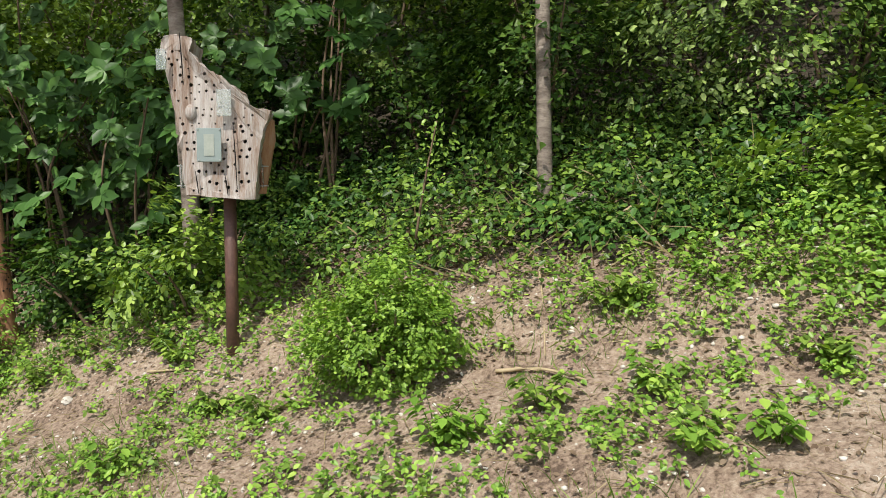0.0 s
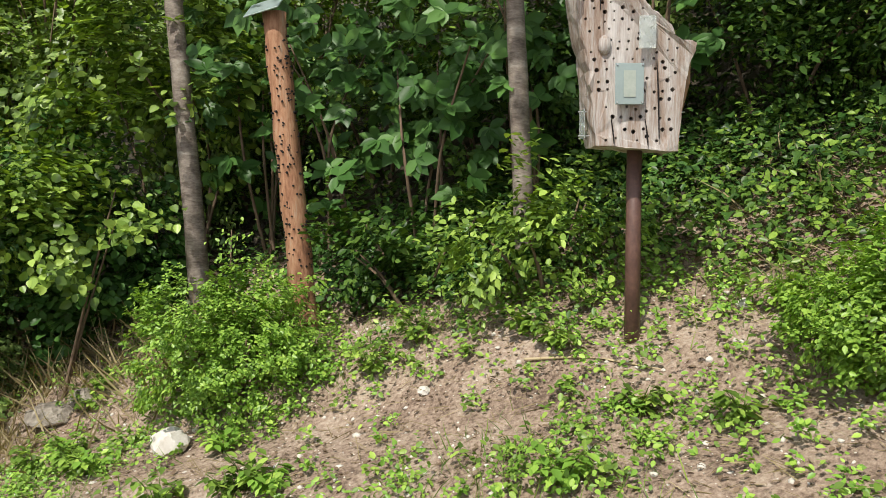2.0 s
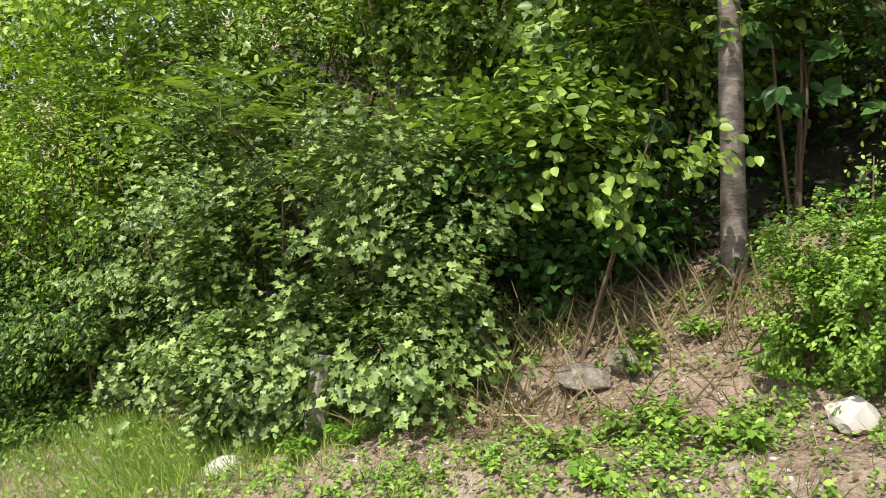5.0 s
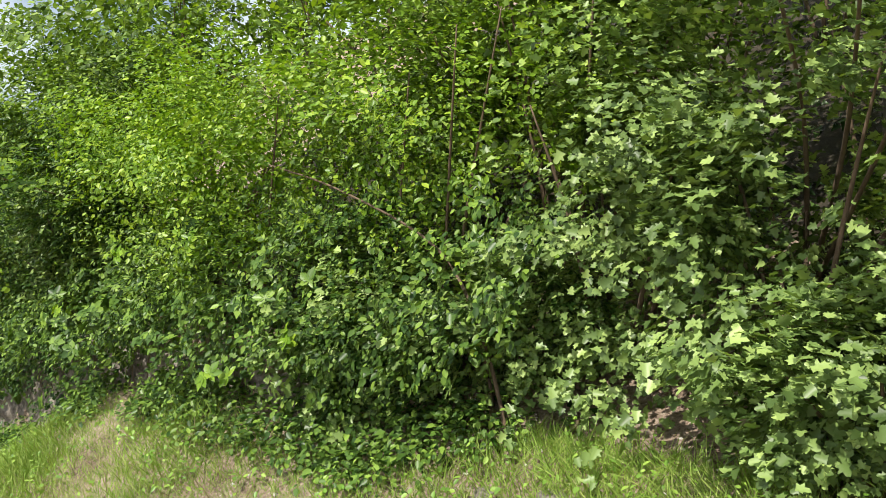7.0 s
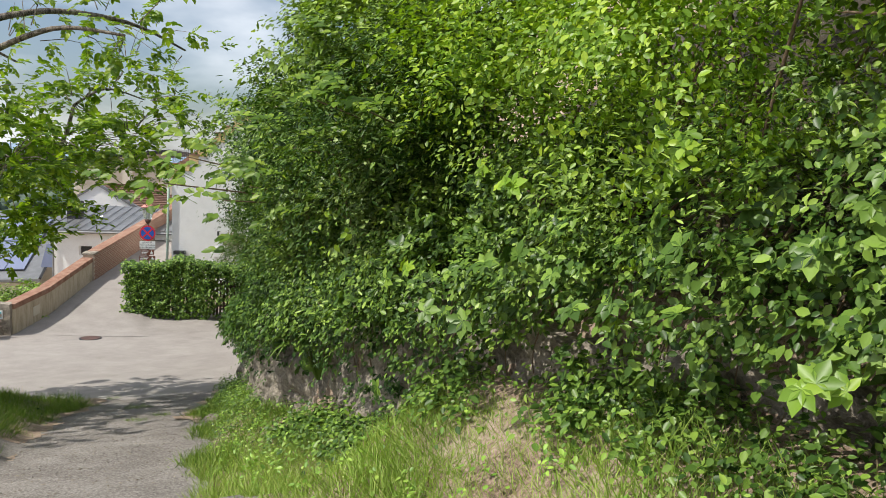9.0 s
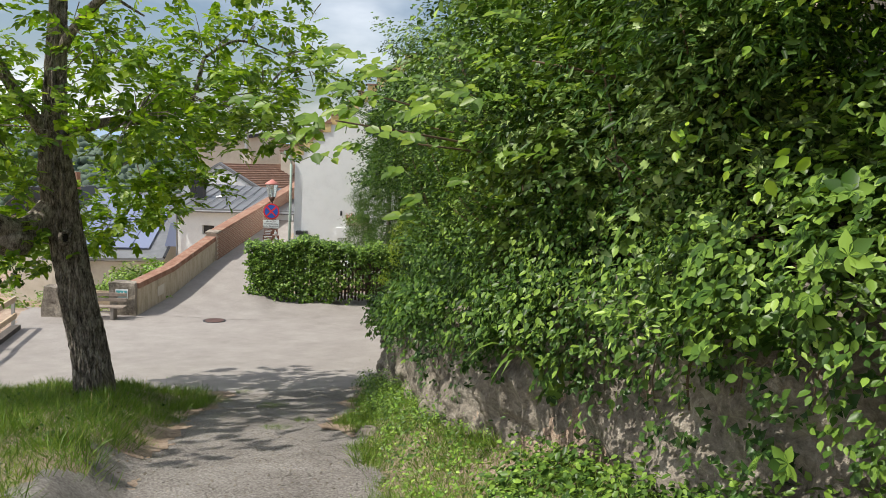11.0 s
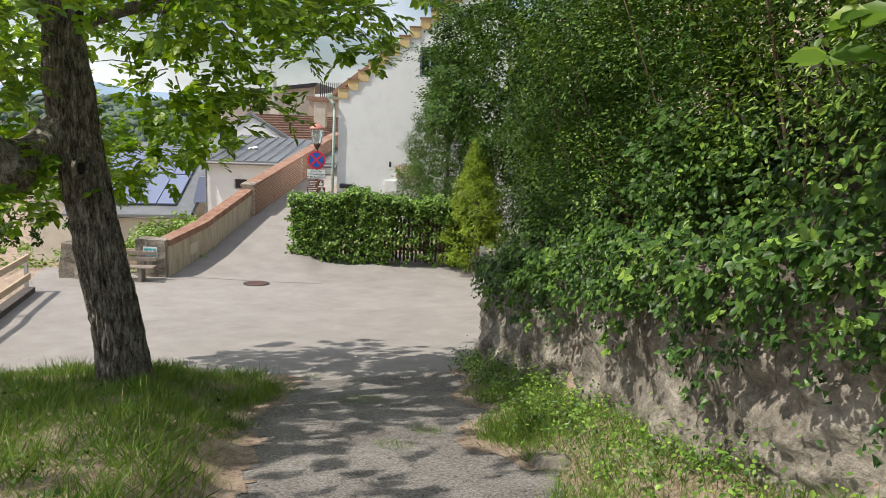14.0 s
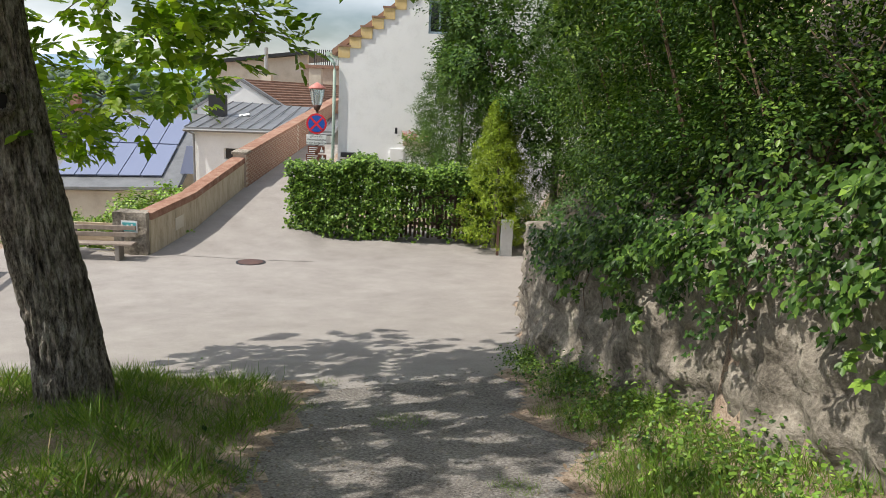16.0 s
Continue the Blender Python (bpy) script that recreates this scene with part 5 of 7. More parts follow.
def white_house():
    t = thing("white_house", Vector((0, 0, 0)), "white limewashed house with a yellow stepped gable", "house")
    copes = []
    u0, du, n = -3.55, 0.372, 13
    top = lambda i: 0.62 + 0.327 * min(i, 2 * n - 1 - i)

    def steps(i0, i1):
        out = []
        for i in range(i0, i1):
            out += [(u0 + i * du, top(i)), (u0 + (i + 1) * du, top(i))]
        return out

    part("wall", many(prism(bmesh.new(), [(u0 + 8 * du, -5.2), (u0, -5.2)] + steps(0, 8), 27, 27.45), prism(bmesh.new(), [(u0 + 26 * du, -5.2), (u0 + 10 * du, -5.2)] + steps(10, 26), 27, 27.45),
         block(u0 + 8 * du, 27, -5.2, u0 + 10 * du, 27.45, 1.16), prism(bmesh.new(), [(u0 + 10 * du, 2.25), (u0 + 8 * du, 2.25)] + steps(8, 10), 27, 27.45)), WHITE, t)
    for i in range(2 * n):
        a, b, zt = u0 + i * du, u0 + (i + 1) * du, top(i)
        copes.append(block(a - 0.05 if i < n else a - 0.02, 26.93, zt, b + (0.02 if i < n else 0.05), 27.52, zt + 0.06))
        copes.append(block(a - 0.03, 26.96, zt - 0.36, a + 0.36, 27.49, zt) if i < n else block(b - 0.36, 26.96, zt - 0.36, b + 0.03, 27.49, zt))
    for i in range(0, len(copes), 2):
        c = part("coping", copes[i + 1], YELLOW, t)
        part("cap", copes[i], TILE, c)
    part("side_wall", block(u0, 27.45, -5.2, u0 + 0.4, 36, 0.5), WHITE, t)
    part("side_wall", block(u0 + 2 * n * du - 0.4, 27.45, -5.2, u0 + 2 * n * du, 36, 0.5), WHITE, t)
    mid = u0 + n * du
    roof = prism(bmesh.new(), [(u0 - 0.3, 0.35), (mid, 4.3), (mid, 4.5), (u0 - 0.3, 0.55)], 27.46, 36.2)
    part("roof", roof, TILE, t)
    part("roof", prism(bmesh.new(), [(mid, 4.3), (2 * mid - u0 + 0.3, 0.35), (2 * mid - u0 + 0.3, 0.55), (mid, 4.5)], 27.46, 36.2), TILE, t)
    wa, wb = u0 + 8 * du, u0 + 10 * du
    w = part("window", block(wa + 0.07, 27.16, 1.24, wb - 0.07, 27.18, 2.18), GLASS, t, "small gable window")
    part("window_frame", many(block(wa, 27.06, 1.16, wa + 0.07, 27.22, 2.25), block(wb - 0.07, 27.06, 1.16, wb, 27.22, 2.25), block(wa + 0.07, 27.06, 1.16, wb - 0.07, 27.22, 1.24), block(wa + 0.07, 27.06, 2.18, wb - 0.07, 27.22, 2.25), block((wa + wb) / 2 - 0.03, 27.08, 1.24, (wa + wb) / 2 + 0.03, 27.15, 2.18)), plain("blue-grey frame", (0.28, 0.36, 0.42), 0.5), w)
    part("drainpipe", tube(bmesh.new(), [far(-3.72, 26.9, -4.6), far(-3.68, 26.9, -0.2), far(-3.70, 26.9, 0.05), far(-3.92, 26.95, 0.3)], [0.055] * 4, 12), COPPER, t, "pale green copper downpipe", shade=True)
    part("gutter", tube(bmesh.new(), [far(-3.92, 26.85, 0.36), far(-3.85, 36, 0.36)], [0.08, 0.08], 10), COPPER, t, "pale green copper gutter")
    part("meter_box", block(-1.75, 26.94, -3.15, -1.28, 27.0, -2.72), WHITE, t, "white wall box")
    lamp = part("wall_lamp", tube(bmesh.new(), [far(-1.55, 26.85, -2.2), far(-1.55, 26.85, -2.0)], [0.05, 0.04], 8), DARK, t)
    part("bracket", tube(bmesh.new(), [far(-1.55, 26.86, -2.05), far(-1.55, 27.0, -2.05)], [0.015, 0.015], 6), DARK, lamp)
    part("flat_box", block(-3.4, 26.6, -3.05, -2.95, 26.98, -2.9), DARK, t, "dark flat box behind the hedge")


white_house()


def flower_box():
    p = far(-0.85, 26.7, -2.45)
    t = thing("flower_box", p, "window box with pink geraniums on the white wall", "flower box", rz=radians(32.97))
    part("box", boxes((-0.45, -0.1, -0.14, 0.45, 0.29, 0.02), bevel=0.01), PLASTER, t)
    g = np.random.default_rng(6)
    n = 320
    p_ = np.stack([g.uniform(-0.5, 0.5, n), g.uniform(-0.2, 0.12, n), g.uniform(0, 0.28, n)], 1)
    leaves("leaves", ROUND, p_, unit(g.normal(0, 0.5, (n, 3)) + np.array([0, -0.5, 0.6])), g.normal(0, 1, (n, 3)), g.uniform(0.05, 0.08, n), LEAF_LIME, t)
    n = 140
    p_ = np.stack([g.uniform(-0.45, 0.4, n), g.uniform(-0.25, 0.1, n), g.uniform(0.08, 0.36, n)], 1)
    tagged(leaves("flowers", ROUND, p_, unit(g.normal(0, 0.5, (n, 3)) + np.array([0, -0.5, 0.6])), g.normal(0, 1, (n, 3)), g.uniform(0.04, 0.06, n), leaf_material("pink petal", (0.62, 0.10, 0.16), (0.75, 0.20, 0.26), (0.80, 0.42, 0.42), 0.3, 0.6), t, "pink blossoms"), kind="stuff")


flower_box()

# ---- garden wall along the ramp ----
gw = thing("garden_wall", Vector((0, 0, 0)), "plastered and brick garden wall climbing beside the lane", "wall", kind="structure")


def strip(v0, v1, lo, hi, back, front, n):
    """A wall strip that follows the ramp: lo and hi are heights above the lane at its ends."""
    bm = bmesh.new()
    rings = []
    for i in range(n + 1):
        f = i / n
        v = v0 + (v1 - v0) * f
        wu, z = float(wall_u(v)), float(ramp_z(v))
        a, b = z + lo[0] + (lo[1] - lo[0]) * f, z + hi[0] + (hi[1] - hi[0]) * f
        rings.append([bm.verts.new(far(wu - back, v, a)), bm.verts.new(far(wu + front, v, a)), bm.verts.new(far(wu + front, v, b)), bm.verts.new(far(wu - back, v, b))])
    for r0, r1 in zip(rings, rings[1:]):
        for k_ in range(4):
            bm.faces.new((r0[k_], r0[(k_ + 1) % 4], r1[(k_ + 1) % 4], r1[k_]))
    bm.faces.new(rings[0][::-1])
    bm.faces.new(rings[-1])
    bmesh.ops.recalc_face_normals(bm, faces=bm.faces)
    return bm


part("plaster", strip(18.6, 24.7, (-4.0, -4.0), (0.88, 0.80), 0.34, 0.0, 10), PLASTER, gw, "rain-streaked yellowish plaster")
part("coping", strip(18.6, 24.66, (0.884, 0.804), (1.06, 0.98), 0.37, 0.04, 10), BRICK, gw, "red brick coping")
part("patch", strip(19.9, 20.35, (0.28, 0.28), (0.60, 0.60), 0.0, 0.012, 1), CREAM, gw)
part("brickwork", strip(24.7, 36.9, (-4.0, -3.0), (1.06, 1.02), 0.36, 0.06, 16), MORTAR, gw)
part("coping", strip(25.1, 36.9, (1.064, 1.024), (1.12, 1.08), 0.38, 0.075, 16), BRICK, gw, "worn red brick coping")
part("cap", strip(24.68, 25.1, (1.064, 1.064), (1.14, 1.14), 0.40, 0.09, 2), ROCK, gw)
# bricks of the climbing wall
bk = boxes((-0.0, -0.125, -0.032, 0.012, 0.125, 0.032), bevel=0.003)
me_b = bpy.data.meshes.new("brick")
bk.to_mesh(me_b)
bk.free()
me_b.materials.append(BRICK)
rb = random.Random(3)
count = 0
for course in range(13):
    v = 24.83 + (0.135 if course % 2 else 0)
    while v < 30.2 and count < 290:
        wu, z = float(wall_u(v)) + 0.057, float(ramp_z(v)) + 0.02 + course * 0.08
        o = new("brick", me_b)
        o.parent = gw
        slope = (float(ramp_z(v + 0.2)) - float(ramp_z(v))) / 0.2
        run = far(float(wall_u(v + 0.2)), v + 0.2, 0) - far(float(wall_u(v)), v, 0)
        yaw = math.atan2(run.y, run.x) - math.pi / 2
        o.matrix_world = Matrix.Translation(far(wu + rb.uniform(-0.004, 0.004), v, z + 0.04)) @ Matrix.Rotation(yaw, 4, "Z") @ Matrix.Rotation(math.atan(slope), 4, "X")
        count += 1
        v += 0.27
rest = bmesh.new()
for course in range(13):
    v = 30.25 + (0.135 if course % 2 else 0)
    while v < 36.8:
        p_, n_ = far(float(wall_u(v)) + 0.062, v, float(ramp_z(v)) + 0.06 + course * 0.08), far(float(wall_u(v + 0.24)) + 0.062, v + 0.24, float(ramp_z(v + 0.24)) + 0.06 + course * 0.08)
        d_ = far(0.01, 0, 0) - far(0, 0, 0)
        lo = [p_ + Vector((0, 0, -0.032)), n_ + Vector((0, 0, -0.032)), n_ + Vector((0, 0, 0.032)), p_ + Vector((0, 0, 0.032))]
        a_, b_ = [rest.verts.new(c_ - d_) for c_ in lo], [rest.verts.new(c_ + d_ * rb.uniform(0.3, 1)) for c_ in lo]
        rest.faces.new(b_)
        for m_ in range(4):
            rest.faces.new((a_[m_], a_[(m_ + 1) % 4], b_[(m_ + 1) % 4], b_[m_]))
        v += 0.27
bmesh.ops.recalc_face_normals(rest, faces=rest.faces)
tagged(part("brick_courses", rest, BRICK, gw, "weathered red bricks further up the wall"), kind="stuff")
# ---- pier with a plaque, bench, railing ----
def rubble(bm, u0, v0, z0, u1, v1, z1, seed):
    vs = box(bm, u0, v0, z0, u1, v1, z1)
    bmesh.ops.subdivide_edges(bm, edges=list({e for v in vs for e in v.link_edges}), cuts=7, use_grid_fill=True)
    for v in bm.verts:
        d = noise.fractal(v.co * 3.1 + Vector((seed, 0, 0)), 1, 2, 4) * 0.06 + noise.noise(v.co * 9) * 0.02
        v.co += Vector((d, d * 0.8, d * 0.6))
    m = Matrix(((0.8389, -0.5443, 0, -11.17), (0.5443, 0.8389, 0, 8.48), (0, 0, 1, 0), (0, 0, 0, 1)))
    bmesh.ops.transform(bm, matrix=m, verts=bm.verts)
    return bm


pier = thing("stone_pier", far(-7.4, 18.6, -5.1), "rough rubble stone pier with a small plaque", "pier")
inv = pier.matrix_world.inverted()


def under_pier(ob, parent, m):
    ob.parent = parent
    ob.matrix_parent_inverse = m
    return ob


under_pier(part("stonework", rubble(bmesh.new(), -7.78, 18.42, -5.4, -6.97, 19.0, -3.95, 2), ROCK), pier, inv)
pq = under_pier(part("plaque", block(-7.54, 18.32, -4.42, -7.16, 18.345, -4.13), SIGN_WHITE, None, "white plaque with a teal print"), pier, inv)
under_pier(part("print", block(-7.51, 18.312, -4.38, -7.19, 18.318, -4.17), TEAL), pq, Matrix())
under_pier(part("mark", many(block(-7.40, 18.306, -4.34, -7.36, 18.311, -4.22), block(-7.30, 18.306, -4.34, -7.26, 18.311, -4.20)), SIGN_WHITE), pq, Matrix())
pier2 = thing("stone_pier", far(-9.15, 18.0, -5.1), "rough rubble stone pier at the railing end", "pier")
under_pier(part("stonework", rubble(bmesh.new(), -9.55, 17.8, -5.5, -8.85, 18.4, -4.05, 7), ROCK), pier2, pier2.matrix_world.inverted())
low = tagged(part("low_wall", block(-9.0, 18.55, -6.5, -7.7, 18.85, -4.95), ROCK), "low stone wall behind the bench", "wall", kind="structure")
rl = thing("railing", far(-8.4, 18.7, -5.0), "pale timber rail between two stone piers", "railing")
for z in (-4.42, -4.75):
    under_pier(part("rail", block(-8.95, 18.62, z, -7.72, 18.68, z + 0.16), PALE_WOOD), rl, rl.matrix_world.inverted())


def bench():
    p = ground_at(far(-7.95, 17.95, 0))
    t = thing("bench", p, "weathered wooden park bench with concrete legs", "bench", rz=radians(32.97 + 4))
    for x in (-0.62, 0.45):
        leg = part("leg", boxes((x, -0.2, -0.05, x + 0.1, 0.16, 0.36), (x + 0.02, 0.12, 0.3, x + 0.09, 0.22, 0.80), bevel=0.012), surface("bench concrete", [(0.20, 0.18, 0.155), (0.32, 0.29, 0.26)], 8, 50, 0.9, 0.3), t, "grey concrete leg")
    for y in (-0.22, -0.09, 0.04):
        part("seat_slat", boxes((-0.98, y, 0.363, 0.85, y + 0.11, 0.41), bevel=0.008), BENCH_WOOD, t)
    for z in (0.52, 0.68):
        part("back_slat", boxes((-0.98, 0.085, z, 0.85, 0.118, z + 0.11), bevel=0.008), BENCH_WOOD, t)


bench()


def rail_line():
    t = thing("railing", sit(28, -4.2), "pale timber railing on a low kerb above the valley", "railing")
    inv_ = t.matrix_world.inverted()
    pts = [on(s, q) for s, q in ((22.5, -4.35), (24.9, -4.3), (27.3, -4.25), (29.7, -4.2), (32.4, -4.0))]
    for a, b in zip(pts, pts[1:]):
        za, zb = gz(a.x, a.y), gz(b.x, b.y)
        za, zb = (float(np.interp(to_sq(a.x, a.y)[0], PATH_S, PATH_Z)), float(np.interp(to_sq(b.x, b.y)[0], PATH_S, PATH_Z)))
        d = b - a
        yaw = math.atan2(d.y, d.x)
        m = Matrix.Translation(Vector((a.x, a.y, za))) @ Matrix.Rotation(yaw, 4, "Z") @ Matrix.Rotation(-math.atan2(zb - za, d.length), 4, "Y")
        L = d.length
        for z in (0.34, 0.82):
            under_pier(part("rail", boxes((0, -0.025, z, L, 0.025, z + 0.15), m=m), PALE_WOOD), t, inv_)
        under_pier(part("kerb", boxes((0, -0.12, -0.8, L, 0.12, 0.14), m=m), surface("dark kerb", [(0.05, 0.045, 0.04), (0.12, 0.10, 0.085)], 5, 40, 0.9, 0.3)), t, inv_)
        under_pier(part("post", boxes((L - 0.05, 0.03, -0.2, L + 0.05, 0.11, 0.95), m=m), GALV), t, inv_)


rail_line()

cab = thing("utility_cabinet", ground_at(far(1.84, 20.4, 0)), "grey metal utility cabinet beside the wall end", "cabinet", rz=radians(32.97))
cz = cab.location.z
part("body", boxes((-0.16, -0.1, -0.1, 0.16, 0.1, 0.98), bevel=0.01), GALV, cab)
part("door", boxes((-0.14, -0.108, 0.06, 0.14, -0.101, 0.94), bevel=0.002), GALV, cab)
part("post", boxes((-0.26, -0.02, -0.1, -0.19, 0.05, 1.0), bevel=0.004), RUST, cab, "brown post")
dr = thing("drain_cover", sit(32.75, 1.46, 0.008), "sunken round iron drain cover with weeds", "drain cover")
part("frame", tube(bmesh.new(), [(0, 0, -0.03), (0, 0, 0.018)], [0.36, 0.35], 24), DARK, dr)
part("lid", tube(bmesh.new(), [(0, 0, 0.018), (0, 0, 0.026)], [0.30, 0.295], 24), RUST, dr)

# ---- houses below the wall ----
def annex():
    t = thing("annex_house", Vector((0, 0, 0)), "low white house with a grey standing-seam roof", "house")
    part("wall", many(block(-10.1, 32, -9, -8.86, 32.3, -2.6), block(-8.26, 32, -9, -4.5, 32.3, -2.6), block(-8.86, 32, -9, -8.26, 32.3, -3.75), block(-8.86, 32, -3.3, -8.26, 32.3, -2.6)), WHITE, t)
    part("side_wall", block(-10.1, 32.3, -9, -9.8, 38, -2.6), WHITE, t)
    w = part("window", block(-8.82, 32.15, -3.72, -8.30, 32.18, -3.33), GLASS, t)
    part("window_frame", many(block(-8.86, 32.1, -3.75, -8.82, 32.2, -3.3), block(-8.30, 32.1, -3.75, -8.26, 32.2, -3.3)), SIGN_WHITE, w)
    bm = bmesh.new()
    c = [far(-10.35, 31.7, -2.62), far(-4.3, 31.7, -2.55), far(-4.4, 37.5, -1.80), far(-9.9, 37.5, -1.62)]
    lo = [bm.verts.new(p) for p in c]
    hi = [bm.verts.new(p + Vector((0, 0, 0.12))) for p in c]
    bm.faces.new(hi)
    bm.faces.new(lo[::-1])
    for i in range(4):
        bm.faces.new((lo[i], lo[(i + 1) % 4], hi[(i + 1) % 4], hi[i]))
    roof = part("roof", bm, ZINC, t, "grey standing-seam metal roof")
    for i in range(13):
        f = i / 12
        a, b = c[0].lerp(c[1], f), c[3].lerp(c[2], f)
        part("seam", tube(bmesh.new(), [a + Vector((0, 0, 0.14)), b + Vector((0, 0, 0.14))], [0.022, 0.022], 4), ZINC, roof)
    part("gutter", tube(bmesh.new(), [far(-10.4, 31.65, -2.62), far(-4.3, 31.65, -2.56)], [0.06, 0.06], 8), ZINC, t)
    part("downpipe", tube(bmesh.new(), [far(-10.3, 31.7, -2.62), far(-10.05, 31.9, -2.8), far(-10.02, 31.9, -6)], [0.045] * 3, 8), ZINC, t)
    part("chimney", block(-10.05, 34, -2.6, -9.4, 34.6, -1.2), DARK, t, "dark metal-clad chimney")
    part("vent", tube(bmesh.new(), [far(-9.2, 34.5, -2.2), far(-8.4, 34.5, -2.0)], [0.12, 0.1], 8), GALV, t)


annex()


def gable_house():
    t = thing("tiled_house", Vector((0, 0, 0)), "house with a white gable and red-brown tiled roof", "house")
    part("gable", prism(bmesh.new(), [(-12.4, -9), (-7.4, -9), (-7.4, -2.2), (-10.2, -0.5), (-12.4, -1.9)], 40, 40.3), WHITE, t)
    part("roof", prism(bmesh.new(), [(-10.2, -0.5), (-7.2, -2.25), (-7.2, -2.1), (-10.2, -0.34)], 39.92, 40.34), ZINC, t, "dark roof edge")
    part("roof", prism(bmesh.new(), [(-12.6, -2.05), (-10.2, -0.5), (-10.2, -0.34), (-12.6, -1.9)], 39.92, 40.8), ZINC, t, "dark roof edge")
    bm = bmesh.new()
    c = [far(-10.2, 40.35, -0.42), far(-7.25, 40.35, -2.12), far(-2.7, 52.4, -2.12), far(-5.65, 52.4, -0.42)]
    lo = [bm.verts.new(p - Vector((0, 0, 0.15))) for p in c]
    hi = [bm.verts.new(p) for p in c]
    bm.faces.new(hi)
    bm.faces.new(lo[::-1])
    for i in range(4):
        bm.faces.new((lo[i], lo[(i + 1) % 4], hi[(i + 1) % 4], hi[i]))
    bmesh.ops.recalc_face_normals(bm, faces=bm.faces)
    roof = part("roof", bm, TILE, t, "red-brown clay tiled roof")
    for i in range(13):
        f = (i + 0.2) / 13
        part("roof_batten", tube(bmesh.new(), [c[0].lerp(c[1], f) + Vector((0, 0, 0.01)), c[3].lerp(c[2], f) + Vector((0, 0, 0.01))], [0.05, 0.05], 4), TILE, roof)
    part("chimney", block(-7.7, 45.5, -2.2, -7.0, 46.2, 0.45), CREAM, t, "rendered chimney")
    part("cap", block(-7.78, 45.42, 0.45, -6.92, 46.28, 0.53), TILE, t)


gable_house()


def big_house():
    t = thing("large_building", Vector((0, 0, 0)), "large cream rendered building with a shallow roof", "building")
    part("wall", prism(bmesh.new(), [(-18.2, -12), (-10.6, -12), (-10.6, 1.95), (-18.2, 0.95)], 62, 62.5), CREAM, t)
    part("roof", prism(bmesh.new(), [(-19.0, 0.85), (-10.3, 2.05), (-10.3, 2.3), (-19.0, 1.1)], 61.5, 74), DARK, t, "shallow dark roof")
    part("wing", block(-10.6, 60, -12, -6.0, 61, 0.9), MORTAR, t, "stone and brick wing")
    part("wing_cap", block(-10.8, 59.8, 0.9, -5.8, 61.2, 1.15), TILE, t)
    part("fence", many(*[block(-9.8 + i * 0.16, 60.3, 1.15, -9.74 + i * 0.16, 60.36, 2.3) for i in range(26)]), DARK, t, "dark slatted screen")
    part("chimney", block(-13.9, 60.5, -1.0, -13.1, 61.2, 0.35), CREAM, t)
    part("flue", tube(bmesh.new(), [far(-13.55, 60.8, 0.35), far(-13.55, 60.8, 2.3)], [0.16, 0.16], 10), GALV, t)


big_house()


def solar_house():
    t = thing("solar_house", Vector((0, 0, 0)), "house below with a sheet roof full of solar panels", "house")
    q = [far(-16.9, 32.6, -5.4), far(-10.9, 32.6, -5.2), far(-11.6, 40, -2.35), far(-17.2, 40, -2.25)]
    bm = bmesh.new()
    lo = [bm.verts.new(p) for p in q]
    hi = [bm.verts.new(p + Vector((0, 0, 0.12))) for p in q]
    bm.faces.new(hi)
    bm.faces.new(lo[::-1])
    for i in range(4):
        bm.faces.new((lo[i], lo[(i + 1) % 4], hi[(i + 1) % 4], hi[i]))
    roof = part("roof", bm, ZINC, t, "grey sheet-metal roof")
    part("wall", prism(bmesh.new(), [(-16.6, -11), (-11.2, -11), (-11.2, -5.35), (-16.6, -5.45)], 33, 33.3), CREAM, t)
    part("wall", block(-17.0, 39.4, -11, -11.8, 39.7, -2.6), CREAM, t)
    up = (q[1] - q[0]).cross(q[3] - q[0]).normalized()
    for r in range(2):
        for c in range(5):
            f0, f1 = 0.06 + c * 0.158, 0.06 + c * 0.158 + 0.150
            g0, g1 = 0.12 + r * 0.40, 0.12 + r * 0.40 + 0.385
            P = lambda f, g: q[0].lerp(q[1], f).lerp(q[3].lerp(q[2], f), g)
            pb = bmesh.new()
            cs = [P(f0, g0), P(f1, g0), P(f1, g1), P(f0, g1)]
            a = [pb.verts.new(p + up * 0.16) for p in cs]
            b = [pb.verts.new(p + up * 0.22) for p in cs]
            pb.faces.new(b)
            pb.faces.new(a[::-1])
            for i in range(4):
                pb.faces.new((a[i], a[(i + 1) % 4], b[(i + 1) % 4], b[i]))
            part("solar_panel", pb, PANEL, roof, "solar panel lightened blue for sky reflection")
    part("skylight", prism(bmesh.new(), [(-11.2, -4.6), (-10.5, -4.6), (-10.35, -3.4), (-10.9, -3.4)], 33.6, 33.75), PANEL, t)
    part("ridge", tube(bmesh.new(), [q[1] + Vector((0, 0, 0.15)), q[2] + Vector((0, 0, 0.15))], [0.07, 0.07], 6), DARK, t)


solar_house()
shed = thing("dark_house", Vector((0, 0, 0)), "distant house with a dark roof", "house")
part("wall", block(-24.5, 44, -12, -20, 48, -4.2), CREAM, shed)
part("roof", prism(bmesh.new(), [(-25, -4.2), (-19.5, -4.2), (-21, -2.4), (-23.5, -2.4)], 43.5, 48.5), DARK, shed)
part("chimney", block(-21.2, 45, -2.6, -20.7, 45.5, -1.4), BRICK, shed)

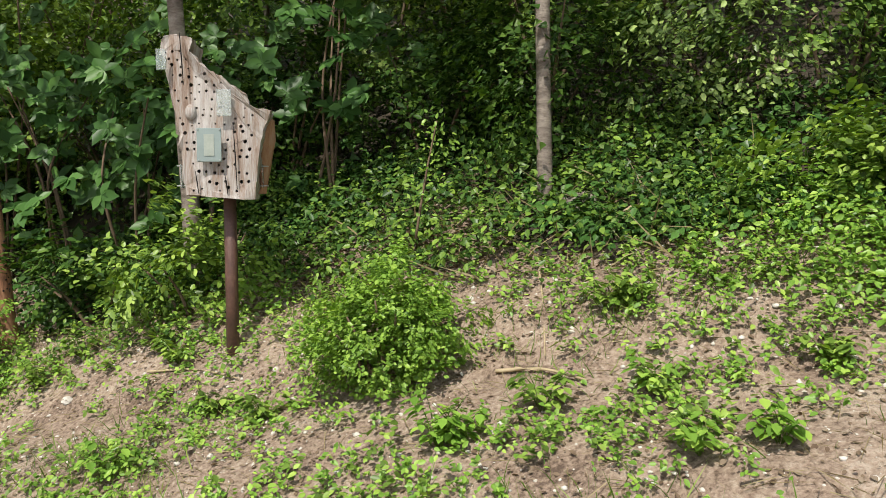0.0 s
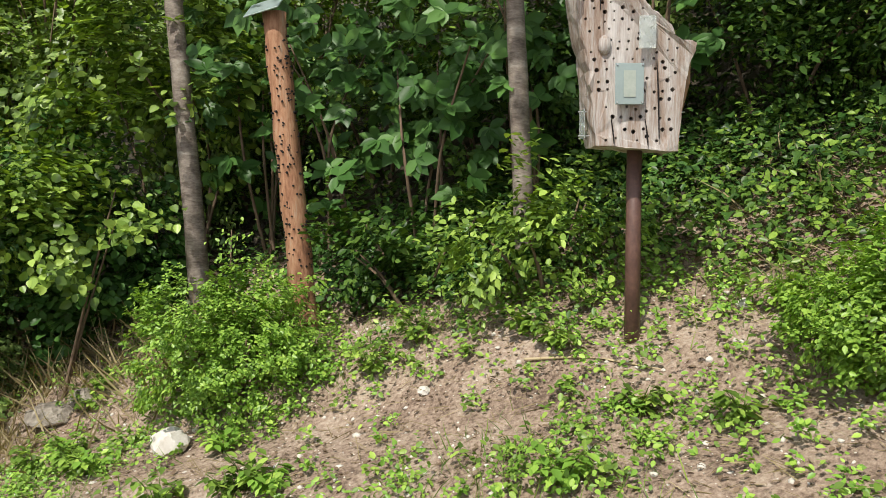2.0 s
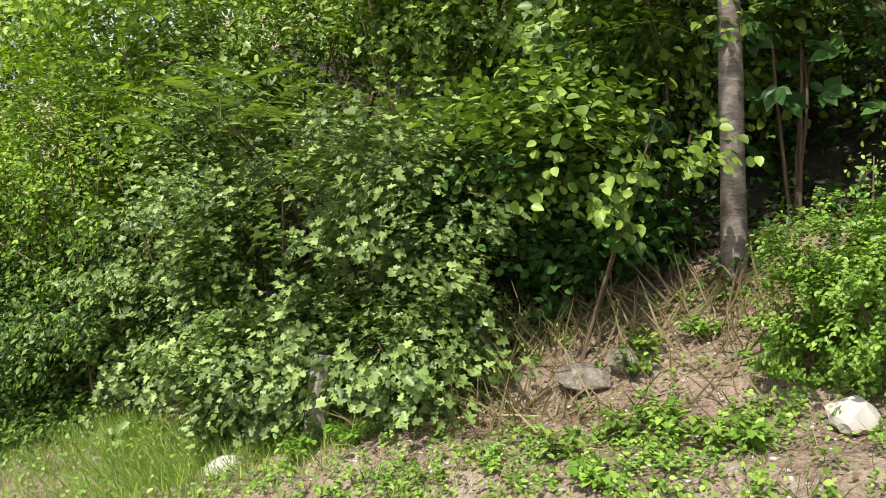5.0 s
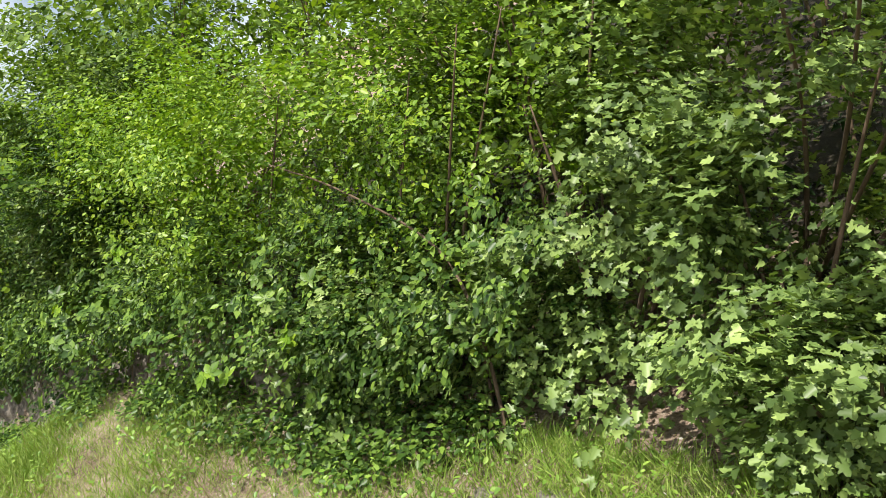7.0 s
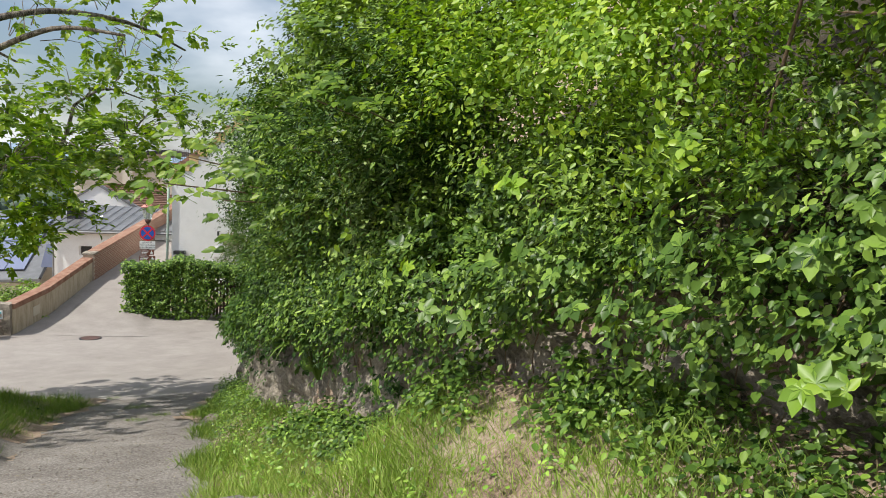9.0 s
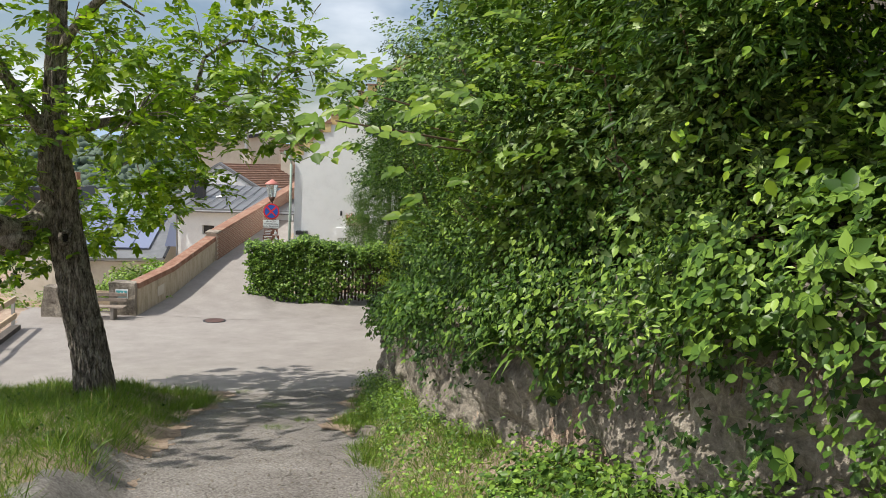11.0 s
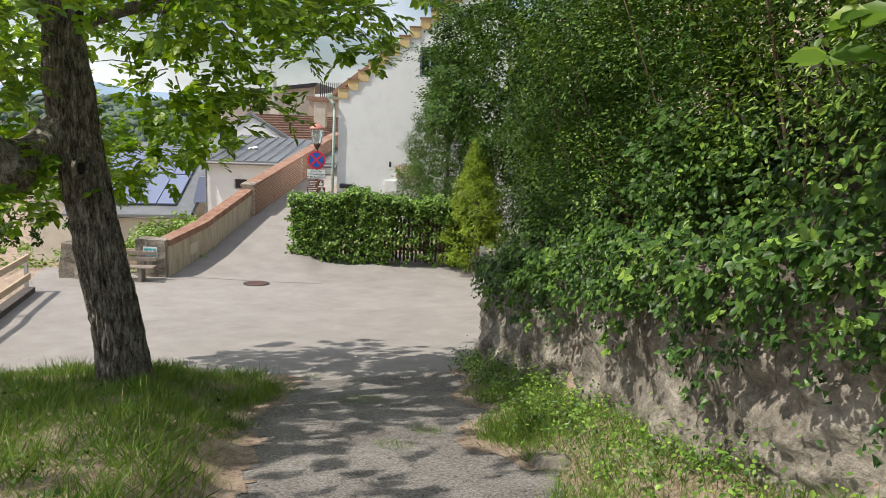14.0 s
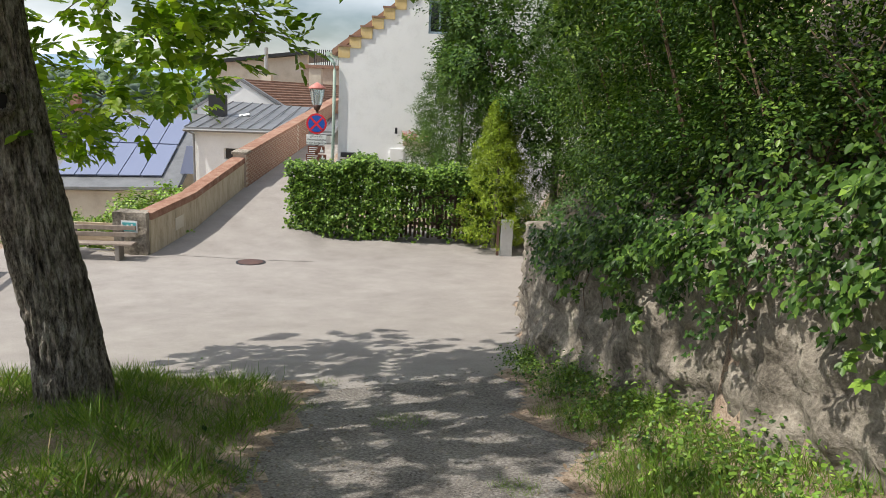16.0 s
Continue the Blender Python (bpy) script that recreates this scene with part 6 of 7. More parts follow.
# ---- gardens and hills beyond ----
def garden_bush(u, v, z, r, n, mat, shape, size, label, seed):
    g = np.random.default_rng(seed)
    base = far(u, v, z)
    t = thing("garden_shrub", base, label, "shrub", "gardens below")
    p, o = lumps(g, (0, 0, r * 0.5), (r, r, r * 0.9), n, 0.25, floor=False)
    at, nm, tp, sz = gather(g, p, o, 9, 0.3, size)
    leaves("foliage", shape, at, nm, tp, sz, mat, t)
    stem("stem", [(0, 0, -1.5), (0, 0, r * 0.5)], 0.05, 0.03, TWIG, t, 6)


garden_bush(-8.3, 21.0, -5.1, 1.0, 420, LEAF_LIME, OVATE, 0.11, "leafy vine behind the stone pier", 1)
garden_bush(-7.6, 21.6, -4.9, 0.8, 320, LEAF_PRIVET, OVATE, 0.11, "leafy vine behind the stone pier", 2)
garden_bush(-9.8, 20.6, -5.6, 1.0, 350, LEAF_LIME, OVATE, 0.10, "leafy garden shrub below the railing", 3)
garden_bush(-12, 20, -7.2, 1.7, 420, LEAF_PRIVET, OVATE, 0.12, "sunlit garden shrub below the railing", 4)
garden_bush(-15, 23, -7.6, 2.2, 520, LEAF_LIME, OVATE, 0.14, "sunlit garden shrub below the railing", 5)
garden_bush(-19, 28, -8.0, 2.6, 520, LEAF_PRIVET, OVATE, 0.16, "sunlit garden tree below the railing", 6)
garden_bush(-11, 16, -7.5, 1.6, 420, LEAF_YELLOW, OVATE, 0.12, "sunlit garden shrub below the railing", 7)
garden_bush(-14, 14, -8.5, 2.0, 420, LEAF_LIME, OVATE, 0.14, "sunlit garden shrub below the railing", 8)
garden_bush(-22, 36, -7.0, 3.2, 520, LEAF_DARK, OVATE, 0.2, "garden tree among the roofs", 9)


def forest_hill(name, label, v0, u0, u1, z_base, crest, depth, mat, bumps, seed):
    """A wooded ridge: a hill sheet covered with rounded crowns."""
    rngh = np.random.default_rng(seed)
    n, m = 90, 10
    verts = np.zeros((n, m, 3))
    for i in range(n):
        u = u0 + (u1 - u0) * i / (n - 1)
        for j in range(m):
            f = j / (m - 1)
            z = z_base + (crest(u) - z_base) * math.sin(f * math.pi / 2)
            verts[i, j] = far(u, v0 + depth * f, z)
    idx = np.arange(n * m).reshape(n, m)
    f = np.stack([idx[:-1, :-1], idx[1:, :-1], idx[1:, 1:], idx[:-1, 1:]], -1).reshape(-1, 4)
    hill = tagged(part(name, raw_mesh(name, verts.reshape(-1, 3), [f]), mat, shade=True), label, "hill", kind="structure")
    if bumps:
        ico = bmesh.new()
        bmesh.ops.create_icosphere(ico, subdivisions=1, radius=1)
        tv = np.array([v.co for v in ico.verts])
        tf = np.array([[v.index for v in fc.verts] for fc in ico.faces])
        ico.free()
        i, j, fi, fj = rngh.integers(0, n - 1, bumps), rngh.integers(0, m - 1, bumps), rngh.random((bumps, 1)), rngh.random((bumps, 1))
        size = depth * rngh.uniform(0.007, 0.018, bumps)
        p = (verts[i, j] * (1 - fi) + verts[i + 1, j] * fi) * (1 - fj) + (verts[i, j + 1] * (1 - fi) + verts[i + 1, j + 1] * fi) * fj + rngh.normal(0, depth * 0.03, (bumps, 3)) * np.array([1, 1, 0.1])
        V = p[:, None, :] + tv[None] * size[:, None, None] * rngh.uniform(0.7, 1.3, (bumps, len(tv), 1))
        F = (tf[None] + (np.arange(bumps) * len(tv))[:, None, None]).reshape(-1, 3)
        tagged(part("far_woods", raw_mesh("far_woods", V.reshape(-1, 3), [F]), mat, None), "distant dark green woodland covering the hill", "woods", kind="stuff")


# distance haze is mixed into these two base colours
WOODS = surface("haze-tinted woods", [(0.065, 0.095, 0.075), (0.09, 0.13, 0.09), (0.12, 0.165, 0.11)], 0.05, 0.4, 0.95, 0.0)
HAZE = surface("haze blue tint", [(0.20, 0.29, 0.40), (0.26, 0.35, 0.46)], 0.002, 0.01, 1.0, 0.0)
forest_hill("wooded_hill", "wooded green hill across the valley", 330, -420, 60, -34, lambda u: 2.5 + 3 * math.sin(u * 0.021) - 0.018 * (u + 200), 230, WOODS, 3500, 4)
forest_hill("far_mountains", "mountains coloured blue for haze on the horizon", 2300, -2800, 400, -40, lambda u: 66 + 22 * math.sin(u * 0.0043 + 1) + 9 * math.sin(u * 0.013), 500, HAZE, 0, 5)

# ---- growth on the ground ----
def scatter(g, n, s0, s1, q0, q1, keep=None):
    s, q = g.uniform(s0, s1, n), g.uniform(q0, q1, n)
    if keep is not None:
        k_ = keep(s, q)
        s, q = s[k_], q[k_]
    x, y = -0.786 * s + 0.618 * q, 0.618 * s + 0.786 * q
    return s, q, np.stack([x, y, ground_z(x, y)], 1)


def sward(name, label, p, g, height, mat, lean=0.45, kind="stuff"):
    n = len(p)
    tip = np.stack([g.normal(0, lean, n), g.normal(0, lean, n), np.ones(n)], 1)
    nm = unit(np.stack([g.normal(0, 1, n), g.normal(0, 1, n), np.full(n, 0.15)], 1))
    nm = unit(nm - unit(tip) * np.sum(nm * unit(tip), 1, keepdims=True))
    ob = leaves(name, BLADE, p - np.array([0, 0, 0.02]), nm, unit(tip), height * g.uniform(0.45, 1.2, n), mat)
    return tagged(ob, label, "grass", kind=kind)


g = np.random.default_rng(60)
patchy = lambda s, q, k_, t: wave(s, q, k_, 3) + g.normal(0, 0.35, len(s)) > t
wall_at = lambda s: np.interp(s, WALL_S, WALL_Q)
# the verge between path and wall
s, q, p = scatter(g, 230000, 2.6, 23.5, 0.7, 4.6, lambda s, q: (q < wall_at(s) - 0.32 * smooth(4.6, 5.6, s) * smooth(12.5, 10.5, s) + g.normal(0, 0.07, len(s))) & (q > path_right(s) - 0.06 + g.normal(0, 0.05, len(s))) & (q < np.minimum(wall_at(s) + np.where(s < 7, 0.6, 0.05), path_right(s) + 3.0)) & (wave(s, q, 1.9, 1) + g.normal(0, 0.4, len(s)) > -0.65 - 0.35 * smooth(8, 10, s) + 0.5 * smooth(5.5, 3.2, s)))
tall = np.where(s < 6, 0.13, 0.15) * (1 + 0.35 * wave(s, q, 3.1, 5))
# blades up to about 12.5 along get the paler, sunlit colour
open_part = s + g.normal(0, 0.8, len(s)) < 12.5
sward("verge_grass", "meadow grass on the verge, paled for sunlight", p[open_part], g, tall[open_part], SUNNY_MEADOW, 0.65)
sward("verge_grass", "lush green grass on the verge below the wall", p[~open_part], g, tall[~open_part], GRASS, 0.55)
s, q, p = scatter(g, 5000, 3.0, 13, 0.9, 3.0, lambda s, q: (q > path_right(s)) & (q < wall_at(s)) & patchy(s, q, 2.3, 0.25))
sward("dry_grass", "dry straw-coloured grass among the green", p, g, 0.16, STRAW)
s, q, p = scatter(g, 60000, 2.4, 12, 1.6, 4.0, lambda s, q: (q < wall_at(s) - 0.45 * smooth(4.6, 5.6, s)) & (wave(s, q, 2.4, 7) + g.normal(0, 0.4, len(s)) > -0.35 + 0.5 * smooth(4, 2.4, s)))
sward("verge_grass", "fresh short grass below the shrubs", p, g, 0.13 * (1 + 0.4 * wave(s, q, 3.1, 5)), SUNNY_MEADOW, 0.6)
s, q, p = scatter(g, 4200, 3.4, 5.0, 2.6, 3.2, lambda s, q: patchy(s, q, 2.6, -0.4))
sward("tall_grass", "tall lush grass in front of the field maples", p, g, 0.17, SUNNY_MEADOW, 0.9)
# the mound round the walnut
s, q, p = scatter(g, 70000, 12.5, 23.4, -4.6, 1.2, lambda s, q: (q < path_left(s) + 0.05 + g.normal(0, 0.06, len(s))) & (s < 23.2 + g.normal(0, 0.1, len(s))))
sward("mound_grass", "long green grass under the walnut tree", p, g, 0.19 * (1 + 0.4 * wave(s, q, 4.2, 8)), GRASS, 0.75)
s, q, p = scatter(g, 800, 14, 23.2, -5, 0.6, lambda s, q: (q < path_left(s)) & patchy(s, q, 2.0, 0.3))
sward("seeding_grass", "tall seeding grass stalks on the mound", p, g, 0.30, STRAW, 0.35)
# tufts along the middle of the path
for (s0, q0, r, n) in ((20.3, 1.62, 0.26, 420), (17.7, 1.32, 0.2, 260), (18.1, 1.75, 0.16, 200), (22.3, 1.35, 0.15, 160), (21.3, 0.9, 0.2, 200)):
    aa, rr = g.uniform(0, 6.28, n), r * np.sqrt(g.uniform(0, 1, n))
    ss, qq = s0 + np.cos(aa) * rr * 1.2, q0 + np.sin(aa) * rr
    x, y = -0.786 * ss + 0.618 * qq, 0.618 * ss + 0.786 * qq
    ob = sward("grass_tuft", "small grass tuft growing out of the worn path", np.stack([x, y, ground_z(x, y) + 0.015], 1), g, 0.09, GRASS, 0.8, "")
    tagged(ob, group="tufts on the path")

# low plants on the bank and the verge
def weeds(name, label, s0, s1, q0, q1, n, per, size, spread, shape, mat, keep=None, rise=0.10):
    s, q, c = scatter(g, n, s0, s1, q0, q1, keep)
    n = len(s)
    scale_ = g.uniform(0.5, 1.5, (n, 1, 1))
    off = g.normal(0, spread, (n, per, 3)) * scale_ * np.array([1, 1, 0.3])
    d = np.linalg.norm(off[:, :, :2], axis=2, keepdims=True)
    hgt = rise * scale_ * np.exp(-(d / (spread * 1.6)) ** 2) * g.uniform(0.3, 1.3, (n, per, 1))
    at = c[:, None, :] + off * np.array([1, 1, 0]) + np.concatenate([np.zeros((n, per, 2)), hgt + 0.012], 2)
    nm = unit((off * 2.5 + np.array([-0.1, -0.2, 0.75]) + g.normal(0, 0.3, off.shape)).reshape(-1, 3))
    tp = (off * 6 + g.normal(0, 0.5, off.shape) + np.array([0, 0, -0.1])).reshape(-1, 3)
    ob = leaves(name, shape, at.reshape(-1, 3), nm, tp, size * g.uniform(0.55, 1.3, n * per), mat)
    return tagged(ob, label, "weeds", kind="stuff")


clump = lambda s, q: wave(s, q, 2.6, 6) + g.normal(0, 0.45, len(s)) > 0.0
weeds("bank_weeds", "small bright green weeds scattered over bare soil", -7, 3.2, 1.8, 4.25, 3200, 22, 0.027, 0.028, OVATE, LEAF_HERB, clump, 0.085)
weeds("bank_weeds", "darker broad-leaved weeds scattered over bare soil", -7, 3.2, 1.8, 4.4, 1400, 16, 0.034, 0.03, OVATE, LEAF_LIME, clump, 0.09)
# both patches use the darker creeper green to put in the slope's shade
weeds("bramble_plants", "leafy green seedlings along the foot of the thicket", -7, 2.2, 3.9, 5.1, 520, 18, 0.038, 0.045, OVATE, LEAF_CREEPER, lambda s, q: wave(s, q, 1.8, 2) + g.normal(0, 0.3, len(s)) > 0.0, 0.16)
weeds("bramble_plants", "low brambles and seedlings coloured dark for the shaded slope", -4.6, -0.6, 4.25, 5.5, 800, 16, 0.045, 0.07, OVATE, LEAF_CREEPER, None, 0.24)
weeds("wall_foot_plants", "leafy plants growing along the foot of the wall", 13, 23, 1.6, 4.6, 900, 16, 0.04, 0.08, OVATE, LEAF_CREEPER, lambda s, q: (q > wall_at(s) - 0.55) & (q < wall_at(s) - 0.05), 0.26)
weeds("nettle_patch", "bright green leafy patch on the bank", -6.6, -4.3, 3.85, 4.6, 260, 22, 0.034, 0.045, OVATE, LEAF_HERB, None, 0.22)
weeds("ground_ivy", "dark ivy covering the shaded slope", -12, 5, 4.6, 9.5, 1200, 12, 0.065, 0.12, IVY, LEAF_IVY, None, 0.14)
weeds("ground_ivy", "dark ivy covering the slope behind the wall", 4.8, 30, 2.6, 8.5, 2000, 11, 0.06, 0.12, IVY, LEAF_IVY, lambda s, q: (q > wall_at(s) + 0.15) & (q < wall_at(s) + 2.6), 0.16)
weeds("verge_herbs", "mixed broad-leaved herbs in the verge grass", 2.6, 23, 1.2, 4.2, 1300, 12, 0.036, 0.06, OVATE, LEAF_HERB, lambda s, q: (q > path_right(s) + 0.15) & (q < wall_at(s) + 0.1), 0.16)
weeds("wall_foot_plants", "dark brambles and creeper at the foot of the low wall", 5.0, 12.5, 1.6, 3.6, 2600, 14, 0.05, 0.08, OVATE, LEAF_CREEPER, lambda s, q: (q > wall_at(s) - 0.6) & (q < wall_at(s) + 0.1) & (wave(s, q, 3.0, 4) > -0.5), 0.2)
# herbs here take the darker creeper green to carry the shade
weeds("verge_herbs", "leafy green herbs filling the verge below the wall", 13.5, 22.5, 1.4, 4.2, 620, 11, 0.036, 0.06, OVATE, LEAF_CREEPER, lambda s, q: (q > path_right(s) + 0.05) & (q < wall_at(s) - 0.05), 0.2)
weeds("nettle_patch", "bright green leafy patch on the bank", -6.8, -4.7, 3.3, 4.5, 260, 22, 0.04, 0.05, OVATE, LEAF_HERB, lambda s, q: wave(s, q, 2.2, 1) > -0.3, 0.2)
weeds("slope_seedlings", "leafy seedlings and ivy on the upper slope", -6.5, 1.0, 4.3, 5.6, 1500, 13, 0.055, 0.08, OVATE, LEAF_BIG, lambda s, q: wave(s, q, 1.7, 5) + g.normal(0, 0.3, len(s)) > -0.05, 0.14)
weeds("mound_herbs", "broad-leaved herbs in the long grass", 12, 23, -4.5, 0.6, 90, 9, 0.035, 0.06, ROUND, LEAF_DARK, lambda s, q: q < path_left(s) - 0.1, 0.16)
s, q, p = scatter(g, 24000, -7, 3.6, 1.8, 4.2, lambda s, q: wave(s, q, 3.3, 9) + g.normal(0, 0.3, len(s)) > 0.45)
sward("bank_grass", "thin grass tufts on the bare bank", p, g, 0.13, GRASS, 0.6)
s, q, p = scatter(g, 2600, 0.4, 3.3, 3.2, 4.3, lambda s, q: patchy(s, q, 2.2, -0.1))
sward("dry_grass", "dry hanging grass under the shrubs", p, g, 0.34, STRAW, 0.9)
s, q, p = scatter(g, 5000, -6, 1.5, 4.2, 5.4)
tagged(leaves("slope_litter", OVATE, p + np.array([0, 0, 0.02]), unit(np.stack([g.normal(0, 0.5, len(s)), g.normal(0, 0.5, len(s)), np.ones(len(s))], 1)), g.normal(0, 1, (len(s), 3)), g.uniform(0.02, 0.06, len(s)), DEAD), "brown dead leaves under the trees", "leaf litter", kind="stuff")
s, q, p = scatter(g, 450, -4.6, -2.4, 4.1, 5.2)
sward("dry_grass", "dry fallen stalks under the trees", p, g, 0.3, STRAW, 1.6)


def leafy_plant(s, q, seed, tall, mat):
    gg = np.random.default_rng(seed)
    base = sit(s, q)
    t = thing("leafy_plant", base, "small leafy green plant on the bare bank", "plant", "leafy plants on the bank")
    P, N_, T, S_ = [], [], [], []
    for k_ in range(7):
        an = gg.uniform(0, 6.28)
        tip_ = Vector((math.cos(an) * 0.1, math.sin(an) * 0.1, tall * gg.uniform(0.6, 1.1)))
        stem("stalk", [(0, 0, -0.02), tip_ * 0.55 + Vector((0, 0, 0.02)), tip_], 0.003, 0.0015, LEAF_LIME, t, 4, 0, 2)
        for m_ in range(11):
            f_ = 0.25 + 0.75 * (m_ + 0.5) / 11
            c_ = tip_ * f_
            dr = Vector(gg.normal(0, 1, 3))
            dr.z = 0.15
            dr.normalize()
            P.append(tuple(c_ + dr * 0.012))
            N_.append((dr.x * 0.35, dr.y * 0.35, 1.0))
            T.append(tuple(dr))
            S_.append(gg.uniform(0.035, 0.065))
    leaves("foliage", OVATE, np.array(P), unit(np.array(N_)), np.array(T), S_, mat, t)


gp = random.Random(12)
for k_ in range(44):
    at_s, at_q = gp.uniform(-5.6, 3.0), gp.choice((2.95, 3.1, 3.3, 3.45, 3.7, 3.9)) + gp.uniform(-0.12, 0.12)
    if abs(at_s - 0.1) < 0.3 and at_q < 3.5:
        at_s += 0.7
    leafy_plant(at_s, at_q, k_, gp.uniform(0.09, 0.2), gp.choice((LEAF_HERB, LEAF_LIME)))
# dead leaves, twigs and pebbles
s, q, p = scatter(g, 30000, -8, 5.0, 1.8, 6.2)
tagged(leaves("leaf_litter", OVATE, p + np.array([0, 0, 0.006]), unit(np.stack([g.normal(0, 0.4, len(s)), g.normal(0, 0.4, len(s)), np.ones(len(s))], 1)), g.normal(0, 1, (len(s), 3)), g.uniform(0.01, 0.034, len(s)), DEAD), "brown dead leaves lying on the bank", "leaf litter", kind="stuff")
s, q, p = scatter(g, 11000, -8, 4.0, 2.0, 5.4)
tp = np.stack([g.normal(0, 1, len(s)), g.normal(0, 1, len(s)), g.normal(0, 0.12, len(s))], 1)
tagged(leaves("dry_stalks", (np.array([(-0.012, 0, 0), (0.012, 0, 0), (0.008, 1, 0), (-0.008, 1, 0), (0, 0.5, 0.02)]), np.array([[0, 1, 2, 3]]), np.array([[0, 4, 2]])), p + np.array([0, 0, 0.012]), unit(np.stack([g.normal(0, 0.2, len(s)), g.normal(0, 0.2, len(s)), np.ones(len(s))], 1)), tp, g.uniform(0.03, 0.17, len(s)), STRAW), "dry stalks and twigs strewn on the soil", "twigs", kind="stuff")


def pebbles(name, label, p, sizes, mat):
    ico = bmesh.new()
    bmesh.ops.create_icosphere(ico, subdivisions=1, radius=1)
    tv = np.array([v.co for v in ico.verts])
    tf = np.array([[v.index for v in fc.verts] for fc in ico.faces])
    ico.free()
    n = len(p)
    w = g.uniform(0.6, 1.25, (n, len(tv), 1)) * g.uniform(0.6, 1.2, (n, 1, 3)) * np.array([1, 1, 0.65])
    V = p[:, None, :] + tv[None] * w * sizes[:, None, None]
    F = (tf[None] + (np.arange(n) * len(tv))[:, None, None]).reshape(-1, 3)
    return tagged(part(name, raw_mesh(name, V.reshape(-1, 3), [F]), mat), label, "pebbles", kind="stuff")


s, q, p = scatter(g, 8000, -7.5, 6.5, 1.8, 4.4)
pebbles("pebbles", "pale limestone pebbles scattered on the soil", p, 0.004 + 0.016 * g.random(len(s)) ** 4, STONE)
s, q, p = scatter(g, 6000, 12, 22.5, -0.6, 3.2, lambda s, q: (q > path_left(s) - 0.1) & (q < path_right(s) + 0.1))
pebbles("path_gravel", "loose grey gravel on the worn path", p + np.array([0, 0, 0.012]), 0.005 + 0.014 * g.random(len(s)) ** 3, ROCK)
s, q, p = scatter(g, 8000, 13, 22.5, -0.6, 3.2, lambda s, q: (q > path_left(s) - 0.1) & (q < path_right(s) + 0.1))
pebbles("path_gravel", "pale loose gravel on the worn path", p + np.array([0, 0, 0.012]), 0.005 + 0.012 * g.random(len(s)) ** 2, GRAVEL)


def stone(at, r, label, mat=STONE, flat=0.75, seed=0, group=""):
    bm = bmesh.new()
    bmesh.ops.create_icosphere(bm, subdivisions=3, radius=r)
    for v in bm.verts:
        d = noise.fractal(v.co * (2.2 / r) + Vector((seed, 0, 0)), 1, 2, 4)
        v.co *= 1 + 0.22 * d
        v.co.z *= flat
        for ax in (Vector((0.6, -0.5, 0.6)), Vector((-0.7, -0.4, 0.5)), Vector((0.1, 0.7, 0.6)), Vector((-0.1, -0.9, 0.1))):
            ax = ax.normalized()
            e = v.co.dot(ax) - r * 0.72
            if e > 0:
                v.co -= ax * e
    ob = part("stone", bm, mat)
    ob.location = at
    return tagged(ob, label, "stone", group)


stone(sit(0.13, 3.33, 0.055), 0.095, "pale cream limestone block lying on soil", seed=1)
stone(sit(-2.49, 4.0, 0.01), 0.035, "small pale stone on the bank", seed=2, group="small stones")
stone(sit(-1.15, 3.62, 0.01), 0.03, "small pale stone on the bank", seed=3, group="small stones")
stone(sit(1.43, 3.66, 0.05), 0.15, "flat grey slab leaning on the bank", ROCK, 0.45, 4)
stone(sit(1.25, 3.75, 0.05), 0.09, "pale grey stone beside a slab", ROCK, 0.7, 5)
stone(sit(3.28, 2.86, 0.0), 0.13, "half-buried tan stone in the verge grass", STONE, 0.5, 11)
stone(sit(4.5, 2.8, -0.02), 0.11, "half-buried stone in the verge", ROCK, 0.45, 6)
stone(sit(4.9, 2.75, -0.015), 0.07, "half-buried stone in the verge", ROCK, 0.5, 7)
stone(sit(16.44, 2.25, -0.06), 0.24, "rounded limestone boulder at the path's edge", ROCK, 0.55, 8)
stone(sit(-3.7, 4.7, 0.03), 0.14, "grey stone among twigs on the slope", ROCK, 0.6, 9)


def branch(a, b, r, label, mat=DRY, sag=0.02):
    t = thing("fallen_branch", a, label, "branch")
    m_ = (b - a) * 0.5 + Vector((0.02, 0.03, sag))
    stem("wood", [(0, 0, 0), m_, b - a], r, r * 0.5, mat, t, 7, 0.08, 5)


branch(sit(0.85, 4.35, 0.04), sit(0.45, 3.9, 0.04), 0.022, "pale fallen branch on the bank")
branch(sit(2.2, 3.25, 0.02), sit(1.5, 3.35, 0.05), 0.010, "thin dry stick on the soil")
branch(sit(-3.55, 3.55, 0.02), sit(-3.95, 3.45, 0.02), 0.009, "thin dry stick on the soil")
branch(sit(-3.6, 4.15, 0.03), sit(-3.75, 3.6, 0.02), 0.006, "thin dry stalk on the soil")
branch(sit(-1.6, 3.72, 0.02), sit(-2.2, 3.66, 0.02), 0.007, "thin dry stick on the soil")
branch(sit(-4.0, 4.5, 0.1), sit(-3.85, 4.3, 0.05), 0.012, "cut grey stick on the slope")

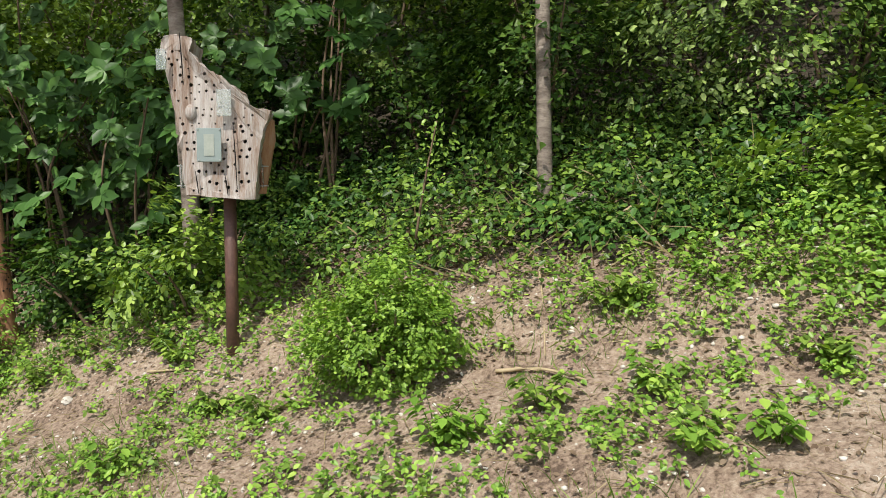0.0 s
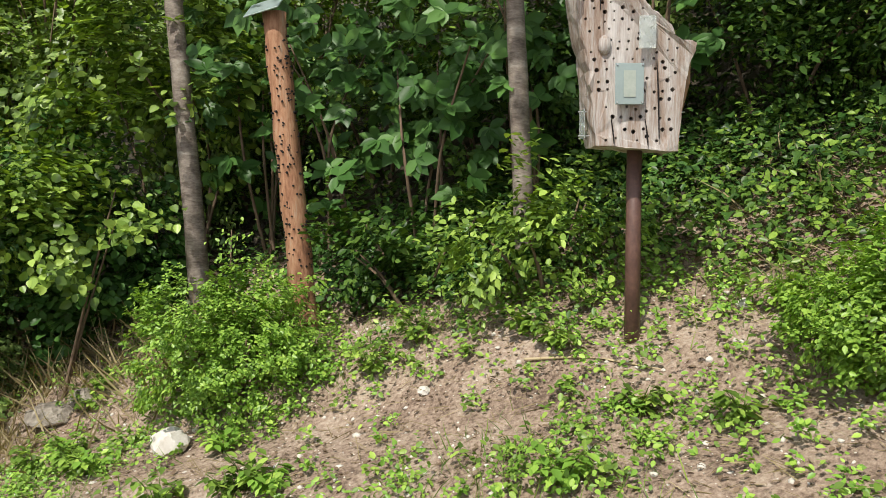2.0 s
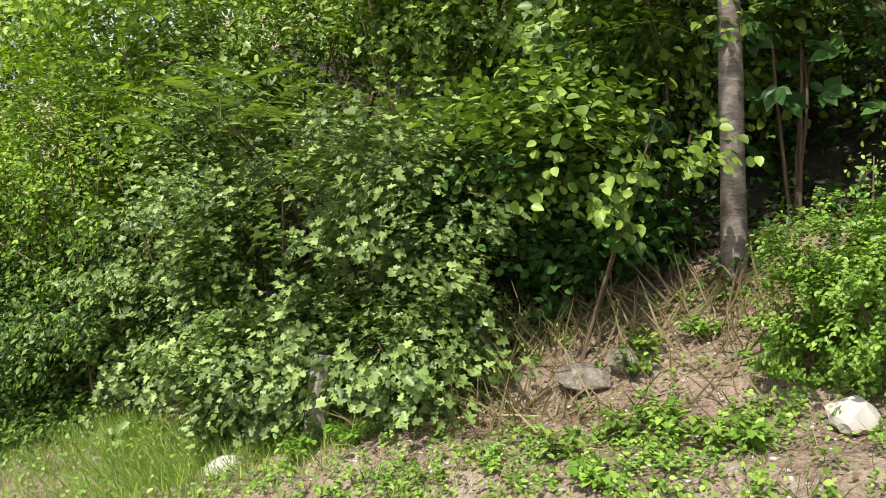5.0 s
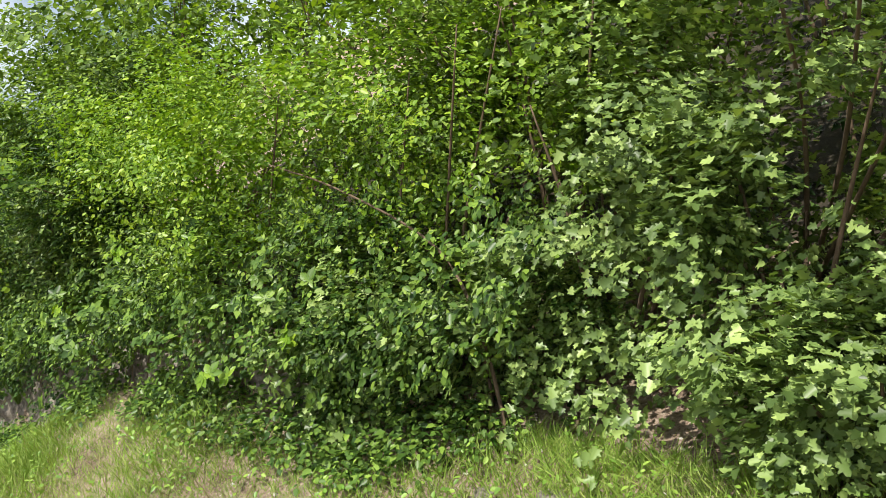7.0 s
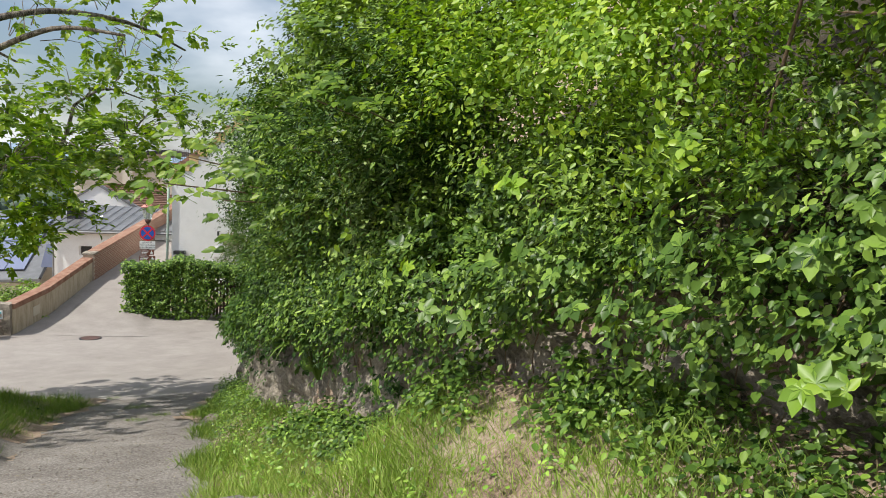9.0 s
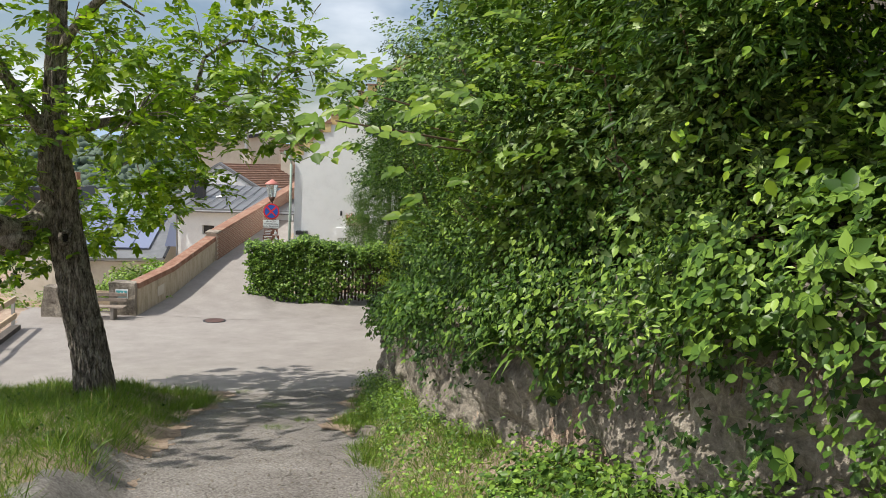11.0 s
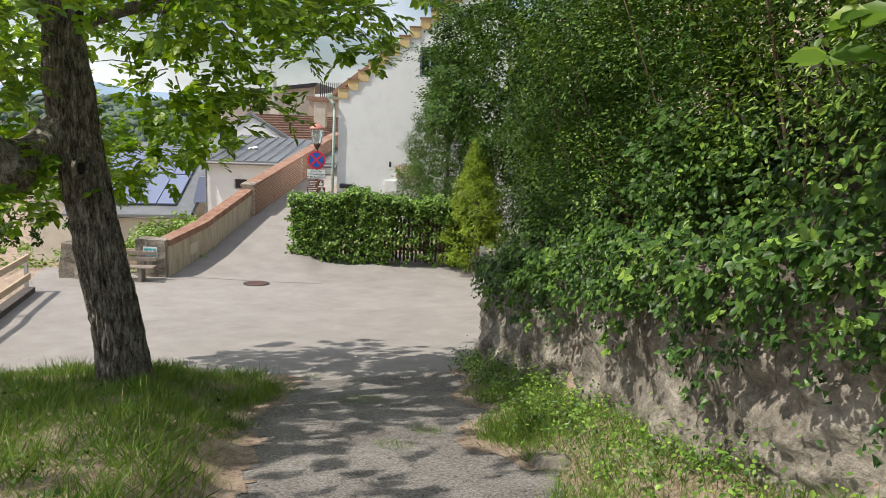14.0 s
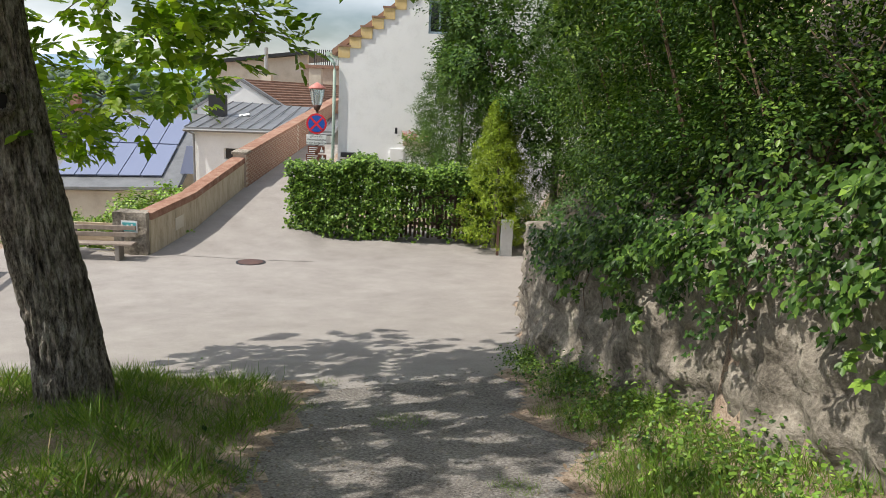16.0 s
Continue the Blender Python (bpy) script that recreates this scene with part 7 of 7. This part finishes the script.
# creeper that hangs over the retaining wall
def hanging(name, label, n, per, size, shape, mat, s0, s1, low, seed, reach=0.16, palm=False, climb=0.0):
    gg = np.random.default_rng(seed)
    s = gg.uniform(s0, s1, n)
    q0 = np.interp(s, WALL_S, WALL_Q)
    zb = np.interp(s, PATH_S, PATH_Z)
    top = np.interp(s, (5, 7, 9, 12, 20, 26, 28.7), (1.1, 1.2, 1.4, 1.65, 1.75, 1.7, 1.3))
    hang = low(s) * (0.55 + 0.45 * np.abs(np.sin(s * 2.1 + seed)) * np.abs(np.sin(s * 0.83 + 2 * seed)) * 2)
    h = np.where(gg.random(n) < climb / 1.6, top + climb * gg.random(n) ** 1.3, top - hang * gg.random(n) ** 1.2)
    keep = (h > 0.3) & ((wave(s * 1.3, h * 1.6, 2.6, seed) + gg.normal(0, 0.25, n) > -0.1) | (climb == 0))
    back = np.clip(h - 1.15, 0, 2) ** 2 * 0.55
    s, q0, zb, h = s[keep], q0[keep], zb[keep], h[keep]
    q = q0 - 0.1 - reach * gg.random(len(s)) * np.clip(h, 0.3, 1.4) + (back[keep] if climb > 0 else 0)
    x, y = -0.786 * s + 0.618 * q, 0.618 * s + 0.786 * q
    p = np.stack([x, y, zb + h], 1)
    o = np.tile(np.array([[-0.618, -0.786, 0.25]]), (len(s), 1))
    at, nm, tp, sz = gather(gg, p, o, per, 0.16, size, droop=0.7, up=0.35)
    c = p.mean(0)
    root = thing(name, Vector(c), label, "creeper", "creepers on the wall")
    if palm:
        nmr = np.repeat(unit(nm), 5, 0)
        a0 = unit(np.cross(nmr, np.repeat(gg.normal(0, 1, (len(nm), 3)), 5, 0)))
        b0 = np.cross(nmr, a0)
        an = np.tile(np.radians([-110, -55, 0, 55, 110]), len(nm))[:, None]
        at, nm, tp = np.repeat(at, 5, 0), nmr, a0 * np.cos(an) + b0 * np.sin(an) + np.array([0, 0, -0.2])
        sz = np.repeat(sz, 5) * np.tile([0.75, 0.95, 1.05, 0.95, 0.75], len(an) // 5)
    leaves("foliage", shape, at - c, unit(nm), tp, sz, mat, root)
    for k_ in range(6):
        s_ = gg.uniform(s0, s1)
        q_ = float(np.interp(s_, WALL_S, WALL_Q)) - 0.12
        z_ = float(np.interp(s_, PATH_S, PATH_Z))
        a_ = on(s_, q_ + 0.1, z_ + 1.5) - Vector(c)
        stem("stem", [a_, a_ + on(0.1, -0.08, -0.35), a_ + on(0.15, -0.02, -0.6)], 0.006, 0.003, TWIG, root, 5, 0.05, 3, k_)


hanging("creeper", "dark ivy hanging down the stone wall", 900, 8, 0.05, IVY, LEAF_IVY, 10, 22.5, lambda s: np.interp(s, (9, 12, 16, 22, 28), (0.7, 0.75, 0.7, 0.5, 0.2)), 1, 0.08)
hanging("creeper", "tangled leafy growth hanging over the wall", 2600, 9, 0.055, OVATE, LEAF_CREEPER, 4.8, 13.5, lambda s: np.interp(s, (5.5, 8, 11, 12.5), (0.9, 0.9, 0.7, 0.4)), 2, 0.34, climb=1.1)
hanging("creeper", "tangled leafy growth hanging over the wall", 380, 9, 0.045, OVATE, LEAF_LIME, 5.2, 13, lambda s: np.interp(s, (5.5, 9, 12), (0.6, 0.6, 0.4)), 3, 0.42, climb=1.2)
hanging("creeper", "five-fingered creeper hanging over the wall", 130, 3, 0.075, OVATE, LEAF_CREEPER, 12, 21, lambda s: np.full(len(s), 0.7), 5, 0.2, True)


hanging("creeper", "five-fingered creeper with large glossy leaves", 230, 3, 0.085, OVATE, LEAF_CREEPER, 6.4, 11, lambda s: np.full(len(s), 0.5), 6, 0.5, True, climb=1.5)
hanging("creeper", "young yellow-green five-fingered creeper shoots", 34, 3, 0.085, OVATE, LEAF_YELLOW, 6.4, 10, lambda s: np.full(len(s), 0.4), 7, 0.65, True, climb=1.5)
# the darkest leaf colour carries the shade of this stretch
hanging("creeper", "leafy green growth hanging over the long wall", 1500, 9, 0.062, OVATE, LEAF_DARK, 12.5, 21.5, lambda s: np.interp(s, (12, 16, 22, 26), (0.6, 0.55, 0.45, 0.3)), 8, 0.3, climb=1.0)


def frond_tree(at, tips, label, mat, leaflet, pairs, length, seed, n_each=6, spread=0.35, droop=0.35):
    """Shoots that carry long feathered leaves."""
    gg = np.random.default_rng(seed)
    t = thing("feathered_shrub", at, label, "shrub", "feathered shrubs")
    P, N_, T, S_ = [], [], [], []
    for k_, tip_ in enumerate(tips):
        tip_ = tip_ - at
        stem("stem", [Vector((0, 0, -0.1)), tip_ * 0.5 + Vector((0.1, 0.1, 0.1)), tip_], 0.018, 0.006, TWIG, t, 6, 0.05, 5, k_)
        for m_ in range(n_each):
            a_ = 6.283 * m_ / n_each + gg.uniform(0, 1)
            dr = Vector((math.cos(a_), math.sin(a_), gg.uniform(0.0, 0.5))).normalized()
            o = tip_ + Vector(gg.normal(0, spread, 3)) * 0.4
            L = length * gg.uniform(0.7, 1.15)
            sd = dr.cross(Vector((0, 0, 1))).normalized()
            stem("leaf_stalk", [o, o + dr * L * 0.5 + Vector((0, 0, 0.04)), o + dr * L + Vector((0, 0, -0.1 * L))], 0.004, 0.002, LEAF_LIME, t, 4, 0, 3)
            for j_ in range(pairs):
                f_ = 0.2 + 0.8 * (j_ + 0.5) / pairs
                c_ = o + dr * L * f_ + Vector((0, 0, 0.06 * math.sin(f_ * 3.1) - 0.1 * L * f_ * f_))
                for w_ in (1, -1):
                    P.append(c_)
                    N_.append(Vector((0, 0, 1)) + A_S * -(droop - 0.35) - A_Q * (droop - 0.35) + dr * 0.1 + Vector(gg.normal(0, 0.15, 3)) + sd * w_ * -0.25)
                    T.append(sd * w_ + dr * 0.45 + Vector((0, 0, -droop)))
                    S_.append(leaflet * gg.uniform(0.8, 1.15) * (1 - 0.35 * f_ * f_))
    leaves("foliage", LANCE if pairs > 7 and leaflet > 0.07 else OVATE, np.array(P), unit(np.array([tuple(v) for v in N_])), np.array([tuple(v) for v in T]), S_, mat, t)


frond_tree(sit(4.2, 4.6), [on(3.35, 2.85, 2.0), on(3.1, 2.8, 1.75), on(3.75, 2.9, 2.25)], "young tree of heaven with long feathered leaves", LEAF_LIME, 0.13, 9, 0.62, 1)
frond_tree(sit(1.6, 5.2), [sit(1.6, 4.5, 1.9), sit(1.2, 4.6, 1.6)], "young tree of heaven with long feathered leaves", LEAF_LIME, 0.12, 8, 0.5, 2)
frond_tree(sit(9.2, 4.6), [sit(8.6, 3.3, 2.0), sit(9.6, 3.5, 2.4), sit(10.3, 3.4, 2.3), sit(8.2, 3.6, 2.5)], "false acacia shoots with small yellow-green leaflets", LEAF_YELLOW, 0.05, 9, 0.34, 3, 9, 0.6)
frond_tree(sit(6.9, 4.6), [sit(6.2, 3.4, 2.3), sit(7.0, 3.6, 2.5), sit(7.6, 3.5, 2.2), sit(6.6, 3.8, 2.8)], "false acacia shoots with small yellow-green leaflets", LEAF_YELLOW, 0.05, 9, 0.34, 4, 9, 0.6)
frond_tree(sit(19.5, 5.5), [sit(16.3, 3.0, 1.8), sit(15.2, 2.9, 2.1)], "elder boughs hanging over the path", LEAF_LIME, 0.10, 4, 0.30, 5, 10, 0.7)

frond_tree(sit(14.6, 4.3), [on(13.3, 1.7, 0.35), on(13.6, 1.15, 0.5), on(13.9, 2.0, 0.5), on(13.2, 2.4, 0.5), on(14.4, 1.5, 0.8)], "walnut bough with large fresh leaves hanging over the path", LEAF_WALNUT, 0.15, 3, 0.34, 6, 9, 0.7, 1.0)
frond_tree(sit(12.0, 4.2), [on(10.6, 2.2, 1.15), on(11.2, 2.0, 1.25), on(11.8, 2.3, 1.2), on(12.5, 2.2, 0.9)], "young tree with long feathered leaves above the wall", LEAF_WALNUT, 0.11, 6, 0.45, 7, 8, 0.6, 0.8)


def cane():
    """An arching bramble cane in front of the thicket."""
    a_ = sit(5.1, 3.1)
    t = thing("bramble_cane", a_, "arching brown bramble cane with young leaves", "bramble")
    pts = [Vector((0, 0, 0)), on(5.35, 3.1, 0.45) - a_, on(5.75, 3.1, 0.88) - a_, on(6.4, 2.85, 1.2) - a_, on(7.1, 2.75, 1.36) - a_]
    stem("stem", pts, 0.013, 0.005, TWIG, t, 7, 0.03, 6)
    gg = np.random.default_rng(2)
    cp = curve_points(pts, 8)
    n = 130
    p_ = np.array([tuple(cp[int(i_)]) for i_ in gg.integers(4, len(cp), n)]) + gg.normal(0, 0.05, (n, 3))
    leaves("leaves", OVATE, p_, unit(gg.normal(0, 0.4, (n, 3)) + np.array([-0.3, -0.4, 0.7])), gg.normal(0, 1, (n, 3)), gg.uniform(0.03, 0.065, n), LEAF_YELLOW, t)


cane()


def strap_plant():
    a_ = sit(12.55, 2.75, 0.5)
    t = thing("strap_leaf_plant", sit(12.6, 2.55, 0.35), "clump of long strap-shaped green leaves on the wall", "plant")
    gg = np.random.default_rng(9)
    for k_ in range(22):
        an = gg.uniform(0, 6.28)
        dr = Vector((math.cos(an), math.sin(an), 0)) * gg.uniform(0.3, 0.6)
        bm = bmesh.new()
        prev = None
        sd = Vector((-math.sin(an), math.cos(an), 0))
        for j_ in range(8):
            f_ = j_ / 7
            c_ = dr * f_ * 1.2 + Vector((0, 0, 0.55 * math.sin(f_ * 2.2) - 0.1 * f_))
            w_ = 0.028 * math.sin(0.25 + f_ * 2.85)
            row = [bm.verts.new(c_ - sd * w_ + Vector((0, 0, 0.008))), bm.verts.new(c_), bm.verts.new(c_ + sd * w_ + Vector((0, 0, 0.008)))]
            if prev:
                for m_ in range(2):
                    bm.faces.new((prev[m_], prev[m_ + 1], row[m_ + 1], row[m_]))
            prev = row
        part("leaf", bm, LEAF_LIME, t, shade=True)


strap_plant()


def old_post():
    """A short weathered concrete post, half swallowed by the maples."""
    at = sit(2.85, 3.12, -0.16)
    bm = tube(bmesh.new(), [(0, 0, 0), (0.01, 0, 0.2), (0.02, 0.01, 0.45), (0.04, 0.01, 0.66)], [0.075, 0.07, 0.066, 0.055], 8, 0.1, 3)
    ob = part("old_post", bm, surface("weathered concrete", [(0.20, 0.175, 0.14), (0.34, 0.30, 0.25), (0.44, 0.40, 0.34)], 6, 40, 0.95, 0.6))
    ob.location = at
    tagged(ob, "short weathered grey post standing among the maples", "post")


old_post()

s, q, p = scatter(g, 2600, 15, 24, -1.0, 4.2, lambda s, q: (np.abs(q - path_left(s)) < 0.3 + 0.1 * g.normal(0, 1, len(s))) | (np.abs(q - path_right(s)) < 0.22))
tagged(leaves("path_litter", OVATE, p + np.array([0, 0, 0.02]), unit(np.stack([g.normal(0, 0.4, len(s)), g.normal(0, 0.4, len(s)), np.ones(len(s))], 1)), g.normal(0, 1, (len(s), 3)), g.uniform(0.015, 0.05, len(s)), DEAD), "dead leaves gathered along the path edges", "leaf litter", kind="stuff")
bare = sheet("bare_earth", grid_lines([(16, 22.6, 0.08)]), grid_lines([(-0.8, 3.6, 0.08)]), lambda x, y, s, q: ground_z(x, y) + 0.02, SOIL, "bare earth along the frayed edges of the path",
             lambda s, q: ((np.abs(q - path_left(s) - 0.12) < 0.16 + 0.14 * wave(s, q, 3.1, 3)) | (np.abs(q - path_right(s) + 0.08) < 0.12 + 0.12 * wave(s, q, 2.7, 5))))
